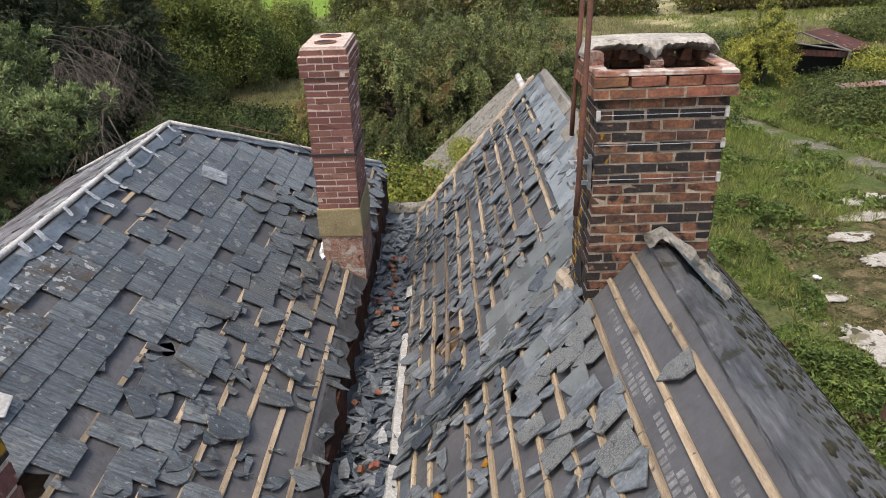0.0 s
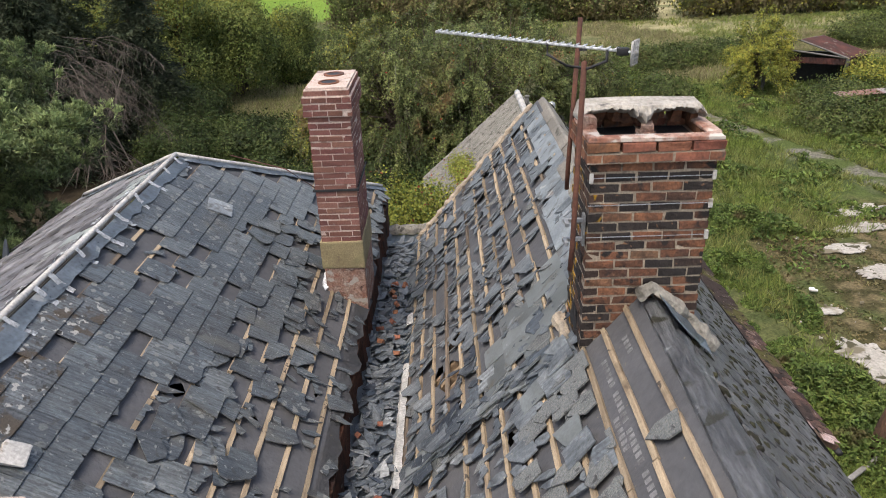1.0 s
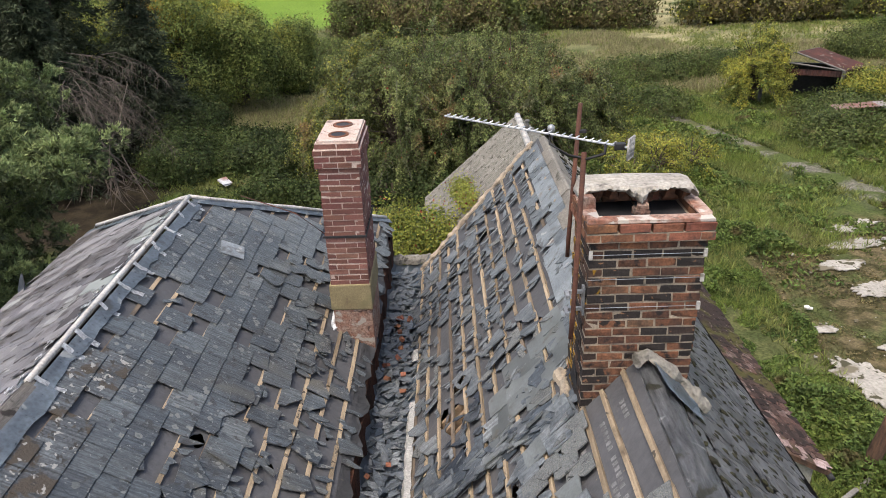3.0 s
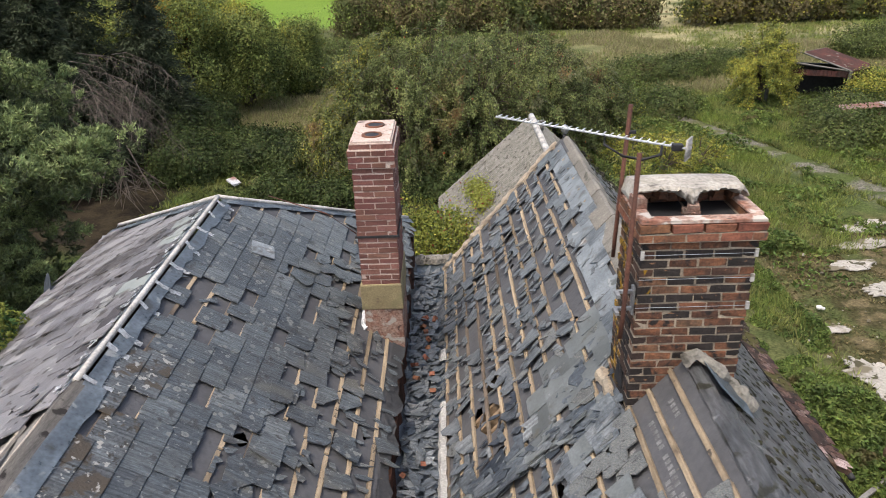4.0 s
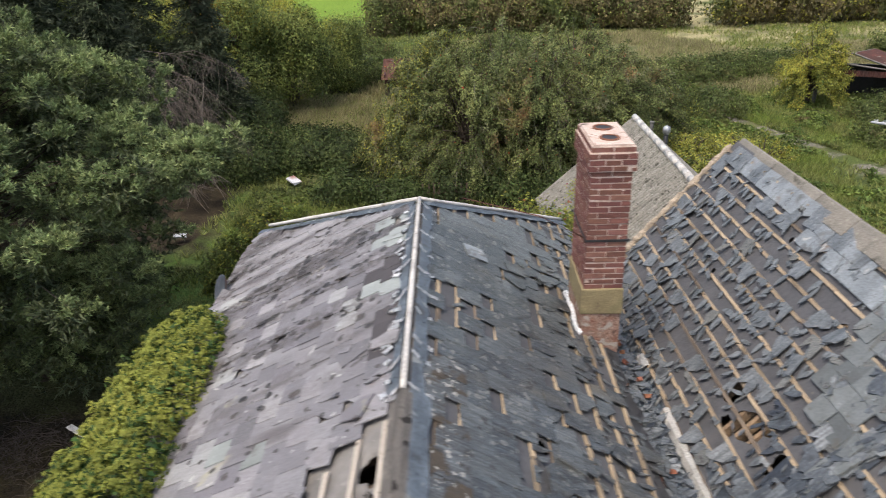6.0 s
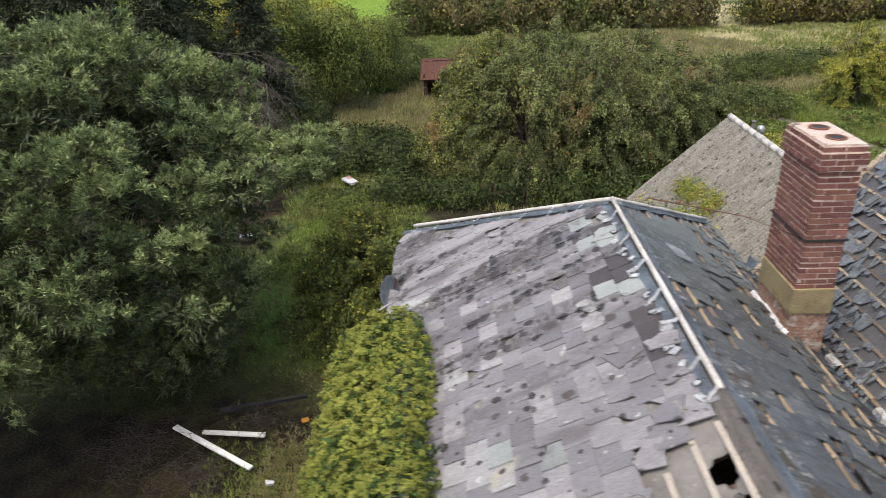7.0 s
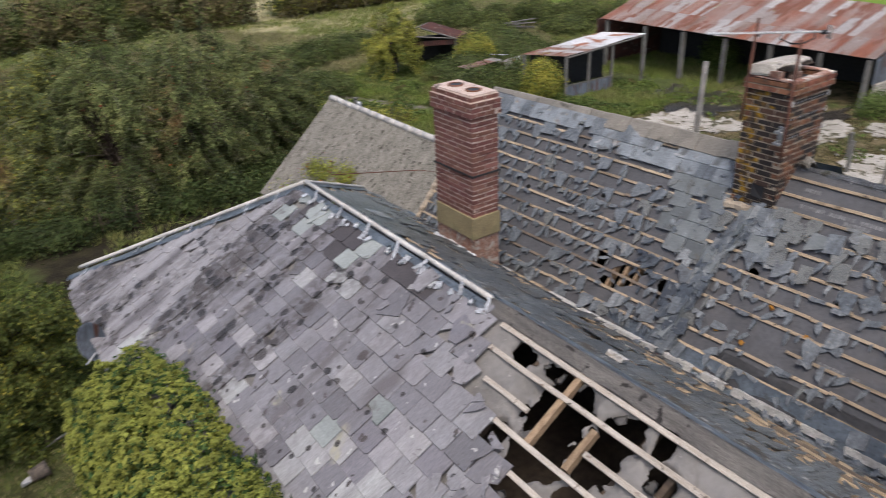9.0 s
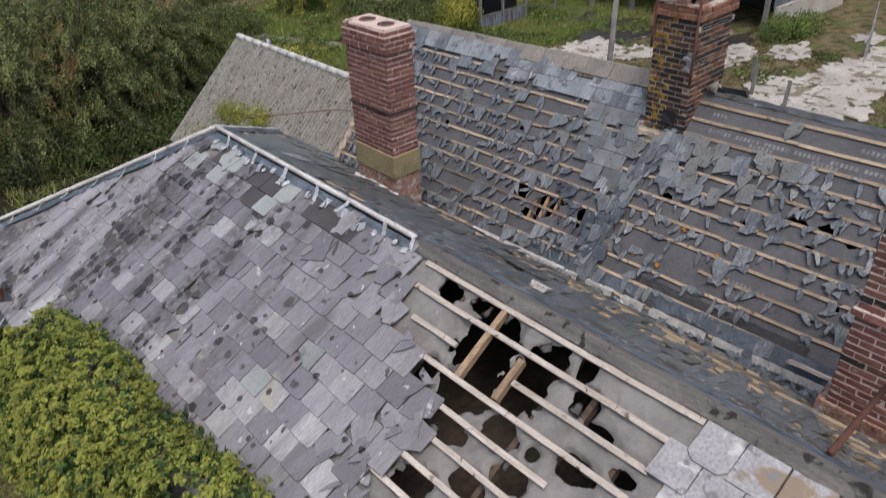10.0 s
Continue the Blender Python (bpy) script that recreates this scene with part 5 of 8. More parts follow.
sheet_strip("trim_4", AE, 4.9, 9.12, 0.03, 0.165, 0.054, "lead", "blue-grey lead flashing below the ridge", wob=0.03, lift=0.008)
sheet_strip("trim_5", AW, 4.9, 9.1, 0.03, 0.13, 0.040, "lead", "blue-grey lead flashing below the ridge")
bm = bmesh.new()
rows = []
for i in range(64):
    y = -3.9 + 8.85 * i / 63
    rows.append([bm.verts.new(p + Vector((0, 0, rnd.uniform(-.004, .006)))) for p in (AW.at(y, 0.105 + rnd.uniform(-.012, .012), 0.034), AW.at(y, 0.05, 0.042), Vector((0, y, 8.395)), AE.at(y, 0.03, 0.05), AE.at(y, 0.07 + rnd.uniform(-.01, .01), 0.056))])
for a, b in zip(rows, rows[1:]):
    for c in range(4):
        bm.faces.new((a[c], a[c + 1], b[c + 1], b[c]))
bmesh.ops.solidify(bm, geom=bm.faces[:], thickness=0.006)
thing("trim_6", "weathered grey-brown board along the bare ridge", "ridge", kind="structure", data=finish(bm, "trim_6", "ridge_board", True))
sheet_strip("trim_7", AE, -3.9, 4.95, 0.06, 0.235, 0.056, "lead", "blue-grey lead sheet below the bare ridge", wob=0.014, lift=0.008)
# the bare crest nearer than the chimney: felt folded over, and crumpled lead on the far side
def build_crest():
    bm = bmesh.new()
    rows = []
    for i in range(70):
        y = -3.9 + 8.5 * i / 69
        c = float(np.interp(y, [-4, 3.0, 4.6], [0.13, 0.11, 0.08]))
        j = lambda a: rnd.uniform(-a, a)
        rows.append([bm.verts.new(p) for p in (BW.at(y, c + 0.012, 0.004), BW.at(y, c - 0.01, 0.012 + j(.004)), BE.at(y, c - 0.035 + j(.01), 0.016 + j(.008)), BE.at(y, c + 0.03 + j(.015), 0.036 + j(.014)), BE.at(y, c + 0.07 + j(.02), 0.030 + j(.018)), BE.at(y, c + 0.11 + j(.03), 0.038 + j(.014)))])
    for a, b in zip(rows, rows[1:]):
        for c in range(5):
            bm.faces.new((a[c], a[c + 1], b[c + 1], b[c]))
    bmesh.ops.solidify(bm, geom=bm.faces[:], thickness=0.003)
    thing("trim_8", "crumpled pale lead over the bare crest", "flashing", kind="structure", data=finish(bm, "trim_8", "lead_crumple"))


build_crest()


def hip_strip(name, S, L, side):
    """A lead strip beside a hip roll."""
    bm = bmesh.new()
    rows = []
    for i in range(31):
        s = i / 30
        v, y = L * s, 9.2 + 2.9 * s
        w = 0.12 + rnd.uniform(-.02, .02)
        rows.append([bm.verts.new(S.at(y - q * w * 0.8, v + q * w * 0.6, 0.040 + rnd.uniform(0, .006))) for q in (0, 0.5, 1)])
    for a, b in zip(rows, rows[1:]):
        for c in range(2):
            bm.faces.new((a[c], a[c + 1], b[c + 1], b[c]))
    bmesh.ops.solidify(bm, geom=bm.faces[:], thickness=0.004)
    thing(name, "dark lead flashing beside the hip roll", "flashing", kind="structure", data=finish(bm, name, "lead", True))


hip_strip("trim_19", AW, AWL - 0.03, 1)
hip_strip("trim_20", AE, AEL - 0.03, 1)


# ---- ridge tiles and verge of the back roof ----
def build_ridge_tiles():
    th = thing("ridge", "row of grey angular ridge tiles bedded in mortar", "ridge", kind="structure")
    L = 0.45
    y = 5.30
    w, h, t = 0.19, 0.20, 0.022
    vs, fs = [], []
    prof = [(-w, -h), (-0.02, 0.0), (0.02, 0.0), (w, -h * 0.96)]
    inner = [(-w + t * 0.4, -h - t * 0.6), (-0.01, -t * 1.4), (0.01, -t * 1.4), (w - t * 0.4, -h * 0.96 - t * 0.6)]
    for yy in (0, L - 0.008):
        vs += [(x, yy, z) for x, z in prof] + [(x, yy, z) for x, z in inner]
    for i in range(3):
        fs += [(i, i + 1, 8 + i + 1, 8 + i), (4 + i + 1, 4 + i, 12 + i, 12 + i + 1)]
        fs += [(i, 4 + i, 4 + i + 1, i + 1), (8 + i, 8 + i + 1, 12 + i + 1, 12 + i)]
    fs += [(0, 8, 12, 4), (3, 7, 15, 11)]
    me = mesh("ridge_tile", vs, fs, "ridge_tile")
    while y < 11.0:
        z = BW.at(y, 0, 0).z
        part("ridge_tile", me, th, m=Matrix.Translation((5.12 + 0.012 * (y - 5.3) + rnd.gauss(0, 0.004), y, z + 0.085 - 0.008 * (y - 5.3) + rnd.gauss(0, .004))) @ Euler((-0.027 + rnd.gauss(0, 0.008), rnd.gauss(0, 0.02), rnd.gauss(0, 0.012))).to_matrix().to_4x4())
        bm = bmesh.new()
        box_bm(bm, (5.0, y, z - 0.10), (0.02, 0.03, 0.05), BW.turn(), 0.008)
        part("mortar_joint", finish(bm, "mortar_joint", "mortar"), th)
        y += L


build_ridge_tiles()


def fillet(name, path, w, h, mat, label, kind="structure", cat="trim"):
    """A ragged band of mortar along a path: width w, height h, broken edges."""
    pts = []
    for a, b in zip(path, path[1:]):
        a, b = Vector(a), Vector(b)
        k = max(2, int((b - a).length / 0.025))
        pts += [a.lerp(b, i / k) for i in range(k)]
    pts.append(Vector(path[-1]))
    bm = bmesh.new()
    rows = []
    for i, p in enumerate(pts):
        d = (pts[min(i + 1, len(pts) - 1)] - pts[max(i - 1, 0)]).normalized()
        side = d.cross(Vector((0, 0, 1))).normalized()
        up = side.cross(d)
        s = max(0.15, 1 + 1.1 * noise.noise(p * 6.0 + Vector((3, 1, 0))))
        q = max(0.2, 1 + 0.9 * noise.noise(p * 11.0))
        ring = []
        for a, b in ((-1, -0.6), (-0.9, 0.25), (-0.4, 0.8), (0.25, 0.9), (0.85, 0.3), (1, -0.6)):
            ring.append(bm.verts.new(p + side * (a * w * 0.5 * s + rnd.uniform(-.005, .005)) + up * (b * h * q + rnd.uniform(-.004, .004))))
        rows.append(ring)
    for a, b in zip(rows, rows[1:]):
        for c in range(6):
            bm.faces.new((a[c], a[(c + 1) % 6], b[(c + 1) % 6], b[c]))
    bm.faces.new(rows[0])
    bm.faces.new(rows[-1][::-1])
    return thing(name, label, cat, kind=kind, data=finish(bm, name, mat))


def lumps(name, pts, mat, label, cat, kind=""):
    bm = bmesh.new()
    for p, s in pts:
        g = bmesh.ops.create_icosphere(bm, subdivisions=2, radius=1.0)
        for v in g["verts"]:
            d = 1 + 0.25 * noise.noise(v.co * 2.1 + Vector(p))
            v.co = Vector((v.co.x * s[0] * d, v.co.y * s[1] * d, v.co.z * s[2] * d)) + Vector(p)
    return thing(name, label, cat, kind=kind, data=finish(bm, name, mat, True))


fillet("trim_10", [BW.at(11.2, 0.12, 0.03), BW.at(11.22, 1.6, 0.03), BW.at(11.22, BWL, 0.03)], 0.11, 0.035, "mortar", "crumbling pale mortar along the roof verge")
fillet("trim_11", [(2.45, 11.82, 6.0), (3.3, 11.82, 6.0)], 0.22, 0.10, "cement_old", "pale cement block closing the valley gutter")


# ---- valley gutter ----
def gut_z(y):
    return 6.44 - 0.044 * y


def build_gutter():
    bm = bmesh.new()
    rows = []
    for i in range(41):
        y = -3.9 + 15.7 * i / 40
        z = gut_z(y)
        rows.append([bm.verts.new(p) for p in ((2.50, y, z + 0.20), (2.60, y, z), (2.85, y, z - 0.03), (3.10, y, z), (3.26, y, z + 0.22))])
    for a, b in zip(rows, rows[1:]):
        for c in range(4):
            bm.faces.new((a[c], a[c + 1], b[c + 1], b[c]))
    bmesh.ops.solidify(bm, geom=bm.faces[:], thickness=0.02)
    gut = thing("valley_gutter", "lead valley gutter full of broken slates", "gutter", kind="structure", data=finish(bm, "valley_gutter", "lead"))
    items = []
    kinds = [m for k in ("slate_blue",) for m in SMALL[k][2] + SMALL[k][1] + SMALL[k][2]]
    kinds = SMALL["slate_blue"][2]
    ys = []
    for i in range(1050):
        y = rnd.uniform(0.5, 11.3)
        x = min(max(rnd.gauss(2.78, 0.13), 2.58), 2.96)
        h = 0.0 + rnd.uniform(0, 0.06) + 0.08 * abs(x - 2.83)
        me = rnd.choice(kinds)
        items.append((me, Matrix.Translation((x, y, gut_z(y) + h)) @ Euler((rnd.gauss(0, 0.28), rnd.gauss(0, 0.28), rnd.uniform(0, 6.3))).to_matrix().to_4x4()))
    items.sort(key=lambda q: q[1].translation.y if q[1].translation.y > 4 else 99)
    pieces("slate_shard", items, gut, 300, "broken slates in the gutter", "slate_shards")
    for i in range(16):
        y = rnd.choice((rnd.uniform(4.5, 8), rnd.gauss(9.3, 0.5)))
        s = (rnd.uniform(0.05, 0.1), rnd.uniform(0.05, 0.1), 0.05)
        thing("brick_fragment", "broken red brick fragment among slates", "brick", group="brick fragments in the gutter",
              data=box_mesh("brick_fragment", (rnd.uniform(2.62, 3.0), y, gut_z(y) + 0.09), s, "brick_orange", Euler((rnd.uniform(0, 1), rnd.uniform(0, 1), rnd.uniform(0, 3))).to_matrix(), 0.008))


build_gutter()
# rotten wall head and fascia under the front roof's eave
bm = bmesh.new()
rows = []
for i in range(90):
    y = -3.9 + 15.8 * i / 89
    z1 = AE.at(y, AEL - 0.02, -0.05).z
    w = rnd.uniform(-0.025, 0.025)
    rows.append([bm.verts.new(p) for p in ((2.50 + w, y, gut_z(y) + 0.02), (2.565 + w, y, gut_z(y) + 0.03), (2.545 + w, y, (gut_z(y) + z1) / 2), (2.555 + rnd.uniform(-.03, .02), y, z1 + rnd.uniform(-.06, .02)), (2.47, y, z1))])
for a, b in zip(rows, rows[1:]):
    for c in range(4):
        bm.faces.new((a[c], a[c + 1], b[c + 1], b[c]))
bmesh.ops.solidify(bm, geom=bm.faces[:], thickness=0.02)
thing("fascia", "rotten red-brown fascia and wall head beside the gutter", "fascia", kind="structure", data=finish(bm, "fascia", "rotten"))
# white mortar line on the other side of the gutter
bm = bmesh.new()
for a, b in ((1.6, 2.5), (2.62, 3.0), (3.1, 3.9), (4.0, 4.35), (4.5, 4.95), (5.1, 7.25), (8.2, 8.5)):
    k = max(3, int((b - a) / 0.08))
    rows = []
    for i in range(k + 1):
        y = a + (b - a) * i / k
        w = 0.012 + rnd.uniform(-.010, .016) if a < 5 else 0.004 + rnd.uniform(-.008, .012)
        rows.append([bm.verts.new(p) for p in ((3.02 - w, y, gut_z(y) + 0.03), (3.05 - w * .5, y, gut_z(y) + 0.11 + rnd.uniform(0, .015)), (3.11 + w, y, BW.at(y, BWL, 0.02).z + 0.075))])
    for p, q in zip(rows, rows[1:]):
        for c in range(2):
            bm.faces.new((p[c], p[c + 1], q[c + 1], q[c]))
bmesh.ops.solidify(bm, geom=bm.faces[:], thickness=0.03)
thing("trim_12", "broken white mortar line along the gutter", "trim", kind="structure", data=finish(bm, "trim_12", "white"))
sheet_strip("trim_13", BW, 2.0, 4.4, BWL - 0.42, BWL - 0.04, 0.012, "felt", "loose dark felt hanging into the gutter", wob=0.05, lift=0.03)
sheet_strip("trim_14", AE, 3.6, 11.5, AEL - 0.10, AEL + 0.06, 0.012, "felt", "torn felt over the eave", wob=0.06, lift=0.03)


bm = bmesh.new()
rows = []
for i in range(30):
    y = 5.1 + 6.0 * i / 29
    p = BE.at(y, BEL + 0.03, -0.03)
    rows.append([bm.verts.new(p + Vector((0.055 + math.cos(a) * 0.055, 0, math.sin(a) * 0.055 + rnd.uniform(-.004, .004)))) for a in (math.pi, 1.25 * math.pi, 1.5 * math.pi, 1.75 * math.pi, 2 * math.pi)])
for a, b in zip(rows, rows[1:]):
    for c in range(4):
        bm.faces.new((a[c], a[c + 1], b[c + 1], b[c]))
bmesh.ops.solidify(bm, geom=bm.faces[:], thickness=0.006)
thing("eave_gutter", "broken black half-round eave gutter", "gutter", kind="structure", data=finish(bm, "eave_gutter", "black"))


# ---- chimneys ----
BRICKS = {}


def brick_mesh(mat, L, d=0.1, h=0.058):
    key = (mat, round(L, 3), rnd.randrange(3))
    if key not in BRICKS:
        bm = bmesh.new()
        box_bm(bm, (0, 0, 0), (L - 0.017, d, h), None, 0.0045, 0.004 if False else 0.0)
        BRICKS[key] = finish(bm, "brick", mat)
    return BRICKS[key]


def chimney(label, x0, x1, y0, y1, z0, courses, mat_of, grow, mortar, group="brick chimneys", name="brick_chimney", hollow=0):
    """courses of real bricks round a mortar core. grow(c) is how far course c stands out."""
    ch = thing(name, label, "chimney", at=((x0 + x1) / 2, (y0 + y1) / 2, z0), group=group)
    back = Matrix.Translation(-Vector(ch.location))
    bm = bmesh.new()
    items = []
    levels = []
    for c in range(courses):
        g = grow(c)
        if c == 0 or g != grow(c - 1):
            levels.append((z0 + c * 0.075, grow(c - 1) if c else g))
            levels.append((z0 + c * 0.075, g))
    levels.append((z0 + (courses - hollow) * 0.075, grow(courses - 1)))
    rings = []
    for z, g in levels:
        e = g - 0.0015
        rings.append([bm.verts.new(Vector((x, y, z)) - Vector(ch.location)) for x, y in ((x0 - e, y0 - e), (x1 + e, y0 - e), (x1 + e, y1 + e), (x0 - e, y1 + e))])
    for p, q in zip(rings, rings[1:]):
        for k in range(4):
            bm.faces.new((p[k], p[(k + 1) % 4], q[(k + 1) % 4], q[k]))
    bm.faces.new(rings[0])
    bm.faces.new(rings[-1][::-1])
    for c in range(courses):
        g = grow(c)
        z = z0 + c * 0.075
        X0, X1, Y0, Y1 = x0 - g, x1 + g, y0 - g, y1 + g
        odd = c % 2
        for face in range(4):
            alongx = face in (0, 2)
            L = (X1 - X0) if alongx else (Y1 - Y0)
            own = (odd == 0) == alongx
            a, b = (-0.0105, L + 0.0105) if own else (0.0985, L - 0.0985)
            n = max(1, round((b - a) / 0.225))
            if own:
                w = [(b - a) / n] * n
            else:
                n = max(1, round((b - a) / 0.225))
                w = [(b - a) / n] * n
            s = a
            for k in w:
                m = s + k / 2
                zz = z + 0.0375
                if alongx:
                    p = (X0 + m, Y0 + 0.046 if face == 0 else Y1 - 0.046, zz)
                    r = 0.0
                else:
                    p = (X1 - 0.046 if face == 1 else X0 + 0.046, Y0 + m, zz)
                    r = math.pi / 2
                items.append((face, c, brick_mesh(mat_of(c, face, m / L), k), back @ Matrix.Translation(Vector(p) + Vector((rnd.gauss(0, .0015), rnd.gauss(0, .0015), rnd.gauss(0, .001)))) @ Matrix.Rotation(r + rnd.gauss(0, .006), 4, "Z")))
                s += k
    part("mortar_core", finish(bm, "mortar_core", mortar), ch, "mortar joints between the bricks")
    order = {0: 0, 3: 1, 1: 2, 2: 3}
    items.sort(key=lambda q: (order[q[0]], -q[1]))
    pieces("brick", [(a, b) for _, _, a, b in items], ch, 300, "bricks of the far side", "bricks")
    return ch


# slender red chimney
c1 = chimney("slender red brick chimney with a rendered foot", 2.09, 2.57, 7.92, 8.86, 7.60, 25,
             lambda c, f, s: "brick_red", lambda c: 0.035 if 21 <= c <= 23 else (0.012 if c == 24 else 0.0), "mortar_pale")
C1 = Vector(c1.location)
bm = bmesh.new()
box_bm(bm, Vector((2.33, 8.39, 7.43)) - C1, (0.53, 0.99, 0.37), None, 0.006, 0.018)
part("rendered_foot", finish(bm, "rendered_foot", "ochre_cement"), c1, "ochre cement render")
bm = bmesh.new()
box_bm(bm, Vector((2.33, 8.39, 6.92)) - C1, (0.50, 0.96, 0.72), None, 0.015, 0.01)
part("plinth", finish(bm, "plinth", "brick_plinth"), c1, "crumbling orange brick base")
for zz, h in ((8.285, 0.03),):
    bm = bmesh.new()
    t = 0.012
    for cx, cy, sx, sy in ((2.33, 7.902, 0.55, t), (2.33, 8.878, 0.55, t), (2.073, 8.39, t, 0.99), (2.588, 8.39, t, 0.99)):
        box_bm(bm, Vector((cx, cy, zz)) - C1, (sx, sy, h), None, 0.001, 0.002)
    part("strap_band", finish(bm, "strap_band", "black"), c1, "dark steel strap")
bm = bmesh.new()
tube(bm, [Vector((2.07, 8.0, 8.285)) - C1, Vector((1.6, 8.6, 8.33)) - C1, Vector((0.6, 9.6, 8.22)) - C1], 0.008, 6)
part("stay_wire", finish(bm, "stay_wire", "rust", True), c1, "thin rusty stay rod")
for yy in (8.17, 8.60):
    bm = bmesh.new()
    seg = 20
    ri, ro = 0.088, 0.125
    zt = 9.502
    a = [[bm.verts.new(Vector((2.33 + math.cos(q * 2 * math.pi / seg) * r, yy + math.sin(q * 2 * math.pi / seg) * r, z)) - C1) for q in range(seg)] for r, z in ((ro, zt - 0.03), (ro * .98, zt + 0.012), (ri, zt + 0.012), (ri, zt - 0.25))]
    for p, q in zip(a, a[1:]):
        for k in range(seg):
            bm.faces.new((p[k], p[(k + 1) % seg], q[(k + 1) % seg], q[k]))
    bm.faces.new(a[-1])
    part("flue", finish(bm, "flue", "brick_orange", False), c1, "round clay flue opening")
    # black disc over the flue carries the shade of its depth
    bm = bmesh.new()
    g = bmesh.ops.create_circle(bm, cap_ends=True, segments=seg, radius=ri * 0.99)
    bmesh.ops.translate(bm, verts=g["verts"], vec=Vector((2.33, yy, zt + 0.0125)) - C1 - Vector((0, 0, 0.006)))
    part("flue_mouth", finish(bm, "flue_mouth", "black"), c1, "sooty flue mouth, its inner shade as a black disc")
bm = bmesh.new()
box_bm(bm, Vector((2.33, 8.39, 9.484)) - C1, (0.47, 0.93, 0.03), None, 0.004, 0.006)
part("flaunching", finish(bm, "flaunching", "mortar_pale"), c1, "worn pinkish mortar top")
fillet("trim_15", [(2.045, 8.9, 7.0), (2.045, 7.95, 7.0), (2.10, 7.90, 6.97)], 0.085, 0.04, "lead_new", "crumpled silver lead flashing at the chimney foot")


Z2 = 9.80 - 0.075 * 27
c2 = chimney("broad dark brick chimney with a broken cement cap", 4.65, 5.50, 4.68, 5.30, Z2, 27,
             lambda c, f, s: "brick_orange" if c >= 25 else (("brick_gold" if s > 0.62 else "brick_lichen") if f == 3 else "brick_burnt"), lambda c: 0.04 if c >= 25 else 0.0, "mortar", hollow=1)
C2 = Vector(c2.location)


def c2_part(name, bm, mat, label="", smooth=False):
    bmesh.ops.translate(bm, verts=bm.verts, vec=-C2)
    return part(name, finish(bm, name, mat, smooth), c2, label)


# hollow mouth with rim, three flues divided by broken withes, flat black for their shade
bm = bmesh.new()
for cx in (4.90, 5.26):
    box_bm(bm, (cx, 5.0, 9.732), (0.33, 0.46, 0.012), None, 0.01)
c2_part("flue_mouth", bm, "black", "sooty flue mouths, their inner shade as flat black")
bm = bmesh.new()
for cx, cy, sx, sy in ((5.075, 4.70, 0.92, 0.11), (4.66, 4.98, 0.10, 0.46), (5.49, 4.98, 0.10, 0.46)):
    box_bm(bm, (cx, cy, 9.812), (sx, sy, 0.024), None, 0.008, 0.006)
c2_part("rim", bm, "rim", "worn pinkish mortar rim")
bm = bmesh.new()
k = 64
rows = []
for i in range(k + 1):
    s = i / k
    x = 4.615 + 0.885 * s
    rag = 0.03 * noise.noise(Vector((s * 9, 0, 3))) + 0.02 * noise.noise(Vector((s * 31, 0, 8)))
    fr = 4.94 + 0.03 * math.sin(s * 9) + rag
    arch = abs(math.sin(2 * math.pi * s)) ** 0.7
    zb = 9.855 + 0.065 * arch + 0.9 * rag
    zt = 9.972 + 0.008 * math.sin(s * 4) - 0.10 * max(0, 0.04 - s) / 0.04 - 0.05 * max(0, s - 0.96) / 0.04
    rows.append([bm.verts.new(p) for p in ((x, fr + 0.07, zb - 0.01), (x, fr + rag, zb + 0.02), (x, fr - 0.01 + 0.5 * rag, (zb + zt) / 2), (x, fr + 0.02, zt - 0.01), (x, 5.15, zt), (x, 5.32, zt - 0.04), (x, 5.31, 9.82))])
for a, b in zip(rows, rows[1:]):
    for c in range(7):
        bm.faces.new((a[c], a[(c + 1) % 7], b[(c + 1) % 7], b[c]))
bm.faces.new(rows[0])
bm.faces.new(rows[-1][::-1])
c2_part("cement_cap", bm, "cement", "broken pale cement cap with a ragged sooty edge")
bm = bmesh.new()
for i in range(9):
    box_bm(bm, (4.68 + 0.095 * i, 5.2 + rnd.uniform(-.05, .05), 9.84 + rnd.uniform(-.01, .02)), (0.07, 0.2, 0.085), Euler((0, 0, rnd.uniform(-.3, .3))).to_matrix(), 0.015)
c2_part("withe", bm, "brick_burnt", "sooty broken bricks between the flues")["kind"] = "stuff"
for c, s, a in (((5.07, 4.93, 9.76), (0.08, 0.13, 0.055), 0.3), ((5.08, 4.93, 9.815), (0.08, 0.13, 0.055), -0.2), ((4.66, 4.95, 9.87), (0.1, 0.14, 0.09), 0.0)):
    bm = bmesh.new()
    box_bm(bm, c, s, Euler((0, 0, a)).to_matrix(), 0.012)
    c2_part("loose_brick", bm, "brick_plinth", "loose orange brick on the rim")
bm = bmesh.new()
for zz, za in ((9.54, 9.54), (9.335, 9.335), (9.09, 9.09)):
    tube(bm, [(4.64, 4.668, zz), (5.5, 4.668, za)], 0.0028, 5)
c2_part("tie_wire", bm, "steel", "thin steel tie wire")
for x, zz in ((4.655, 9.54), (5.50, 9.54), (5.50, 9.33), (5.50, 9.09)):
    bm = bmesh.new()
    box_bm(bm, (x, 4.67, zz), (0.028, 0.022, 0.066), None, 0.002, 0.003)
    c2_part("corner_plate", bm, "roll", "white metal corner plate")
bm = bmesh.new()
for zz in (9.05, 9.20):
    box_bm(bm, (4.56, 4.74, zz), (0.16, 0.025, 0.03), None, 0.001, 0.004)
    box_bm(bm, (4.50, 4.70, zz), (0.03, 0.10, 0.03), None, 0.001, 0.004)
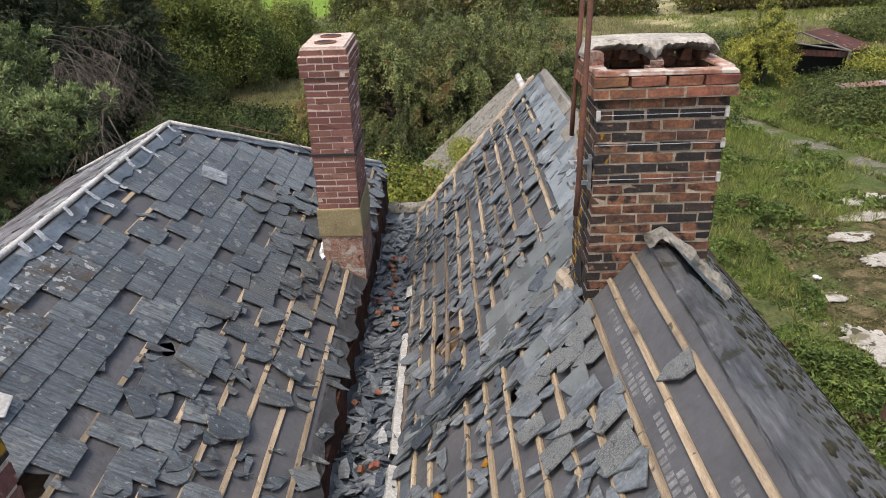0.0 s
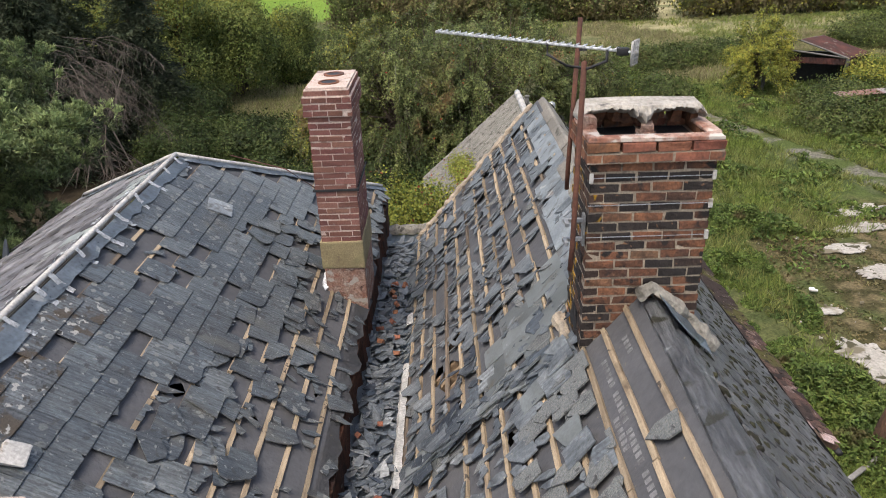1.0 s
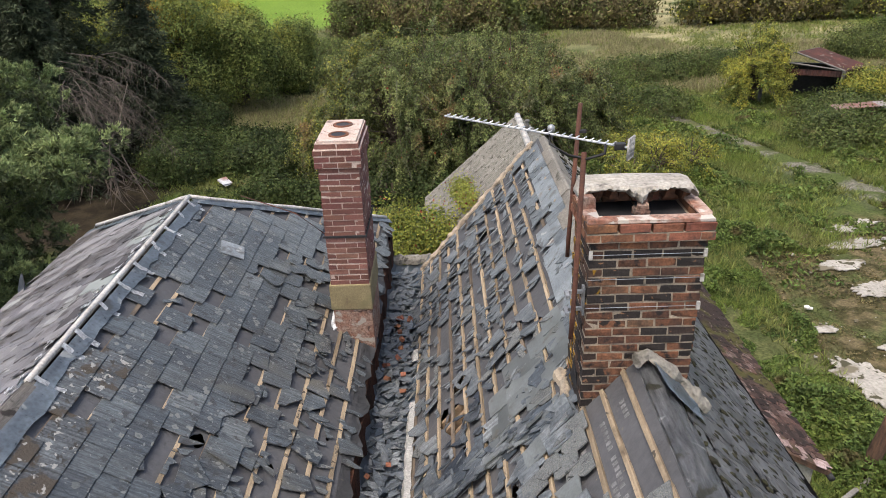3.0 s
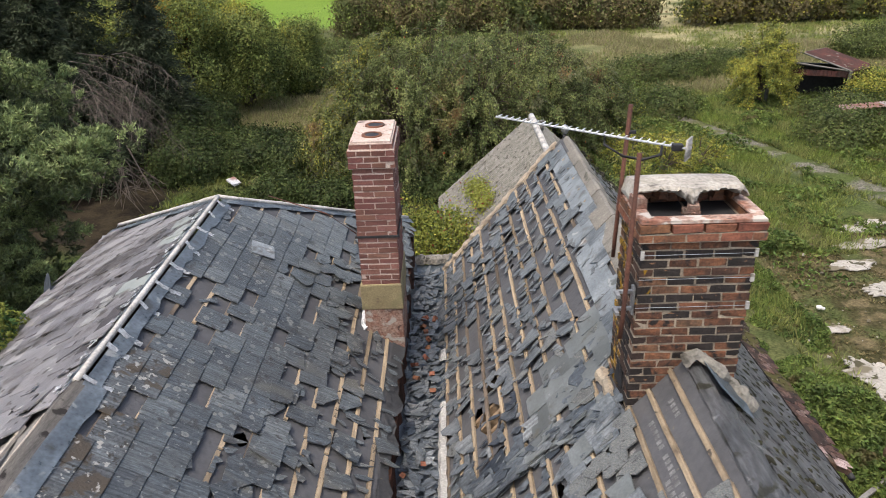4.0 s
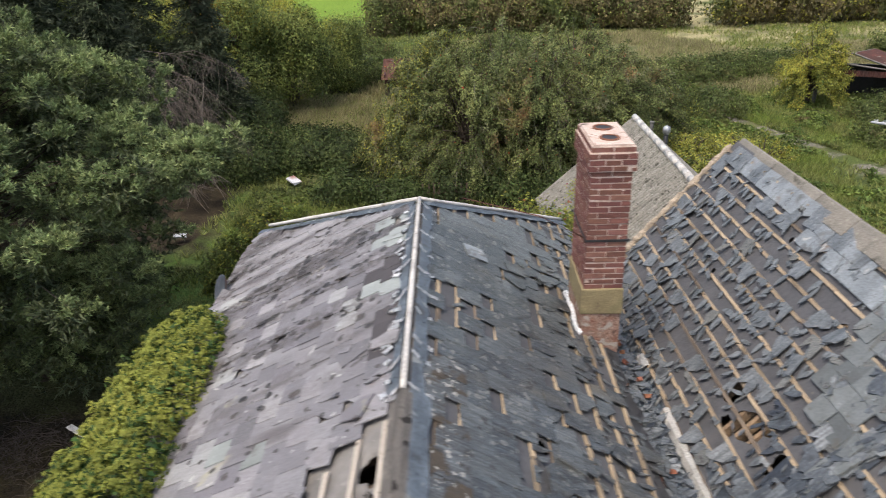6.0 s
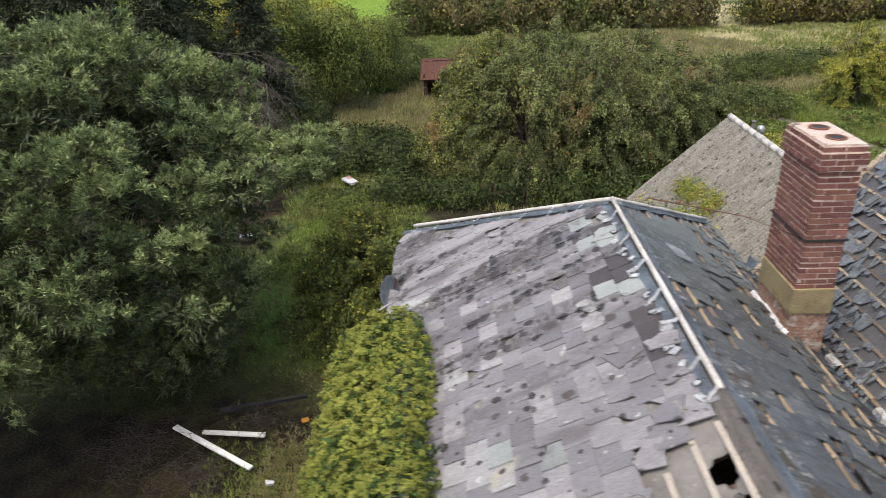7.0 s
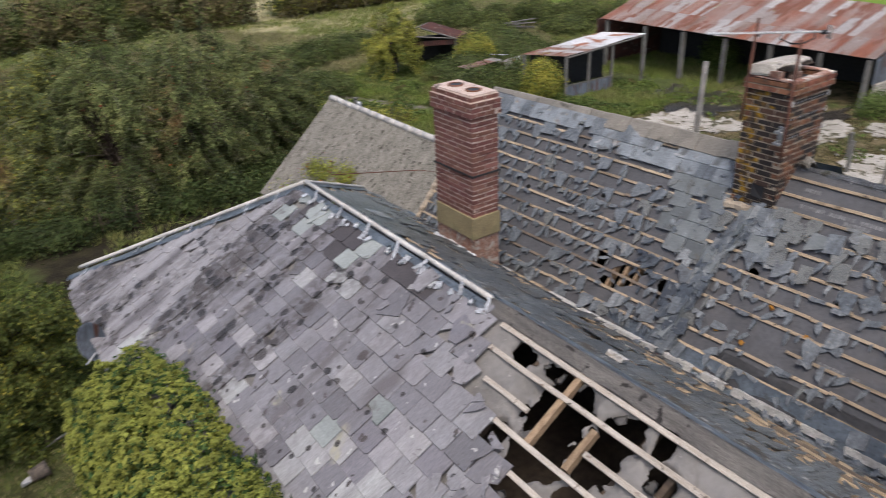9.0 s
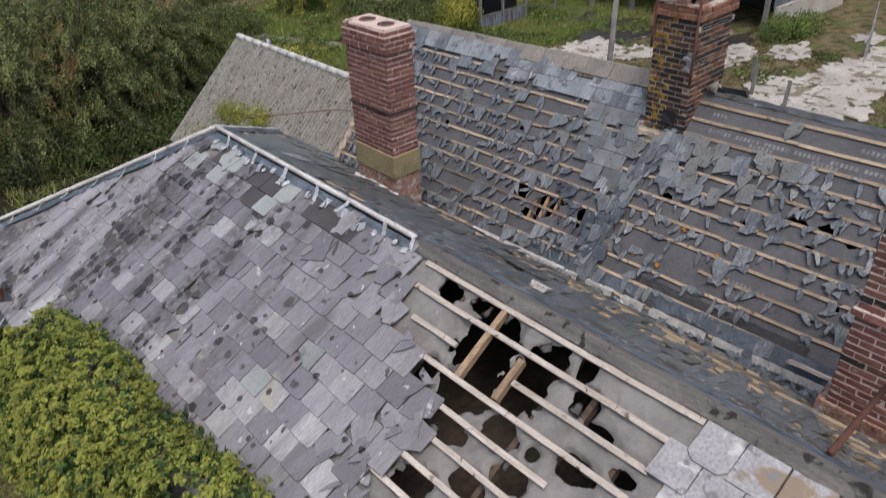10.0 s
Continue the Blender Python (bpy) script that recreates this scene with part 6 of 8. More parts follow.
box_bm(bm, (4.632, 4.74, 9.125), (0.02, 0.07, 0.24), None, 0.001, 0.004)
c2_part("aerial_bracket", bm, "steel", "galvanised aerial bracket")
# broken lower corner of the chimney: a black block for the missing brick's shade
bm = bmesh.new()
box_bm(bm, (4.640, 4.93, 8.30), (0.03, 0.2, 0.17), None, 0.02)
c2_part("missing_brick", bm, "black", "black block for the shaded gap of a missing brick")
fillet("trim_16", [(4.60, 5.32, 8.02), (4.60, 4.66, 8.02), (4.66, 4.63, 8.06)], 0.12, 0.06, "mortar", "crumbled mortar fillet at the chimney foot")
fillet("trim_17", [(5.03, 4.58, 8.66), (5.12, 4.56, 8.735), (5.3, 4.55, 8.60), (5.62, 4.5, 8.25)], 0.13, 0.045, "cement_old", "broken cement saddle where ridge meets chimney")
sheet_strip("trim_18", BE, 4.15, 4.66, -0.02, 0.45, 0.06, "lead", "crumpled lead saddle at the chimney", wob=0.05, lift=0.04)

# third chimney
c3 = chimney("weathered red brick chimney with lichen", 2.10, 2.58, 0.30, 1.42, 6.95, 40,
             lambda c, f, s: "brick_red" if c % 9 else "brick_lichen", lambda c: 0.03 if 16 <= c <= 16 else 0.0, "mortar_pale")
bm = bmesh.new()
box_bm(bm, Vector((2.34, 0.88, 6.9)) - Vector(c3.location), (0.54, 1.24, 0.42), None, 0.02, 0.01)
part("plinth", finish(bm, "plinth", "brick_plinth"), c3, "crumbling orange brick base")
thing("pole", "rusty steel pole leaning from the ridge to the chimney", "pole", data=tube_mesh("pole", [(0.28, 0.90, 8.235), (2.02, 0.99, 7.62)], 0.025, "rust", 10))
thing("gutter_board", "pale bare board beside the gutter", "board", data=box_mesh("gutter_board", (3.14, 1.75, gut_z(1.7) + 0.17), (0.16, 0.75, 0.03), "batten_pale", Euler((0, 0.5, 0.03)).to_matrix(), 0.004))
thing("crumpled_sheet", "crumpled pale lead sheet lying on the slates", "sheet", data=box_mesh("crumpled_sheet", AE.at(3.80, 0.72, 0.085), (0.19, 0.17, 0.05), "roll", AE.turn(0.25), 0.022, 0.012))


# ---- aerial ----
def build_aerial():
    a = thing("tv_aerial", "long grey television aerial on a rusty mast beside the chimney", "aerial", at=(4.46, 4.93, 8.7))
    O = Vector(a.location)

    def ap(name, bm, mat, label=""):
        bmesh.ops.translate(bm, verts=bm.verts, vec=-O)
        part(name, finish(bm, name, mat, True), a, label)
    bm = bmesh.new()
    tube(bm, [(4.53, 4.63, 8.85), (4.54, 4.635, 9.05), (4.56, 4.66, 10.34)], 0.019, 8)
    ap("mast", bm, "rust", "rusty steel mast")
    bm = bmesh.new()
    L0, L1 = Vector((3.61, 5.29, 10.46)), Vector((4.83, 4.48, 10.42))
    tube(bm, [L0, L1], 0.009, 6)
    ap("boom", bm, "lead_new")
    d = (L1 - L0).normalized()
    side = d.cross(Vector((0, 0, 1))).normalized()
    for i in range(26):
        p = L0.lerp(L1, 0.02 + 0.036 * i)
        bm = bmesh.new()
        tube(bm, [p - side * 0.035 + Vector((0, 0, 0.012)), p + side * 0.035 + Vector((0, 0, 0.012))], 0.0055, 5)
        ap("director", bm, "lead_new")
    bm = bmesh.new()
    box_bm(bm, L0.lerp(L1, 0.95) + Vector((0, 0, 0.0)), (0.07, 0.05, 0.045), None, 0.002, 0.006)
    ap("dipole_box", bm, "black", "black dipole box")
    # grid panel behind the dipole
    bm = bmesh.new()
    up = Vector((0, 0, 1))
    for q in range(5):
        p = L1 + up * (-0.07 + 0.035 * q)
        tube(bm, [p - side * 0.055, p + side * 0.055], 0.0065 if q in (0, 4) else 0.0055, 5)
    for q in (-0.055, -0.02, 0.02, 0.055):
        tube(bm, [L1 + side * q - up * 0.073, L1 + side * q + up * 0.073], 0.0065, 5)
    box_bm(bm, L1, (0.03, 0.03, 0.03))
    ap("reflector", bm, "roll", "pale grid reflector")
    bm = bmesh.new()
    q0, q1 = L0.lerp(L1, 0.60), L0.lerp(L1, 0.88)
    tube(bm, [q0, q0 + Vector((0, 0, -0.07)), q0.lerp(q1, 0.35) + Vector((0, 0, -0.13)), q0.lerp(q1, 0.7) + Vector((0, 0, -0.13)), q1 + Vector((0, 0, -0.07)), q1], 0.011, 6)
    ap("cradle", bm, "black", "dark curved boom cradle")
    b = thing("rusty_mast", "second rusty steel pole strapped beside the chimney", "mast", at=(4.5, 5.3, 9.2))
    part("pole", tube_mesh("pole", [Vector((4.60, 5.31, 9.22)) - Vector(b.location), Vector((4.60, 5.30, 9.4)) - Vector(b.location), Vector((4.64, 5.3, 10.52)) - Vector(b.location)], 0.018, "rust", 8), b)
    bm = bmesh.new()
    box_bm(bm, Vector((4.66, 5.3, 10.3)) - Vector(b.location), (0.07, 0.03, 0.02), None, 0.002)
    part("clamp", finish(bm, "clamp", "black"), b)


build_aerial()


# ---- the low tiled building behind ----
def build_low_roof():
    def tiles(S, name, y0, y1, L):
        vs, fs = [], []
        pitch, gauge = 0.125, 0.27
        prof = [(0.0, 0.0), (0.022, 0.038), (0.048, 0.05), (0.075, 0.038), (0.098, 0.002), (0.122, 0.0)]
        y = y0
        while y < y1:
            v = 0.05
            while v < L:
                base = len(vs)
                j = rnd.gauss(0, 0.0015)
                for q, n0 in ((0.0, 0.0), (gauge + 0.02, 0.010)):
                    for dy, n in prof:
                        vs.append(S.at(y + dy + j, v + q, n + n0 + 0.01))
                for i in range(5):
                    fs.append((base + i, base + i + 1, base + 7 + i, base + 6 + i))
                e = len(vs)
                for dy, n in prof:
                    vs.append(S.at(y + dy + j, v + gauge + 0.02, n + 0.004))
                for i in range(5):
                    fs.append((base + 6 + i, base + 7 + i, e + i + 1, e + i))
                v += gauge
            y += pitch
        deck = thing(name, "grey-brown interlocking tile roof of the low rear building", "roof", kind="structure",
                     data=holed(name, S, [(y0, 0), (y1, 0), (y1, L), (y0, L)], [], "tile_c", 0.05))
        t = part("tiles", mesh("tiles", vs, fs, "tile_c"), deck, "rows of small weathered roof tiles")
        t["kind"] = "stuff"
    tiles(CW, "roof_6", 11.3, 19.45, 3.36)
    tiles(CE, "roof_7", 11.3, 19.45, 3.2)
    r = thing("ridge", "rounded pale ridge capping of the low building", "ridge", kind="structure")
    y = 11.3
    while y < 19.4:
        part("ridge_tile", tube_mesh("ridge_tile", [(5.62, y, 6.60 + rnd.gauss(0, .004)), (5.62, y + 0.45, 6.60)], 0.085, "roll", 10), r)
        y += 0.455
    bm = bmesh.new()
    tube(bm, [(5.75, 18.2, 6.55), (5.75, 18.2, 6.78)], 0.05, 10)
    tube(bm, [(5.75, 18.2, 6.78), (5.75, 18.2, 6.82)], 0.065, 10)
    thing("vent_pipe", "small grey vent pipe on the low roof", "vent", data=finish(bm, "vent_pipe", "grey_board", True))


build_low_roof()


def build_dish():
    d = thing("satellite_dish", "grey satellite dish on the wall below the eave", "dish", at=(-3.2, 9.9, 6.55))
    bm = bmesh.new()
    rings = []
    for i in range(6):
        r = 0.28 * i / 5
        rings.append([bm.verts.new((math.cos(t) * r, math.sin(t) * r, 0.35 * r * r * 2)) for t in [q * 2 * math.pi / 20 for q in range(20)]] if i else [bm.verts.new((0, 0, 0))])
    for q in range(20):
        bm.faces.new((rings[0][0], rings[1][q], rings[1][(q + 1) % 20]))
    for a, b in zip(rings[1:], rings[2:]):
        for q in range(20):
            bm.faces.new((a[q], b[q], b[(q + 1) % 20], a[(q + 1) % 20]))
    bmesh.ops.solidify(bm, geom=bm.faces[:], thickness=0.008)
    bmesh.ops.transform(bm, matrix=pose(0, 0, 0.05, 70, 0, -55), verts=bm.verts)
    part("reflector", finish(bm, "reflector", "tarp_blue", True), d)
    part("arm", tube_mesh("arm", [(0.3, 0, -0.2), (0.02, 0, -0.1), (-0.2, -0.3, -0.1)], 0.014, "steel"), d)


build_dish()


# ---- plants ----
def leaves(name, centres, normals, size, mat, aspect=1.6, spread=0.7, cup=0.0):
    """Many small leaf blades as one mesh: each a pointed blade round its centre, turned at random about the given normal."""
    N = len(centres)
    c = np.asarray(centres, float)
    nn = np.asarray(normals, float) + nrg.normal(0, spread, (N, 3))
    nn /= np.linalg.norm(nn, axis=1, keepdims=True) + 1e-9
    t = nrg.normal(0, 1, (N, 3))
    t -= (t * nn).sum(1, keepdims=True) * nn
    t /= np.linalg.norm(t, axis=1, keepdims=True) + 1e-9
    b = np.cross(nn, t)
    s = (np.asarray(size) * nrg.uniform(0.6, 1.3, N))[:, None]
    v = np.empty((N, 3, 3))
    v[:, 0] = c - t * s * aspect * 0.55 - b * s * 0.25
    v[:, 1] = c + b * s * 0.85 + nn * s * 0.1
    v[:, 2] = c + t * s * aspect * 0.6 - b * s * 0.2 - nn * s * cup
    me = bpy.data.meshes.new(name)
    me.vertices.add(3 * N)
    me.vertices.foreach_set("co", v.reshape(-1))
    me.loops.add(3 * N)
    me.loops.foreach_set("vertex_index", np.arange(3 * N, dtype=np.int32))
    me.polygons.add(N)
    me.polygons.foreach_set("loop_start", np.arange(0, 3 * N, 3, dtype=np.int32))
    me.update(calc_edges=True)
    me.materials.append(M[mat])
    return me


def shell(blobs, n, clump=0.22, per=14, lump=0.35, inner=0.72, low=-0.5):
    """Leaf places in clumps over the outside of overlapping ellipsoids, with lumps and gaps."""
    C = np.array([b[0] for b in blobs], float)
    R = np.array([b[1] for b in blobs], float)
    area = (R[:, 0] * R[:, 1] + R[:, 0] * R[:, 2] + R[:, 1] * R[:, 2])
    k = nrg.choice(len(blobs), size=int(n / per * 1.8), p=area / area.sum())
    d = nrg.normal(0, 1, (len(k), 3))
    d /= np.linalg.norm(d, axis=1, keepdims=True)
    d = d[d[:, 2] > low] if low > -1 else d
    k = k[:len(d)]
    f = np.array([noise.noise(Vector(x * 2.3) + Vector((i * 3.1, 0, 0))) for x, i in zip(d, k)])
    r = nrg.uniform(inner, 1.0, len(d)) + lump * f
    p = C[k] + d * R[k] * r[:, None]
    keep = np.ones(len(p), bool)
    for c, rr in zip(C, R):
        keep &= (((p - c) / (rr * 0.62)) ** 2).sum(1) > 1
    keep &= p[:, 2] > 0.1
    p, d = p[keep], d[keep]
    m = max(1, int(n / max(1, len(p))))
    q = np.repeat(p, m, 0) + nrg.normal(0, clump, (len(p) * m, 3))
    dd = np.repeat(d, m, 0)
    return q, dd


def limbs(base, h, r, tips, mat="bark", parent=None):
    """A tapered trunk with limbs that reach to the tips."""
    bm = bmesh.new()
    base = Vector(base)
    top = base + Vector((rnd.uniform(-.2, .2), rnd.uniform(-.2, .2), h))
    tube(bm, [base, base.lerp(top, 0.35) + Vector((rnd.uniform(-.1, .1), 0, 0)), base.lerp(top, 0.7), top], [r, r * 0.8, r * 0.6, r * 0.3], 8)
    for t in tips:
        t = Vector(t)
        s = base.lerp(top, rnd.uniform(0.45, 0.9))
        mid = s.lerp(t, 0.5) + Vector((rnd.uniform(-.3, .3), rnd.uniform(-.3, .3), rnd.uniform(0, .4)))
        tube(bm, [s, mid, t], [r * 0.4, r * 0.22, r * 0.06], 6)
    return part("trunk", finish(bm, "trunk", mat, True), parent)


def bush(name, label, cat, blobs, n, size, mat, group="", extra=(), clump=0.22, aspect=1.6, lump=0.35, trunk=True, per=14, low=-0.5, spread=0.42):
    th = thing(name, label, cat, at=(blobs[0][0][0], blobs[0][0][1], 0.1), group=group)
    o = np.array(th.location)
    n, size = int(n * 2.1), size * 0.64
    p, d = shell(blobs, n, clump, per, lump, low=low)
    part("crown", leaves("crown", p - o, d, size, mat, aspect, spread), th)
    for m2, n2, s2 in extra:
        n2, s2 = (n2, s2) if m2 == "apple" else (int(n2 * 2.1), s2 * 0.64)
        p, d = shell(blobs, n2, clump * 1.2, max(2, per // 2), lump, low=low)
        ob = part("crown" if m2 != "apple" else "fruit", leaves("crown", p - o, d, s2, m2, 1.3 if m2 != "apple" else 1.0, 0.7), th, "red apples" if m2 == "apple" else "")
        if m2 == "apple":
            ob["kind"] = "stuff"
    if trunk:
        b = blobs[0]
        limbs((0, 0, 0), b[0][2], min(0.16, 0.07 * b[0][2]), [tuple(np.array(q[0]) - o + np.array((rnd.uniform(-.5, .5) * q[1][0], rnd.uniform(-.5, .5) * q[1][1], 0.55 * q[1][2]))) for q in blobs for _ in range(3)], parent=th)
    return th


def spray_tree(name, label, cat, at, h, r, n, size, mat, group="", extra=(), droop=0.6, squash=1.0, low=0.12, twigs=0.0, limbs_n=44):
    """A tree of limbs that arch outwards, each with hanging sprays of leaves round its outer part, so that gaps stay between them."""
    th = thing(name, label, cat, at=(at[0], at[1], 0.1), group=group)
    bm = bmesh.new()
    tw = bmesh.new()
    tube(bm, [(0, 0, 0), (rnd.uniform(-.1, .1), rnd.uniform(-.1, .1), h * .25), (rnd.uniform(-.2, .2), rnd.uniform(-.2, .2), h * .6)], [0.035 * h * .6 + .05, 0.03 * h * .6 + .03, 0.04], 8)
    P, D = [], []
    for i in range(limbs_n):
        a = rnd.uniform(0, 6.283)
        e = math.asin(min(1.0, low + (1 - low) * rnd.random() ** 1.15))
        q = 1 + 0.22 * noise.noise(Vector((math.cos(a) * 1.7 + at[0], math.sin(a) * 1.7 + at[1], e * 2)))
        tip = Vector((math.cos(a) * math.cos(e) * r * q, math.sin(a) * math.cos(e) * r * q * squash, max(0.25, h * (0.14 + 0.84 * math.sin(e)) * (0.9 + 0.1 * q))))
        s0 = Vector((0, 0, h * rnd.uniform(.15, .4)))
        mid = s0.lerp(tip, 0.55) + Vector((0, 0, 0.10 * h))
        tube(bm, [s0, mid, tip], [0.05, 0.03, 0.008], 4, False)
        for k in range(12):
            t = rnd.uniform(0.3, 1.1)
            b0 = s0.lerp(mid, t * 2) if t < 0.5 else mid.lerp(tip, (t - .5) * 2)
            out = Vector((tip.x + rnd.gauss(0, r * .35), tip.y + rnd.gauss(0, r * .35), rnd.gauss(0.25, 0.3) * r)).normalized()
            L = rnd.uniform(0.35, 0.95) * (0.22 * r + 0.35)
            m = int(n / (limbs_n * 12) * rnd.uniform(0.6, 1.4)) + 3
            s = nrg.uniform(0.05, 1.0, m)
            pts = np.array(b0)[None] + np.array(out)[None] * (s * L)[:, None]
            pts[:, 2] -= droop * L * s ** 2
            pts += nrg.normal(0, 0.085, (m, 3)) * (1.2 - 0.5 * s)[:, None]
            P.append(pts)
            hz = np.clip(pts[:, 2] / h, 0.0, 1.0)
            D.append(np.stack([np.full(m, out.x), np.full(m, out.y), 0.05 + 1.1 * hz ** 2], 1))
            if rnd.random() < twigs:
                e1 = b0 + out * L * 1.12
                e1.z -= droop * L * 1.1
                tube(tw, [b0, b0 + out * L * .55 - Vector((0, 0, droop * L * .25)), e1], [0.012, 0.010, 0.005], 3, False)
    P, D = np.concatenate(P), np.concatenate(D)
    k = P[:, 2] > 0.05
    P, D = P[k], D[k]
    w = nrg.random(len(P))
    lo = 0.0
    for m2, share, s2 in extra:
        z = (w >= lo) & (w < lo + share)
        lo += share
        ob = part("fruit" if m2 == "apple" else "crown", leaves("crown", P[z], D[z], s2, m2, 1.0 if m2 == "apple" else 1.5, 0.6), th, "red apples" if m2 == "apple" else "")
        if m2 == "apple":
            ob["kind"] = "stuff"
    part("crown", leaves("crown", P[w >= lo], D[w >= lo], size, mat, 1.7, 0.5), th)
    part("trunk", finish(bm, "trunk", "bark", True), th)
    if twigs:
        part("twig_spray", finish(tw, "twig_spray", "twig_pale"), th, "pale bare twigs")["kind"] = "stuff"
    else:
        tw.free()
    return th


# evergreen climber, yellow with new shoots, over the west eave
def build_climber():
    blobs = []
    for i in range(13):
        y = 4.35 + 0.315 * i
        t = i / 12
        z = 6.98 - 0.16 * t
        blobs.append(((-2.76 - 0.20 * t + rnd.gauss(0, .05), y, z + rnd.gauss(0, .05)), (0.43 - 0.08 * t, 0.40, 0.48 - 0.05 * t)))
        blobs.append(((-3.2 - 0.10 * t, y + 0.1, z - 0.5), (0.62, 0.45, 0.75)))
    blobs += [((-3.1, 6.0, 3.4), (0.55, 2.4, 3.2))]
    th = thing("climbing_shrub", "dense yellow-green evergreen climber over the eave", "shrub", at=(-3.1, 6.4, 0.1))
    o = np.array(th.location)
    # shoots: small rosettes of blades round each tip, with dark leaves below for the shaded gaps
    p, d = shell(blobs, 24000, 0.02, 3, 0.26, 0.9, -1)
    k = 13
    c = np.repeat(p - o, k, 0)
    ax = np.repeat(d / np.linalg.norm(d, axis=1, keepdims=True) + np.array((0, 0, 0.5)), k, 0)
    q = nrg.normal(0, 1, c.shape)
    q = q / np.linalg.norm(q, axis=1, keepdims=True) + 0.55 * ax
    q /= np.linalg.norm(q, axis=1, keepdims=True)
    grow = np.repeat(nrg.uniform(0.6, 1.25, len(p)), k)[:, None]
    part("crown", leaves("crown", c + q * 0.036 * grow, q + 0.4 * ax, 0.021, "leaf_ivy", 1.5, 0.35), th, "yellow-green shoots")
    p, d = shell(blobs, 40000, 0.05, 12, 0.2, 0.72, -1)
    part("crown", leaves("crown", p - o, d, 0.036, "leaf_ivy_dark", 1.8, 0.8), th, "inner leaves, dark green with the gaps' shade in it")
    limbs((0, 0, 0), 4.0, 0.12, [(0.1, -1.5, 6.2), (0.1, 0, 6.2), (0, 1.5, 6)], parent=th)


build_climber()


def tufts(name, centres, dirs, length, mat, blades=7, open_=0.55, width=0.12):
    """Needle tufts: each a small brush of narrow blades round a shoot."""
    N = len(centres)
    c = np.repeat(np.asarray(centres, float), blades, 0)
    d = np.repeat(np.asarray(dirs, float), blades, 0)
    d = d / (np.linalg.norm(d, axis=1, keepdims=True) + 1e-9) + nrg.normal(0, open_, (N * blades, 3))
    d /= np.linalg.norm(d, axis=1, keepdims=True)
    L = (np.repeat(nrg.uniform(0.7, 1.25, N), blades) * length)[:, None]
    s = np.cross(d, nrg.normal(0, 1, d.shape))
    s /= np.linalg.norm(s, axis=1, keepdims=True) + 1e-9
    v = np.empty((N * blades, 3, 3))
    v[:, 0] = c - s * L * width
    v[:, 1] = c + s * L * width
    v[:, 2] = c + d * L
    K = N * blades
    me = bpy.data.meshes.new(name)
    me.vertices.add(3 * K)
    me.vertices.foreach_set("co", v.reshape(-1))
    me.loops.add(3 * K)
    me.loops.foreach_set("vertex_index", np.arange(3 * K, dtype=np.int32))
    me.polygons.add(K)
    me.polygons.foreach_set("loop_start", np.arange(0, 3 * K, 3, dtype=np.int32))
    me.update(calc_edges=True)
    me.materials.append(M[mat])
    return me


def build_pine():
    base = Vector((-11.4, 16.9, 0.1))
    th = thing("pine_tree", "broad blue-green pine tree with tufted branches", "tree", at=base)
    blobs = []
    for i in range(430):
        a = rnd.uniform(0, 6.28)
        z = 0.9 + 8.7 * rnd.random() ** 0.8
        r = 6.2 * math.sqrt(max(0.03, 1 - ((z - 5.2) / 4.9) ** 2)) * (rnd.uniform(0.5, 1.0) if z < 6.5 else math.sqrt(rnd.uniform(0.0, 1.0)))
        if z < 4.4:
            r *= 0.66
        if z < 6.5 and math.cos(a) * r * 1.05 > 3.9 or z < 4.0 and rnd.random() < 0.12:
            continue
        if z > 9.7 - 0.62 * max(0.0, math.cos(a) * r * 1.05 - 0.8):
            continue
        s = rnd.uniform(0.5, 1.05)
        blobs.append(((math.cos(a) * r * 1.05, math.sin(a) * r * 0.88, z), (s, s * rnd.uniform(.8, 1.1), s * rnd.uniform(0.38, 0.55))))
    # unseen low pads, added only to shade the garden ground
    for i in range(110):
        s = rnd.uniform(0.45, 0.85)
        blobs.append(((rnd.uniform(-6.5, 0.2), rnd.uniform(-7.5, -3.0), rnd.uniform(2.6, 6.0)), (s, s, s * 0.5)))
    # a long limb that reaches out over the lawn
    for i in range(46):
        t = rnd.random() ** 0.7
        s = rnd.uniform(0.3, 0.62)
        blobs.append(((2.8 + 3.1 * t + rnd.gauss(0, .2), 0.3 + rnd.gauss(0, .75), 6.5 + 0.1 * t + rnd.gauss(0, .35) * (1.2 - t)), (s, s, s * 0.5)))
    p, d = shell([((x + base.x, y + base.y, z), r) for (x, y, z), r in blobs], 108000, 0.065, 16, 0.55, 0.75, 0.0)
    d = d * 1.0 + np.array((0, 0, 0.75))
    part("crown", tufts("crown", p - np.array(base), d, 0.125, "needle_pine", 5, 0.65, 0.15), th)
    # inner needles in a darker green that carries the crown's shade
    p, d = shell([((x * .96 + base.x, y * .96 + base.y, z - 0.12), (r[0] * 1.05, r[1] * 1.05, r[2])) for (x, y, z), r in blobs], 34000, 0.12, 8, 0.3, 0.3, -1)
    part("crown", tufts("crown", p - np.array(base), d, 0.2, "needle_shaded", 4, 0.8, 0.12), th, "inner needles, shade put into their dark colour")
    bm = bmesh.new()
    tube(bm, [(0, 0, -0.1), (0.1, 0, 3), (-0.1, 0.2, 6), (0.1, 0, 9.3)], [0.3, 0.24, 0.16, 0.04], 10)
    for (x, y, z), r in blobs[::4]:
        s = Vector((0, 0, max(1.0, z - rnd.uniform(0.6, 1.6))))
        e = Vector((x, y, z))
        tube(bm, [s, s.lerp(e, 0.5) + Vector((0, 0, 0.2)), e], [0.035, 0.02, 0.006], 4)
    part("trunk", finish(bm, "trunk", "bark", True), th)


build_pine()


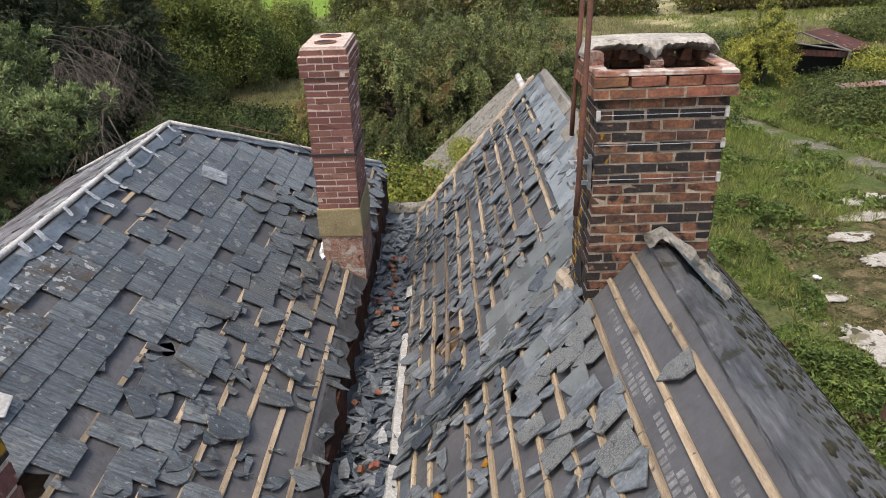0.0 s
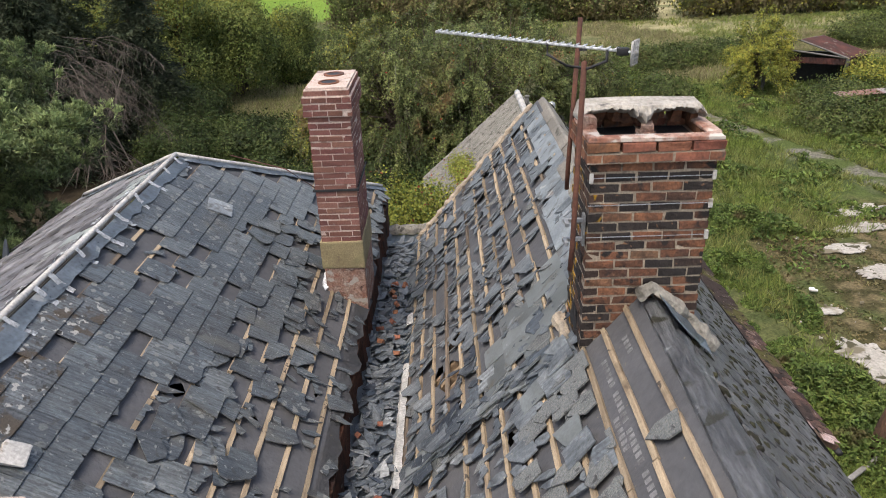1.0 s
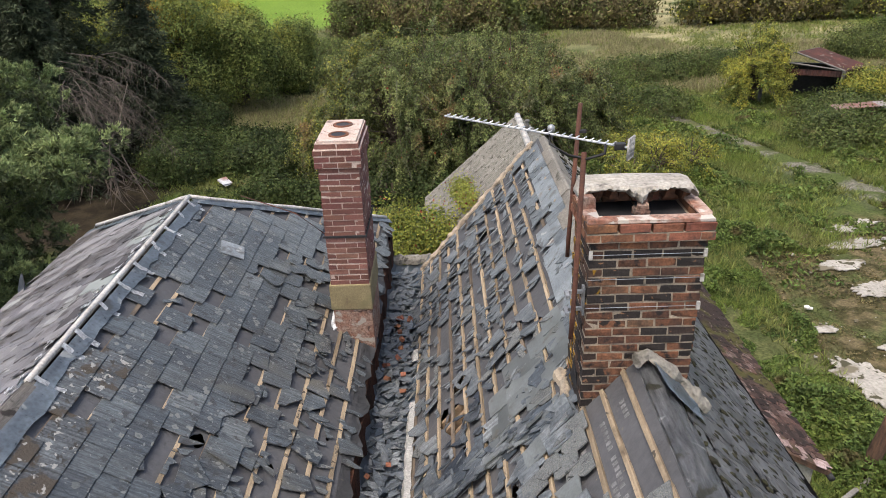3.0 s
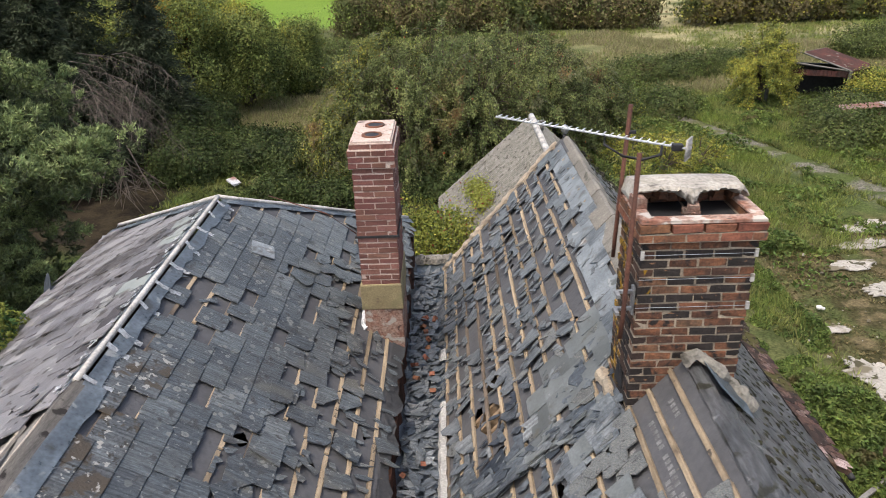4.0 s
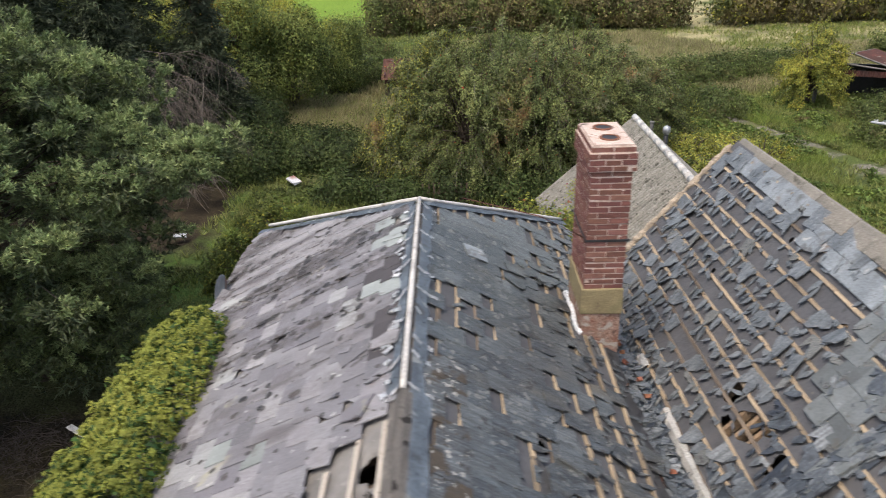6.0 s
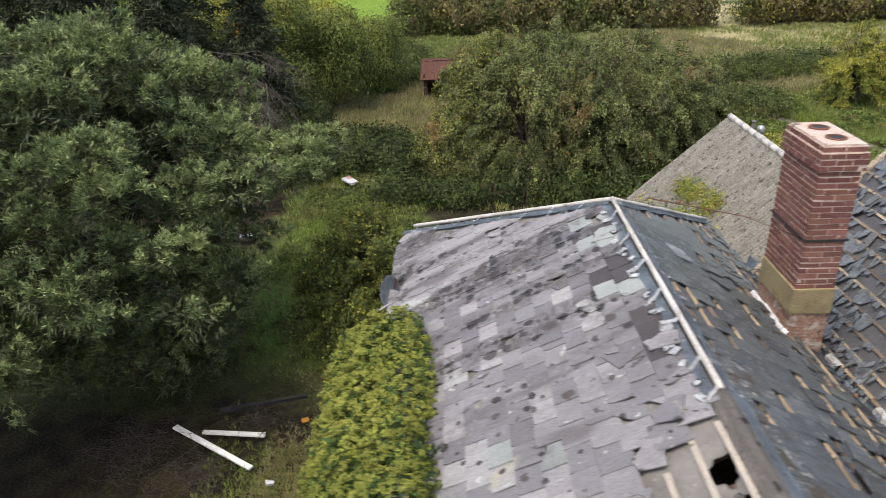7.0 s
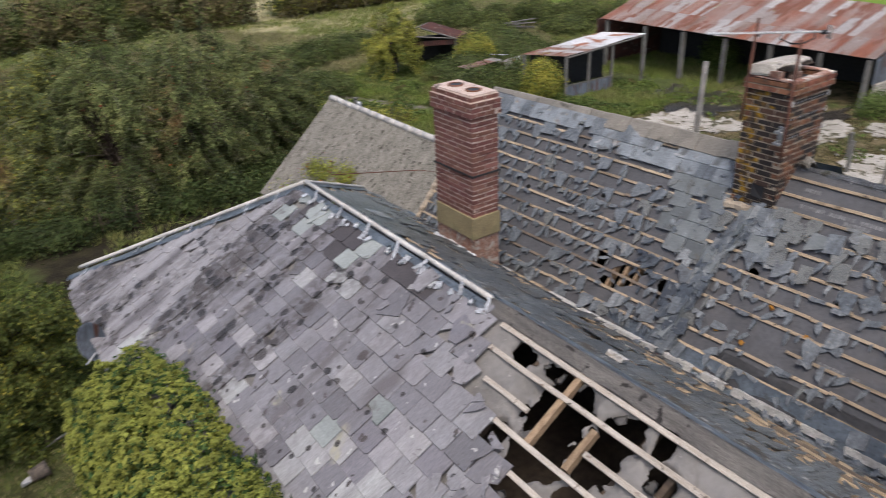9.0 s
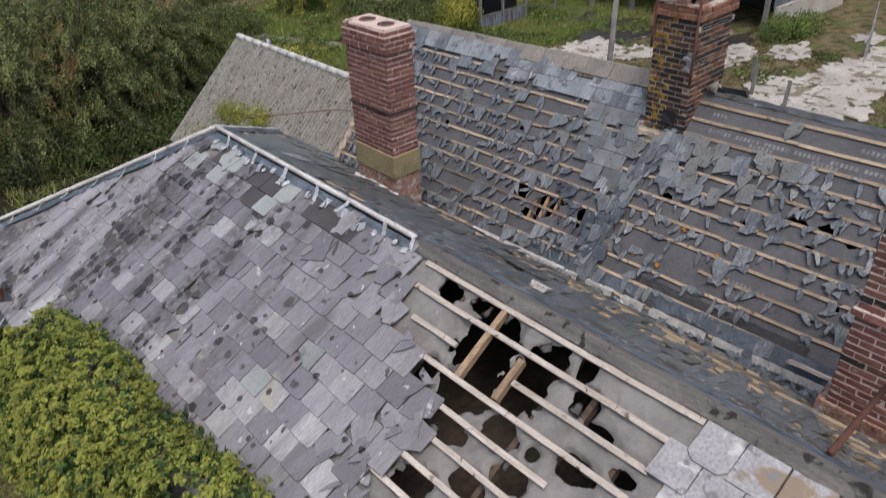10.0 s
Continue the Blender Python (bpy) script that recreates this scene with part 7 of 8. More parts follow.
def build_spruce(x, y, h, r):
    th = thing("spruce_tree", "tall dark spruce tree with drooping branches", "tree", at=(x, y, 0.1), group="dark spruces")
    P, D = [], []
    bm = bmesh.new()
    tube(bm, [(0, 0, 0), (0, 0, h * 0.5), (0, 0, h)], [0.25, 0.15, 0.02], 8)
    z = 0.8
    while z < h - 0.3:
        rr = r * (1 - z / h) ** 0.8
        m = max(4, int(11 * (1 - z / h)) + 3)
        for i in range(m):
            a = rnd.uniform(0, 6.28)
            L = rr * rnd.uniform(0.6, 1.1)
            q = int(16 + L * 26)
            s = nrg.uniform(0.15, 1, q)
            x0 = np.cos(a) * L * s + nrg.normal(0, 0.16 * (1.3 - s))
            y0 = np.sin(a) * L * s + nrg.normal(0, 0.16 * (1.3 - s))
            z0 = z - 0.35 * L * s ** 1.5 + nrg.normal(0, 0.10, q)
            wd = 0.06 + 0.16 * L * (1 - s) * 0.6 + 0.05
            P.append(np.stack([x0 + nrg.normal(0, 1, q) * wd, y0 + nrg.normal(0, 1, q) * wd, z0], 1))
            D.append(np.tile((math.cos(a), math.sin(a), -0.35), (q, 1)))
        z += rnd.uniform(0.22, 0.34)
    part("crown", tufts("crown", np.concatenate(P), np.concatenate(D), 0.24, "needle_spruce", 3, 0.6, 0.14), th)
    part("trunk", finish(bm, "trunk", "bark", True), th)


for x, y, h, r in ((-14.9, 32.5, 13, 3.0), (-17.6, 30.5, 14, 3.8), (-21.5, 33, 14, 4.0), (-16, 37, 14.5, 3.8), (-12.8, 38.5, 12, 3.0), (-22, 40, 15, 4)):
    build_spruce(x, y, h, r)

# the thicket of old apple trees: place, height, reach
for x, y, h, r in ((-0.9, 34.2, 6.3, 2.15), (-2.3, 33.0, 3.3, 1.6), (1.4, 32.6, 6.2, 2.9), (4.6, 32.8, 6.6, 3.0), (8.0, 34.2, 6.0, 2.9), (3.0, 36.4, 7.0, 3.2), (0.6, 37.2, 6.5, 2.5), (7.2, 38.2, 6.6, 3.1), (10.6, 37.0, 4.6, 2.3)):
    pale = x < 1.0
    spray_tree("apple_tree", "overgrown apple tree with grey-green leaves and red fruit", "tree", (x, y), h, r, 56000 if r > 2 else 26000, 0.056, "leaf_apple", "thicket of apple trees",
               [("leaf_yellow" if pale else "leaf_hedge", 0.2 if pale else 0.06, 0.056), ("apple", 0.0035, 0.07)], 0.9, low=-0.16, twigs=0.2, limbs_n=130)
spray_tree("elder_shrub", "dark green elder shrub with a yellowing top", "shrub", (11.9, 37.4), 3.4, 1.7, 16000, 0.06, "leaf_bramble", "meadow shrubs", [("leaf_yellow", 0.2, 0.06)], 0.4, limbs_n=40)

# band of trees behind, turning yellow
for x, y, h, r, mt in ((-16.5, 45.5, 6.4, 2.6, "leaf_band"), (-13.2, 45.5, 6.8, 2.6, "leaf_band"), (-10.4, 47.5, 6.0, 2.4, "leaf_band"), (-18, 50, 7, 3, "leaf_band"), (-14, 50.5, 7, 2.8, "leaf_band"), (-8.2, 52, 4.2, 2.0, "leaf_band"), (-20, 44, 6.5, 2.8, "leaf_band")):
    bl = [((x, y, h * .55), (r * .8, r * .8, h * .38)), ((x + r * .4, y - r * .4, h * .35), (r * .8, r * .8, h * .36))]
    for i in range(9):
        a, s = rnd.uniform(0, 6.28), rnd.uniform(.35, .65)
        bl.append(((x + math.cos(a) * r * .75, y + math.sin(a) * r * .75, h * rnd.uniform(.3, .95)), (r * s, r * s, r * s * 1.2)))
    bush("tree", "leafy tree turning yellow in the hedge band", "tree", bl, 14000, 0.13, mt, "band of trees", [("leaf_holly", 3500, 0.12)], 0.25, per=10, lump=0.7)
    bush("tree", "slender tree with a yellow autumn top in the hedge band", "tree", [((x + 0.4, y - 0.3, h * .97), (r * .44, r * .44, h * .22)), ((x - 0.8, y - .7, h * .84), (r * .4, r * .4, h * .2))], 2600, 0.11, "leaf_yellow", "band of trees", [("leaf_band", 700, 0.12)], 0.2, per=8, lump=0.8)
bush("tree", "small tree with bright orange autumn leaves", "tree", [((-10.0, 48.4, 4.3), (1.0, 1.0, 1.5))], 2600, 0.16, "leaf_orange", "band of trees", (), 0.2)
bush("tree", "small tree with bright orange autumn leaves", "tree", [((-14.0, 44.6, 6.0), (1.0, 1.0, 1.5))], 1500, 0.16, "leaf_orange", "band of trees", [("leaf_yellow", 500, 0.16)], 0.2)
# bramble between
bush("bramble", "low dark bramble thicket", "shrub", [((-7.0, 36.0, 0.4), (2.4, 2.6, 1.2)), ((-9.8, 34.4, 0.4), (2.2, 2.6, 1.6)), ((-11.5, 40, .6), (2.5, 3, 2.2)), ((-4.9, 35.4, .3), (1.2, 2.5, 1.1))], 26000, 0.13, "leaf_holly", extra=[("leaf_bramble", 6000, 0.12)], low=-0.1)
bush("undergrowth", "dark undergrowth below the apple trees", "shrub", [((x, 30.0 + 0.4 * math.sin(x), 0.3), (1.7, 1.2, 0.9)) for x in (-4.5, -2, 0.5, 3, 5.5, 8, 10.5)], 12000, 0.12, "leaf_holly", low=-0.1)
# far hedges
for i in range(12):
    x = -6 + 2.6 * i
    bush("hedge_tree", "autumn-brown overgrown hedge along the field", "hedge", [((x, 77 + rnd.uniform(-1, 1.5), 1.9), (2.0 + rnd.uniform(-.3, .5), 1.8, 1.7 + rnd.uniform(0, 1.6)))], 2600, 0.28, "leaf_hedge", "far field hedge", [("leaf_band", 1100, 0.24)], 0.4, lump=0.9)
for i in range(7):
    x = 31 + 3.0 * i
    bush("hedge_tree", "autumn-brown overgrown hedge along the field", "hedge", [((x, 77.5 + rnd.uniform(-1, 2.5), 2.0), (2.3 + rnd.uniform(-.4, .5), 2.2, 2.0 + rnd.uniform(0, 1.7)))], 2600, 0.30, "leaf_hedge", "far field hedge", [("leaf_yellow", 600, 0.26)], 0.4, lump=0.9)
for i in range(14):
    bush("hedge_tree", "autumn-brown overgrown hedge along the field", "hedge", [((-70 + 5 * i, 122 + rnd.uniform(-2, 2), 2.2), (3.2, 2.4, 3))], 1600, 0.45, "leaf_hedge", "far field hedge", (), 0.6)
# green shrubs before the second field
for x, y, w, h in ((36.2, 57.8, 1.8, 2.2), (38.6, 56.4, 1.7, 1.7), (41.6, 54.6, 2.2, 2.0), (44.6, 52.6, 2.0, 2.5), (47.6, 50.0, 2.2, 2.2), (40.2, 60.5, 2.0, 2.3), (50.5, 47.0, 2.2, 2.0), (37.0, 50.4, 1.8, 1.2), (43.4, 47.6, 2.0, 1.3)):
    bush("shrub", "dark green shrub at the edge of the far field", "shrub", [((x, y, h * .45), (w, w * .8, h * .6)), ((x + .8, y - .5, h * .3), (w * .7, w * .7, h * .45))], 3600, 0.15, "leaf_bramble", "field edge shrubs", [("leaf_band", 1600, 0.14)], lump=0.7)
# round bush in the garden, weeds behind the roofs, shrubs of the meadow
spray_tree("garden_bush", "rounded yellow-green garden bush", "shrub", (-4.75, 18.7), 4.3, 1.95, 46000, 0.055, "leaf_round", "", [("leaf_yellow", 0.13, 0.055), ("leaf_bramble", 0.18, 0.06)], 0.35, low=-0.14, limbs_n=170)
bush("weeds", "yellow-green buddleia and red weeds behind the gutter", "shrub", [((2.7, 15.3, 4.7), (0.6, 0.8, 0.75)), ((3.3, 15.3, 4.8), (0.5, 0.7, 0.7)), ((2.3, 15.3, 3.0), (1.0, 1.0, 2.6))], 8000, 0.06, "leaf_ivy", extra=[("leaf_red", 120, 0.08), ("leaf_weed", 3000, .07), ("leaf_yellow", 2600, .07)], clump=0.14)
bush("weed_tuft", "yellow-green weeds rooted on the low tiled roof", "weeds", [((4.0, 17.4, 5.18), (0.3, 0.45, 0.2)), ((4.2, 16.9, 5.25), (0.15, 0.2, 0.2)), ((4.15, 16.1, 5.3), (0.28, 0.36, 0.25))], 1700, 0.05, "leaf_ivy", extra=[("leaf_red", 60, 0.06)], clump=0.12, trunk=False, low=-0.2, lump=1.0)
for x, y, h, r in ((13.0, 30.5, 2.3, 1.3), (15.0, 31.6, 2.0, 1.3), (11.6, 29.2, 2.2, 1.2), (12.0, 32.6, 2.2, 1.2), (14.0, 33.4, 1.8, 1.2)):
    spray_tree("tall_weeds", "tall yellow-flowered weeds behind the gable", "weeds", (x, y), h, r, 3600, 0.055, "leaf_yellow", "tall flowering weeds", [("leaf_band", 0.4, 0.05)], 0.2, low=0.0, limbs_n=34, twigs=0.1)
spray_tree("shrub", "airy yellowing shrub beside the open shed", "shrub", (23.2, 44.6), 4.9, 1.8, 30000, 0.06, "leaf_yellow", "meadow shrubs", [("leaf_band", 0.3, 0.06)], 0.3, low=-0.1, limbs_n=100)
bush("shrub", "bright yellow-green shrub in rough grass", "shrub", [((29.0, 42.4, 1.1), (1.5, 1.2, 1.3))], 4600, 0.12, "leaf_yellow", "meadow shrubs", [("leaf_weed", 1500, 0.12)])
bush("shrub", "bright yellow-green shrub in rough grass", "shrub", [((26.3, 32.2, 1.1), (1.2, 1.1, 1.4))], 4500, 0.11, "leaf_yellow", "meadow shrubs", [("leaf_weed", 1500, 0.11)])
for x, y, a, b, h in ((13, 44, 3, 2.2, 1.7), (18, 52, 4.5, 2, 1.6), (24, 54, 4, 2, 1.5), (24.0, 36.0, 2.6, 1.9, 1.5), (27.6, 35.4, 3.0, 2.0, 1.5), (26.6, 40.6, 3.2, 1.6, 1.3), (31, 38, 4, 2.5, 1.6), (10.3, 27, 1.6, 2.2, 1.2), (12.0, 31, 1.8, 2.5, 1.0), (34, 44, 3, 2, 1.4), (16.5, 43, 2.2, 2, 1.4), (4, 49, 3, 2, 1.3), (-5, 55, 3.5, 2.2, 1.6), (2, 58, 3, 2, 1.2), (9, 55, 3.2, 2, 1.4), (-8, 62, 4, 2.4, 2.0), (6, 66, 3.5, 2.2, 1.2)):
    bush("bramble", "low green bramble and nettles in rough grass", "shrub", [((x, y, 0.25), (a, b, h)), ((x + a * .4, y + b * .3, 0.2), (a * .7, b * .7, h * .8))], int(1500 * a), 0.135, "leaf_bramble", "meadow brambles", [("leaf_weed", int(500 * a), 0.12)], low=0.0)


# fallen dead branches in front of the spruces
def build_dead():
    th = thing("fallen_branches", "bare grey-brown fallen conifer branches", "branches", at=(-11.0, 30, 0.1))
    o = Vector(th.location)
    for i in range(36):
        bm = bmesh.new()
        s = Vector((-12.0 + rnd.gauss(0, .7), 30.6 + rnd.gauss(0, .6), 5.6 + rnd.gauss(0, .8)))
        L = rnd.uniform(1.8, 3.6)
        a = rnd.gauss(-0.15, 0.55)
        dx, dy = math.cos(a), math.sin(a) - 0.35
        drop = rnd.uniform(0.35, 0.75)
        pts = [s + Vector((dx * L * t, dy * L * t, 0.35 * t * L * 0.3 - drop * L * t * t * 1.2)) + Vector((rnd.gauss(0, .05), rnd.gauss(0, .05), rnd.gauss(0, .05))) for t in (0, .25, .5, .75, 1)]
        tube(bm, [p - o for p in pts], [0.022, 0.017, 0.013, 0.009, 0.004], 4, False)
        for k in range(26):
            t = rnd.uniform(0.2, 1)
            j = min(3, int(t * 4))
            p = pts[j].lerp(pts[j + 1], t * 4 - j)
            e = p + Vector((rnd.gauss(0.1, .3), rnd.gauss(-.1, .3), -rnd.uniform(0.2, 0.8)))
            tube(bm, [p - o, p.lerp(e, .5) + Vector((rnd.gauss(0, .06), 0, .04)) - o, e - o], [0.008, 0.006, 0.003], 3, False)
        part("branch", finish(bm, "branch", "dead_grey"), th)
    for i in range(16):
        bm = bmesh.new()
        s = Vector((-11.2 + rnd.gauss(0, .3), 29.4, 3.2 + rnd.gauss(0, .5)))
        e = Vector((-10.6 + rnd.gauss(0, .9), 28.8 + rnd.gauss(0, .4), 0.2 + rnd.uniform(0, .8)))
        m = s.lerp(e, .5) + Vector((rnd.gauss(0, .2), 0, 0))
        tube(bm, [s - o, m - o, e - o], [0.04, 0.025, 0.01], 4, False)
        for k in range(6):
            q = m + Vector((rnd.gauss(0, .5), rnd.gauss(0, .3), -rnd.uniform(.2, .9)))
            tube(bm, [m - o, m.lerp(q, .5) - o, q - o], [0.016, 0.012, 0.005], 3, False)
        part("branch", finish(bm, "branch", "dead_grey"), th)


build_dead()


# ---- concrete patches of the yard: place, half widths, turn ----
SLABS = ((19.4, 25.3, 1.3, 0.45, .3), (18.7, 23.7, 1.1, 0.4, .2), (17.3, 22.0, 1.0, 0.4, .3), (17.9, 20.4, 1.2, 0.6, .2), (14.7, 15.3, 0.7, 1.1, .2), (14.8, 18.0, 0.5, 0.25, 0), (23.0, 20.4, 4.2, 2.2, .1), (27.6, 23.6, 3.6, 1.9, .2), (29.6, 21.4, 1.8, 1.0, .2), (32.8, 17.2, 2.2, 1.0, .25), (35.2, 15.4, 1.8, 1.0, .1),
         (29.4, 11.6, 4.6, 2.6, .1), (33.6, 11.4, 3.8, 1.7, .15), (35.2, 9.4, 3.4, 1.8, .05), (40.2, 13.4, 1.6, .8, .1), (23.5, 13.4, 3.2, 1.8, .2), (37.5, 11.6, 2.0, .9, .15), (20.0, 16.4, 1.6, .8, .3), (16.2, 16.9, .4, .25, .3))


def paved(x, y):
    k = np.zeros(len(x), bool)
    for a, b, rx, ry, r in SLABS:
        u, v = (x - a) * math.cos(r) + (y - b) * math.sin(r), (y - b) * math.cos(r) - (x - a) * math.sin(r)
        k |= (u / rx) ** 2 + (v / ry) ** 2 < 0.9
    return k


# ---- grass, as stuff ----
def grass(name, n, area, h, mat, label, keep=None):
    x = nrg.uniform(area[0], area[1], n)
    y = nrg.uniform(area[2], area[3], n)
    f = np.array([noise.noise(Vector((a * 0.22, b * 0.22, 7))) for a, b in zip(x, y)])
    k = f > nrg.uniform(-0.5, 0.35, n)
    if keep is not None:
        k &= keep(x, y)
    x, y = x[k], y[k]
    c = np.stack([x, y, np.full(len(x), 0.1)], 1)
    d = np.tile((0.0, 0.0, 1.0), (len(x), 1))
    thing(name, label, "grass", kind="stuff", data=tufts(name, c, d, h, mat, 6, 0.5, 0.055))


outside = lambda x, y: ~((x > -3.5) & (x < 8.2) & (y < 19.8)) & ~((x < 10.5) & (x > 5) & (y > 9.7) & (y < 18.2))
meadow = lambda x, y: outside(x, y) & ~((x > 20) & (y < 26)) & ~((np.abs(x - (33.3 - 0.386 * y)) < 0.7) & (y > 22) & (y < 46)) & ~((x > 14.2) & (y < 23))
grass("grass_near", 90000, (8, 42, 7, 46), 0.32, "grass_green", "tufted green grass of the yard", meadow)
grass("grass_meadow", 64000, (-10, 66, 44, 76), 0.5, "grass_dry", "tall pale dry meadow grass", lambda x, y: meadow(x, y) & (np.abs(y - 58 - 5 * np.sin(x * 0.13)) < 9 + 4 * np.sin(x * 0.4)))
grass("grass_mixed", 50000, (-10, 60, 22, 76), 0.42, "grass_green", "green grass among the dry meadow", meadow)
grass("grass_garden", 42000, (-13, -2.5, 12, 40), 0.2, "grass_green", "short green grass of the garden", lambda x, y: outside(x, y) & ~((x < -8.3) & (y < 18)) & ~((x > -3.6) & (y > 20)) & ~((x < -9.0) & (y > 23.5)))

grass("grass_clearing", 16000, (-11, -1, 38, 60), 0.38, "grass_dry", "dry grass of the clearing behind the pine", outside)
grass("grass_litter", 9000, (-7.0, -3.2, 11, 17), 0.16, "grass_dry", "dry trampled grass by the wall", outside)


def weed_cover(name, n, area, size, hmax, mat, label, keep, low=-0.05):
    """Leafy weeds over the ground, taller in some places than in others."""
    x, y = nrg.uniform(area[0], area[1], n), nrg.uniform(area[2], area[3], n)
    f = np.array([noise.noise(Vector((a * 0.35, b * 0.35, 2))) + 0.5 * noise.noise(Vector((a * 1.3, b * 1.3, 6))) for a, b in zip(x, y)])
    k = (f > low) & keep(x, y)
    x, y, f = x[k], y[k], f[k]
    z = 0.12 + np.clip(f + 0.1, 0.03, 0.8) * hmax * nrg.uniform(0.55, 1.0, len(x))
    thing(name, label, "weeds", kind="stuff", data=leaves(name, np.stack([x, y, z], 1), np.tile((0.0, 0.0, 0.7), (len(x), 1)), size, mat, 2.4, 0.75))


east = lambda x, y: meadow(x, y) & (x > 8.3)
weed_cover("nettles", 200000, (8.3, 15, 7, 34), 0.055, 1.1, "leaf_weed", "lush green nettles and weeds by the house", east, -0.3)
weed_cover("dock_weeds", 110000, (8.3, 34, 20, 46), 0.085, 0.8, "leaf_weed", "darker green weeds in the rough grass", east)
weed_cover("yellow_weeds", 30000, (9, 34, 10, 48), 0.09, 0.6, "grass_green", "yellow-green weeds in the rough grass", east)
weed_cover("yard_moss", 60000, (13.5, 36, 7, 26), 0.05, 0.16, "leaf_hedge", "brown moss and dry weeds over the old paving", lambda x, y: outside(x, y) & ~paved(x, y), -0.25)
weed_cover("yard_weeds", 26000, (11.5, 36, 7, 26), 0.08, 0.35, "leaf_weed", "green weeds in the cracks of the old paving", lambda x, y: outside(x, y) & ~paved(x, y), 0.22)
weed_cover("lawn_weeds", 26000, (-12, -2.5, 17, 44), 0.08, 0.3, "leaf_bramble", "low green weeds of the lawn", lambda x, y: outside(x, y) & ~((x > -3.6) & (y > 20)) & ~((x < -9.0) & (y > 23.5)))


# ---- sheds, barn and yard ----
def corrugated(name, p00, p10, p01, mat, pitch=0.15, amp=0.02, parent=None, label=""):
    """Corrugated sheets, each by itself, from corner p00 along to p10 and across to p01."""
    a, u, w = Vector(p00), Vector(p10) - Vector(p00), Vector(p01) - Vector(p00)
    nrm = u.cross(w).normalized()
    if nrm.z < 0:
        nrm = -nrm
    k = int(u.length / pitch * 2)
    sheets = max(1, int(w.length / 1.8))
    for s in range(sheets):
        for i0 in range(0, k, 10):
            i1 = min(k, i0 + 10)
            lift = rnd.uniform(0, 0.03)
            vs, fs = [], []
            for i in range(i0, i1 + 1):
                for q in (s / sheets, (s + 1.04) / sheets):
                    vs.append(a + u * (i / k) + w * q + nrm * (lift + amp * (1 if i % 2 else -1) + 0.012 * (q > s / sheets)))
            for i in range(i1 - i0):
                fs.append((2 * i, 2 * i + 2, 2 * i + 3, 2 * i + 1))
            part(name, mesh(name, vs, fs, mat), parent, label)


def post(parent, p, h, w=0.14, mat="grey_board", lean=(0, 0)):
    b = box_mesh("post", (p[0] + lean[0] / 2, p[1] + lean[1] / 2, p[2] + h / 2), (w, w, h), mat, Euler((lean[1] / h * -1, lean[0] / h, 0)).to_matrix(), 0.01)
    return part("post", b, parent)


def build_barn():
    b = thing("barn", "large open barn with a rusty corrugated iron roof", "barn", at=(0, 0, 0))
    A, Bq = Vector((35.6, 36.2, 3.5)), Vector((37.9, 18.2, 2.9))
    away = Vector((6.0, -0.3, 1.9))
    u = Bq - A
    for i in range(8):
        s0, s1 = i / 8, (i + 1) / 8
        for j in range(3):
            q0, q1 = j / 3, (j + 1) / 3
            corrugated("roof_sheet", A + u * s0 + away * q0 + Vector((0, 0, rnd.uniform(0, .05))), A + u * s1 + away * q0, A + u * s0 + away * q1 + Vector((0, 0, .01)), "rusty_sheet", 0.17, 0.022, b)
    top = A + away
    corrugated("roof_sheet", top, top + u, top + Vector((6.0, -0.3, -1.9)), "rusty_sheet", 0.3, 0.02, b)
    for s in (0.03, 0.2, 0.36, 0.52, 0.68, 0.84, 0.985):
        p = A + u * s
        post(b, (p.x + 0.15, p.y, 0.1), p.z - 0.2, 0.24, "grey_board")
    part("back_wall", box_mesh("back_wall", (46.6, 27.0, 1.6), (0.2, 18.0, 3.2), "grey_board", Euler((0, 0, 0.127)).to_matrix()), b, "dark boarded back wall")
    part("end_wall", box_mesh("end_wall", (42.6, 17.85, 0.75), (8.6, 0.2, 1.5), "house_wall", Euler((0, 0, -0.05)).to_matrix()), b, "pale concrete block wall")
    vs = [(38.1, 18.15, 1.45), (47.4, 17.7, 1.45), (47.6, 17.7, 3.0), (43.7, 17.9, 4.75), (38.1, 18.15, 2.85)]
    k = len(vs)
    part("end_cladding", mesh("end_cladding", vs + [(x, y - 0.05, z) for x, y, z in vs], [tuple(range(k)), tuple(range(2 * k - 1, k - 1, -1))] + [(i, (i + 1) % k, k + (i + 1) % k, k + i) for i in range(k)], "tarp_blue"), b, "blue-grey sheet cladding")
    part("far_wall", box_mesh("far_wall", (40.5, 36.3, 1.7), (9.5, 0.2, 3.4), "red_sheet", Euler((0, 0, -0.05)).to_matrix()), b)
    # black sheet across the barn, added in place of its inner shade
    part("inner_wall", box_mesh("inner_wall", (43.0, 27.0, 1.9), (0.15, 17.4, 3.8), "black", Euler((0, 0, 0.127)).to_matrix()), b, "black sheet for the shade inside the barn")

build_barn()


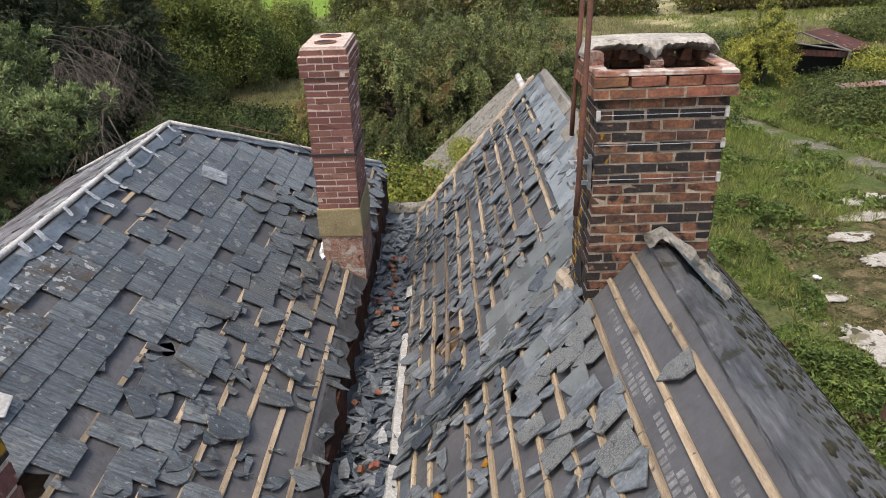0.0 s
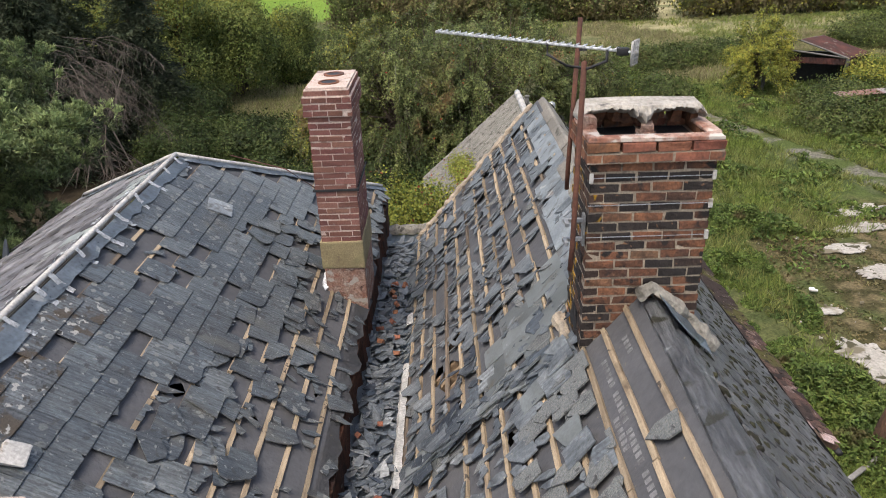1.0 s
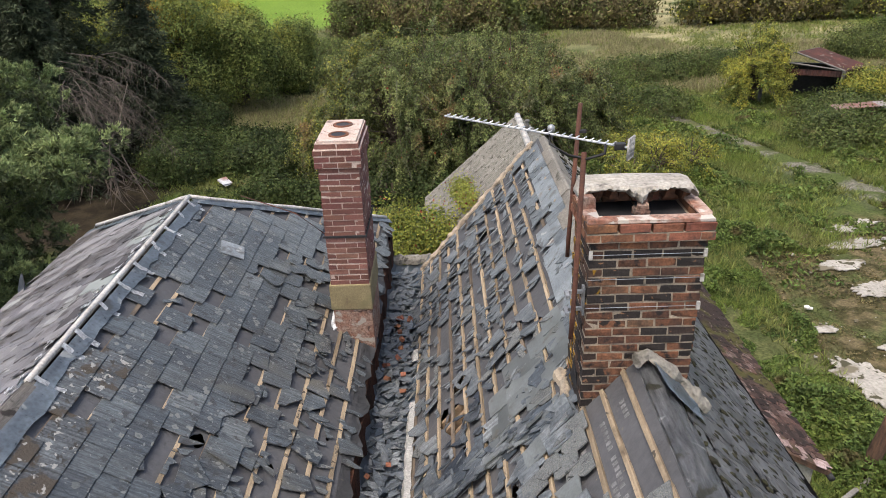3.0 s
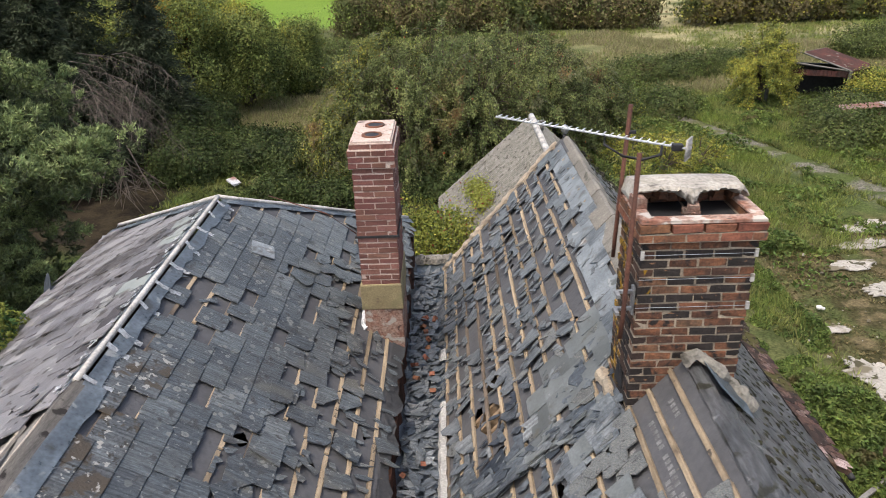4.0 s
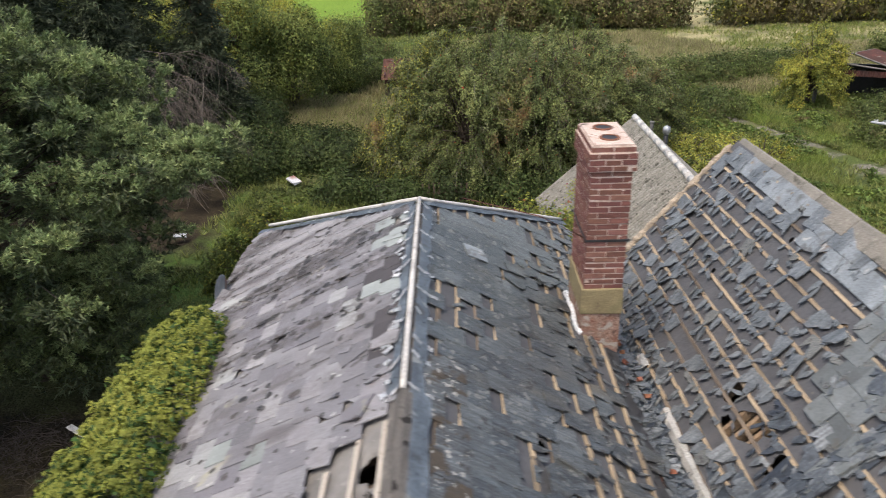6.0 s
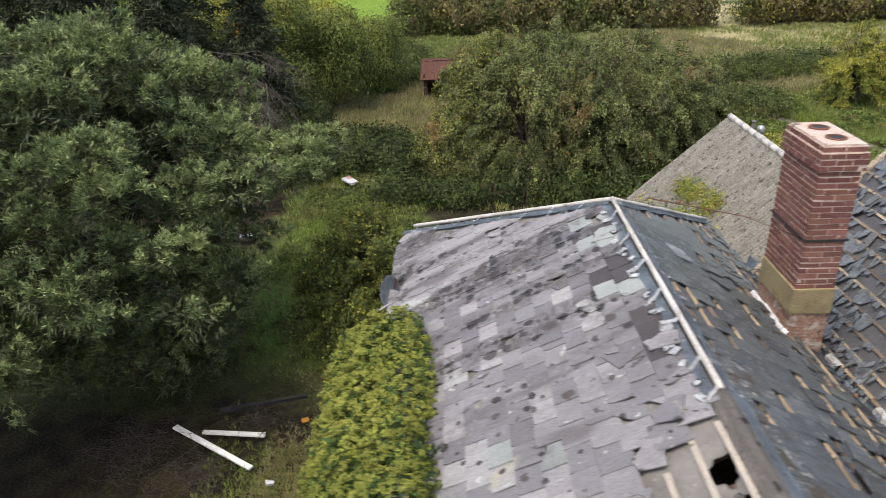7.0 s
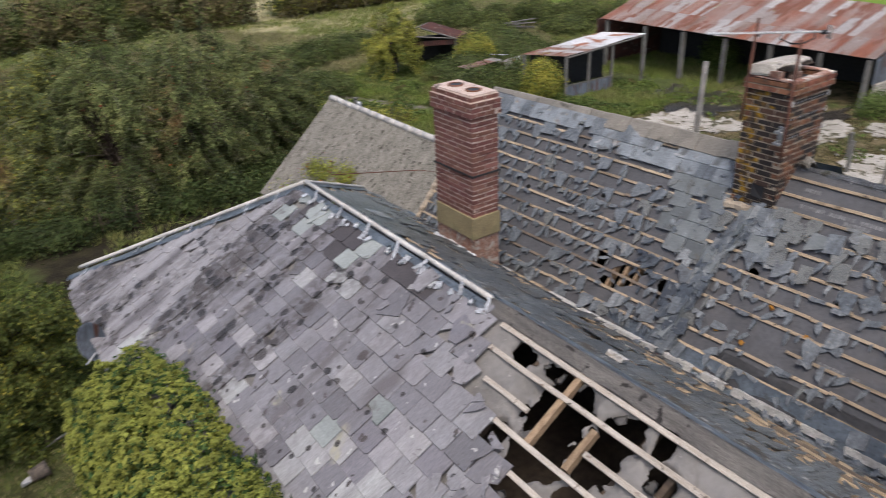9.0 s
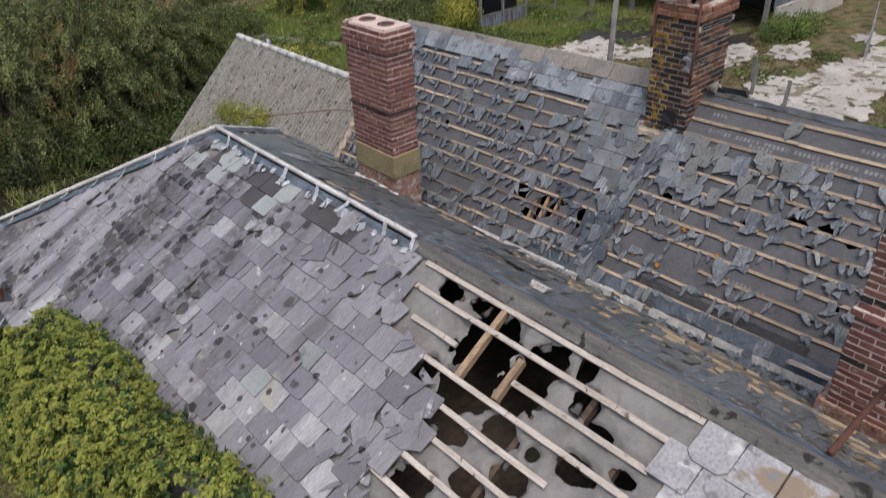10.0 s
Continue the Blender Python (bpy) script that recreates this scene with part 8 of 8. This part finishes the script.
def build_lean_to():
    b = thing("lean_to_shed", "small open shed with a white and rusty sheet roof", "shed", at=(0, 0, 0))
    fl, fr, bl, br = Vector((27.3, 31.1, 2.8)), Vector((34.1, 30.9, 3.25)), Vector((26.1, 33.6, 2.75)), Vector((32.9, 33.4, 3.2))
    for i in range(5):
        s0, s1 = i / 5, (i + 1.03) / 5
        lift = Vector((0, 0, rnd.uniform(0, .05)))
        corrugated("roof_sheet", fl.lerp(fr, s0) + lift, fl.lerp(fr, s1) + lift, bl.lerp(br, s0) + lift, "rusty_sheet" if i < 2 else "white_sheet", 0.16, 0.02, b, "rusty corrugated sheets" if i < 2 else "white corrugated sheets with rust")
    for a, c in ((fl, fr), (bl, br)):
        part("beam", tube_mesh("beam", [a - Vector((0, 0, .08)), c - Vector((0, 0, .08))], 0.06, "grey_board", 6, False), b)
    for q in (fl, fl.lerp(fr, 0.28), fl.lerp(fr, 0.58), fr, bl, br):
        post(b, (q.x + .03, q.y + .05, 0.1), q.z - 0.15, 0.14)
    part("low_wall", box_mesh("low_wall", (29.35, 31.1, 0.52), (4.0, 0.08, 0.85), "tarp_blue", Euler((0, 0, -0.03)).to_matrix(), 0.02), b, "blue-grey low boarding")
    part("rail", box_mesh("rail", (29.35, 31.07, 1.0), (4.05, 0.06, 0.09), "grey_board", Euler((0, 0, -0.03)).to_matrix()), b)
    # black sheet across the open back, added for the shade inside
    part("back_wall", box_mesh("back_wall", (29.7, 33.4, 1.4), (6.4, 0.12, 2.6), "black", Euler((0, 0, -0.03)).to_matrix()), b)


build_lean_to()


def build_red_shed():
    b = thing("open_shed", "collapsing open shed with red corrugated walls", "shed", at=(0, 0, 0))
    ap0, ap1 = Vector((25.3, 44.2, 3.3)), Vector((27.6, 46.0, 3.2))
    l0, l1 = Vector((23.8, 45.0, 2.8)), Vector((26.1, 46.8, 2.6))
    r0, r1 = Vector((27.9, 43.2, 2.3)), Vector((30.2, 45.0, 2.2))
    corrugated("roof_sheet", ap0, ap1, r0, "red_sheet", 0.2, 0.025, b, "rusty red corrugated roof")
    corrugated("roof_sheet", ap0, ap1, l0, "grey_board", 0.2, 0.025, b, "grey broken roof")
    corrugated("wall_sheet", r0 + Vector((0, 0, -.02)), r1, (r0.x, r0.y, 0.1), "red_sheet", 0.2, 0.025, b, "red corrugated wall")
    corrugated("gable_sheet", l0.lerp(r0, 0.05) + Vector((0, 0, -.5)), r0 + Vector((0, 0, -.05)), l0.lerp(r0, 0.05) + Vector((0, 0, -.85)), "red_sheet", 0.2, 0.02, b)
    for q in (l0, l1, r0, r1):
        post(b, (q.x, q.y, 0.0), q.z, 0.16)
    for a, c in ((l0, ap0), (ap0, r0), (l0, r0)):
        part("rafter", tube_mesh("rafter", [a, c], 0.06, "grey_board", 5, False), b)
    # back wall in flat black, the shed's inner shade put into it
    part("back_wall", box_mesh("back_wall", (28.1, 45.9, 1.1), (4.4, 0.15, 2.2), "black", Euler((0, 0, -0.41)).to_matrix()), b)


build_red_shed()
# collapsed shelter of rusty sheets on posts
cs = thing("collapsed_shelter", "collapsed low shelter of rusty corrugated sheets on posts", "shelter", at=(0, 0, 0))
corrugated("roof_sheet", (25.1, 38.1, 1.30), (28.2, 38.2, 1.42), (25.3, 39.4, 1.22), "rusty_sheet", 0.16, 0.02, cs)
for x0, x1, dx, z0 in ((28.1, 28.75, -0.15, 1.5), (28.85, 29.5, -0.45, 1.55), (29.55, 30.1, -0.6, 1.62)):
    corrugated("hanging_sheet", (x0, 37.9, z0), (x1, 37.85, z0 + .04), (x0 + dx, 37.5, z0 - .95), "rusty_sheet" if x0 != 28.85 else "white_sheet", 0.15, 0.02, cs, "sheet hanging down from the roof")
for x, y in ((25.3, 38.3), (27.2, 38.25), (28.2, 38.3), (30.0, 38.0)):
    post(cs, (x, y, 0.0), 1.32, 0.11, "old_post", (rnd.gauss(0, .06), 0))
part("rail", box_mesh("rail", (28.9, 38.0, 1.45), (2.6, 0.06, 0.08), "grey_board", Euler((0, -0.07, 0)).to_matrix()), cs)
th = thing("fallen_sheet", "fallen pale corrugated sheet in the brambles", "sheet", at=(30.5, 41.0, 1.0))
corrugated("sheet", (-1, -.7, 0.25), (1, -.7, -0.1), (-1, .7, 0.1), "white_sheet", 0.16, 0.02, th)
post(th, (0, 0, -0.95), 1.0, 0.1)
# heap of old boards at the field edge
for i in range(7):
    a, c = Vector((38.6 + rnd.uniform(0, .8), 51.9 + rnd.gauss(0, .4), 0.35 + 0.1 * i)), Vector((42.3 + rnd.uniform(-.8, .3), 50.4 + rnd.gauss(0, .4), 0.35 + 0.1 * i + rnd.gauss(0, .15)))
    thing("old_board", "grey weathered board in a heap at the field edge", "board", group="heap of old boards", data=box_mesh("old_board", (a + c) / 2, ((c - a).length, 0.22, 0.07), "grey_board", (c - a).to_track_quat("X", "Z").to_matrix(), 0.01))
# small dark hut at the far end of the clearing
hut = thing("small_hut", "small dark hut with a rusty sloping roof", "hut", at=(-2.95, 50.2, 0.1))
for nm, c0, sz in (("side_wall", (-1.0, 0, .85), (.08, 2.4, 1.7)), ("side_wall", (1.0, 0, .85), (.08, 2.4, 1.7)), ("back_wall", (0, 1.2, 1.1), (2.0, .08, 2.2)), ("front_wall", (.45, -1.2, .68), (1.0, .08, 1.36)), ("front_wall", (-.9, -1.2, .68), (.2, .08, 1.36))):
    part(nm, box_mesh(nm, c0, sz, "red_sheet"), hut)
part("lintel", box_mesh("lintel", (-.4, -1.2, 1.28), (.9, .08, .2), "red_sheet"), hut)
# black sheet behind the doorway, added for the hut's inner shade
part("inner_wall", box_mesh("inner_wall", (0, .2, .7), (1.9, .06, 1.4), "black"), hut, "black sheet for the shade inside the hut")
corrugated("roof_sheet", (-1.25, -1.45, 1.38), (1.25, -1.45, 1.38), (-1.25, 1.5, 2.2), "rust", 0.2, 0.02, hut, "rusty red corrugated roof")
bush("shrub", "rust-brown dead shrub by the hut", "shrub", [((-1.0, 52.6, 1.5), (1.3, 1.2, 1.5)), ((-0.4, 49.4, .8), (.8, .8, 1.0))], 3000, 0.12, "leaf_hedge", "meadow shrubs", [("leaf_orange", 260, 0.10)])
spray_tree("shrub", "olive shrub grown over the hut", "shrub", (-2.0, 47.9), 2.6, 1.0, 9000, 0.07, "leaf_apple", "meadow shrubs", [("leaf_yellow", 0.2, 0.07)], 0.4, low=-0.1, limbs_n=50)
# cowled flue behind the low roof
fl = thing("flue_pipe", "thin dark flue pipe with a grey metal cowl", "flue", at=(6.61, 19.64, 5.2))
part("pipe", tube_mesh("pipe", [(0, 0, 0), (0, 0, 0.86)], 0.06, "black", 10), fl)
part("cowl", tube_mesh("cowl", [(0, 0, 0.82), (0, 0, 0.9), (0, 0, 1.02), (0, 0, 1.07)], [0.075, 0.11, 0.10, 0.03], "steel", 12), fl, "grey metal cowl")

bush("shrub", "bright green elder bush inside the barn front", "shrub", [((40.6, 29.6, 1.0), (1.0, 1.2, 1.3))], 2600, 0.13, "leaf_weed", "meadow shrubs")
bush("shrub", "green nettles along the barn wall", "shrub", [((38.6, 16.4, 0.4), (1.5, .8, .8)), ((37.0, 17.2, 0.4), (1.2, .7, .9))], 3000, 0.11, "leaf_weed", "meadow shrubs", low=0.0)
bush("shrub", "yellowing shrub beside the barn end", "shrub", [((49.5, 18.5, 2.2), (1.6, 1.6, 2.4))], 3600, 0.14, "leaf_yellow", "meadow shrubs", [("leaf_band", 1500, .14)])
# telegraph pole, fence posts, mesh barriers
tp = thing("telegraph_pole", "grey weathered timber pole standing in the yard", "pole", at=(20.9, 17.2, 0.1))
part("shaft", tube_mesh("shaft", [(0, 0, 0), (0.10, 0, 2.8), (0.18, 0, 5.5)], [0.13, 0.12, 0.105], "grey_board", 10), tp)
part("cross_bolt", tube_mesh("cross_bolt", [(0.0, -0.2, 5.1), (0.35, 0.15, 5.1)], 0.02, "steel", 6), tp)
for x, y, h, lx in ((27.7, 13.9, 1.5, 0.15), (26.0, 11.7, 1.6, 0.35), (29.6, 14.8, 1.3, -.1)):
    f = thing("fence_post", "leaning weathered timber fence post", "post", at=(x, y, 0.1), group="old fence posts")
    part("post", box_mesh("post", (lx / 2, 0, h / 2), (0.16, 0.16, h), "grey_board", Euler((0, lx / h, 0.2)).to_matrix(), 0.015, 0.01), f)
for i, (x, y, rz) in enumerate(((36.6, 12.2, 0.25), (38.6, 12.8, 0.3), (40.6, 13.4, 0.3), (42.6, 14.0, 0.3))):
    f = thing("mesh_barrier", "grey steel mesh fence panel", "fence", at=(x, y, 0.1), group="mesh fence panels")
    f.rotation_euler = (0, 0, rz)
    bm = bmesh.new()
    for q in range(14):
        tube(bm, [(-1 + q * 2 / 13, 0, 0.1), (-1 + q * 2 / 13, 0.1, 1.2)], 0.012, 4)
    part("bars", finish(bm, "bars", "steel"), f)
    bm = bmesh.new()
    tube(bm, [(-1.02, 0, 0), (-1.02, 0.1, 1.25), (1.02, 0.1, 1.25), (1.02, 0, 0), (-1.02, 0, 0)], 0.025, 6)
    part("frame", finish(bm, "frame", "steel"), f)


def slab(x, y, rx, ry, rot, name="concrete_slab", z=0.17, mat="concrete", label="patch of pale broken concrete paving in the yard"):
    pts = []
    for i in range(140):
        a = 2 * math.pi * i / 140
        c, s = math.cos(a), math.sin(a)
        f = 0.9 + sum(w * noise.noise(Vector((c * k + x, s * k + y, k))) for w, k in ((0.5, 1.1), (0.3, 2.7), (0.2, 6.0), (0.12, 14.0)))
        f = max(f, 0.25)
        pts.append((c * rx * f * math.cos(rot) - s * ry * f * math.sin(rot), c * rx * f * math.sin(rot) + s * ry * f * math.cos(rot)))
    return thing(name, label, "paving", at=(x, y, z), group="concrete patches", data=prism(name, pts, 0.03, mat))


for x, y, rx, ry, r in SLABS:
    slab(x, y, rx, ry, r)
slab(32.6, 25.8, 4.6, 2.3, 0.75, "dark_puddle", 0.165, "wet", "dark wet patch of ash on the ground")
slab(34.5, 18.6, 3.4, 0.9, 0.1, "dark_puddle", 0.165, "wet", "dark wet patch of ash on the ground")

rub = bmesh.new()
for i in range(330):
    x, y = rnd.uniform(13.5, 34), rnd.uniform(9, 24)
    s = 0.025 + 0.09 * rnd.random() ** 2.5
    box_bm(rub, (x, y, 0.2 + s * 0.2), (s * rnd.uniform(.7, 1.6), s, s * 0.6), Euler((rnd.uniform(-.3, .3), rnd.uniform(-.3, .3), rnd.uniform(0, 3))).to_matrix(), s * 0.12)
thing("rubble", "scattered pale lumps of broken concrete", "rubble", kind="stuff", data=finish(rub, "rubble", "concrete"))

gp = thing("gate_post", "thick brown leaning timber gate post in the grass", "post", at=(12.62, 11.9, 0.0))
part("shaft", tube_mesh("shaft", [(0, 0, 0), (0.12, 0, 0.8), (0.24, -0.03, 1.6), (0.34, -0.05, 2.3)], [0.19, 0.165, 0.155, 0.15], "old_post", 12), gp)
a, c = Vector((12.9, 11.75, 0.55)), Vector((11.7, 11.05, 0.40))
thing("loose_rail", "grey timber rail leaning on the gate post", "rail", data=box_mesh("loose_rail", (a + c) / 2, ((c - a).length, 0.1, 0.05), "grey_board", (c - a).to_track_quat("X", "Z").to_matrix(), 0.006, 0.005))
lumps("white_bag", [((14.76, 19.1, 0.28), (0.10, 0.09, 0.07)), ((14.86, 19.05, 0.26), (0.07, 0.06, 0.05))], "white", "crumpled white plastic bag in the weeds", "bag")
# garden clutter under the pine
for a, c, w in (((-9.4, 14.25, 0.42), (-7.1, 12.75, 0.38), 0.14), ((-8.65, 14.1, 0.36), (-7.05, 13.95, 0.34), 0.13)):
    a, c = Vector(a), Vector(c)
    d = c - a
    thing("white_board", "old white painted timber board on the ground", "board", group="white boards",
          data=box_mesh("white_board", (a + c) / 2, (d.length, w, 0.05), "white", d.to_track_quat("X", "Z").to_matrix(), 0.006, 0.006))
a, c = Vector((-8.4, 14.8, 0.45)), Vector((-6.2, 15.3, 0.5))
thing("dark_beam", "charred dark timber beam on the ground", "beam", data=box_mesh("dark_beam", (a + c) / 2, ((c - a).length, 0.11, 0.10), "black", (c - a).to_track_quat("X", "Z").to_matrix(), 0.01))
for nm, cx, cy, n, s in (("brush", -10.2, 13.6, 260, 1.1), ("brush", -7.2, 14.6, 150, 0.8), ("brush", -8.4, 12.6, 120, 0.9)):
    bm = bmesh.new()
    for i in range(n):
        p = Vector((cx + rnd.gauss(0, s * .55), cy + rnd.gauss(0, s * .45), 0.15 + abs(rnd.gauss(0, .22))))
        d = Vector((rnd.gauss(0, 1), rnd.gauss(0, 1), rnd.gauss(0, .3))).normalized() * rnd.uniform(.3, .9)
        tube(bm, [p - d * .5, p + Vector((0, 0, rnd.uniform(0, .12))), p + d * .5], [0.009, 0.007, 0.004], 3, False)
    thing(nm, "tangled heap of bare brown twigs", "twigs", kind="stuff", data=finish(bm, nm, "dead_wood"))
for x, y, s, rz in ((-10.5, 25.8, 0.5, 0.3), (-7.1, 32.0, 0.8, -0.9), (-6.6, 12.4, 0.18, 0), (-5.0, 15.9, 0.25, .5)):
    thing("white_scrap", "scrap of white sheet lying in the grass", "scrap", group="white scraps", data=box_mesh("white_scrap", (x, y, 0.45 if s > .4 else .25), (s, s * .5, 0.08), "white_sheet", Euler((0.15, 0.1, rz)).to_matrix(), 0.03))
hose = thing("garden_hose", "loop of pale hose with a blue end in the grass", "hose", at=(-5.3, 13.9, 0.2))
part("tube", tube_mesh("tube", [(0.1 + 0.28 * math.sin(a), 0.1 + 0.45 * math.cos(a), 0.08 + 0.02 * math.sin(3 * a)) for a in [0.35 * i for i in range(18)]] + [(-.1, -.5, .08), (-.15, -.8, .06)], 0.009, "cement_old", 6), hose)
part("nozzle", tube_mesh("nozzle", [(0.0, 0.56, 0.1), (0.16, 0.6, 0.1)], 0.05, "tarp_blue", 8), hose, "blue plastic end")
thing("orange_scrap", "small orange plastic scrap in the grass", "scrap", data=box_mesh("orange_scrap", (-6.15, 14.58, 0.28), (0.2, 0.14, 0.08), "leaf_orange", Euler((.2, .1, .4)).to_matrix(), 0.03, 0.01))
bk = thing("tipped_bucket", "old dark grey bucket tipped over in the grass", "bucket", at=(-4.7, 15.95, 0.3))
part("body", tube_mesh("body", [(-0.2, 0, 0), (0.0, 0.02, 0.02), (0.2, 0.04, 0.04)], [0.15, 0.175, 0.2], "soot", 14), bk)
fb = thing("fallen_branch", "grey forked branch lying by the wall", "branch", at=(-3.75, 16.4, 0.3))
part("stem", tube_mesh("stem", [(0.2, 0.9, 0.5), (0, 0.1, 0.25), (-0.25, -0.5, 0.0)], [0.04, 0.06, 0.07], "grey_board", 7), fb)
part("fork", tube_mesh("fork", [(0.05, 0.3, 0.3), (-0.3, 0.4, 0.15), (-0.8, 0.35, 0.0)], [0.045, 0.04, 0.02], "grey_board", 6), fb)
# old picket fence under the thicket
fe = thing("picket_fence", "old dark timber picket fence under the thicket", "fence", at=(0.2, 29.4, 0.0))
for i in range(9):
    part("picket", box_mesh("picket", (-1.0 + 0.24 * i, rnd.uniform(-.03, .03), 0.55), (0.08, 0.03, 1.0 + rnd.uniform(-.1, .1)), "timber", Euler((0, rnd.gauss(0, .04), 0)).to_matrix(), 0.006), fe)
part("rail", box_mesh("rail", (0, 0.04, 0.6), (2.2, 0.05, 0.09), "timber"), fe)
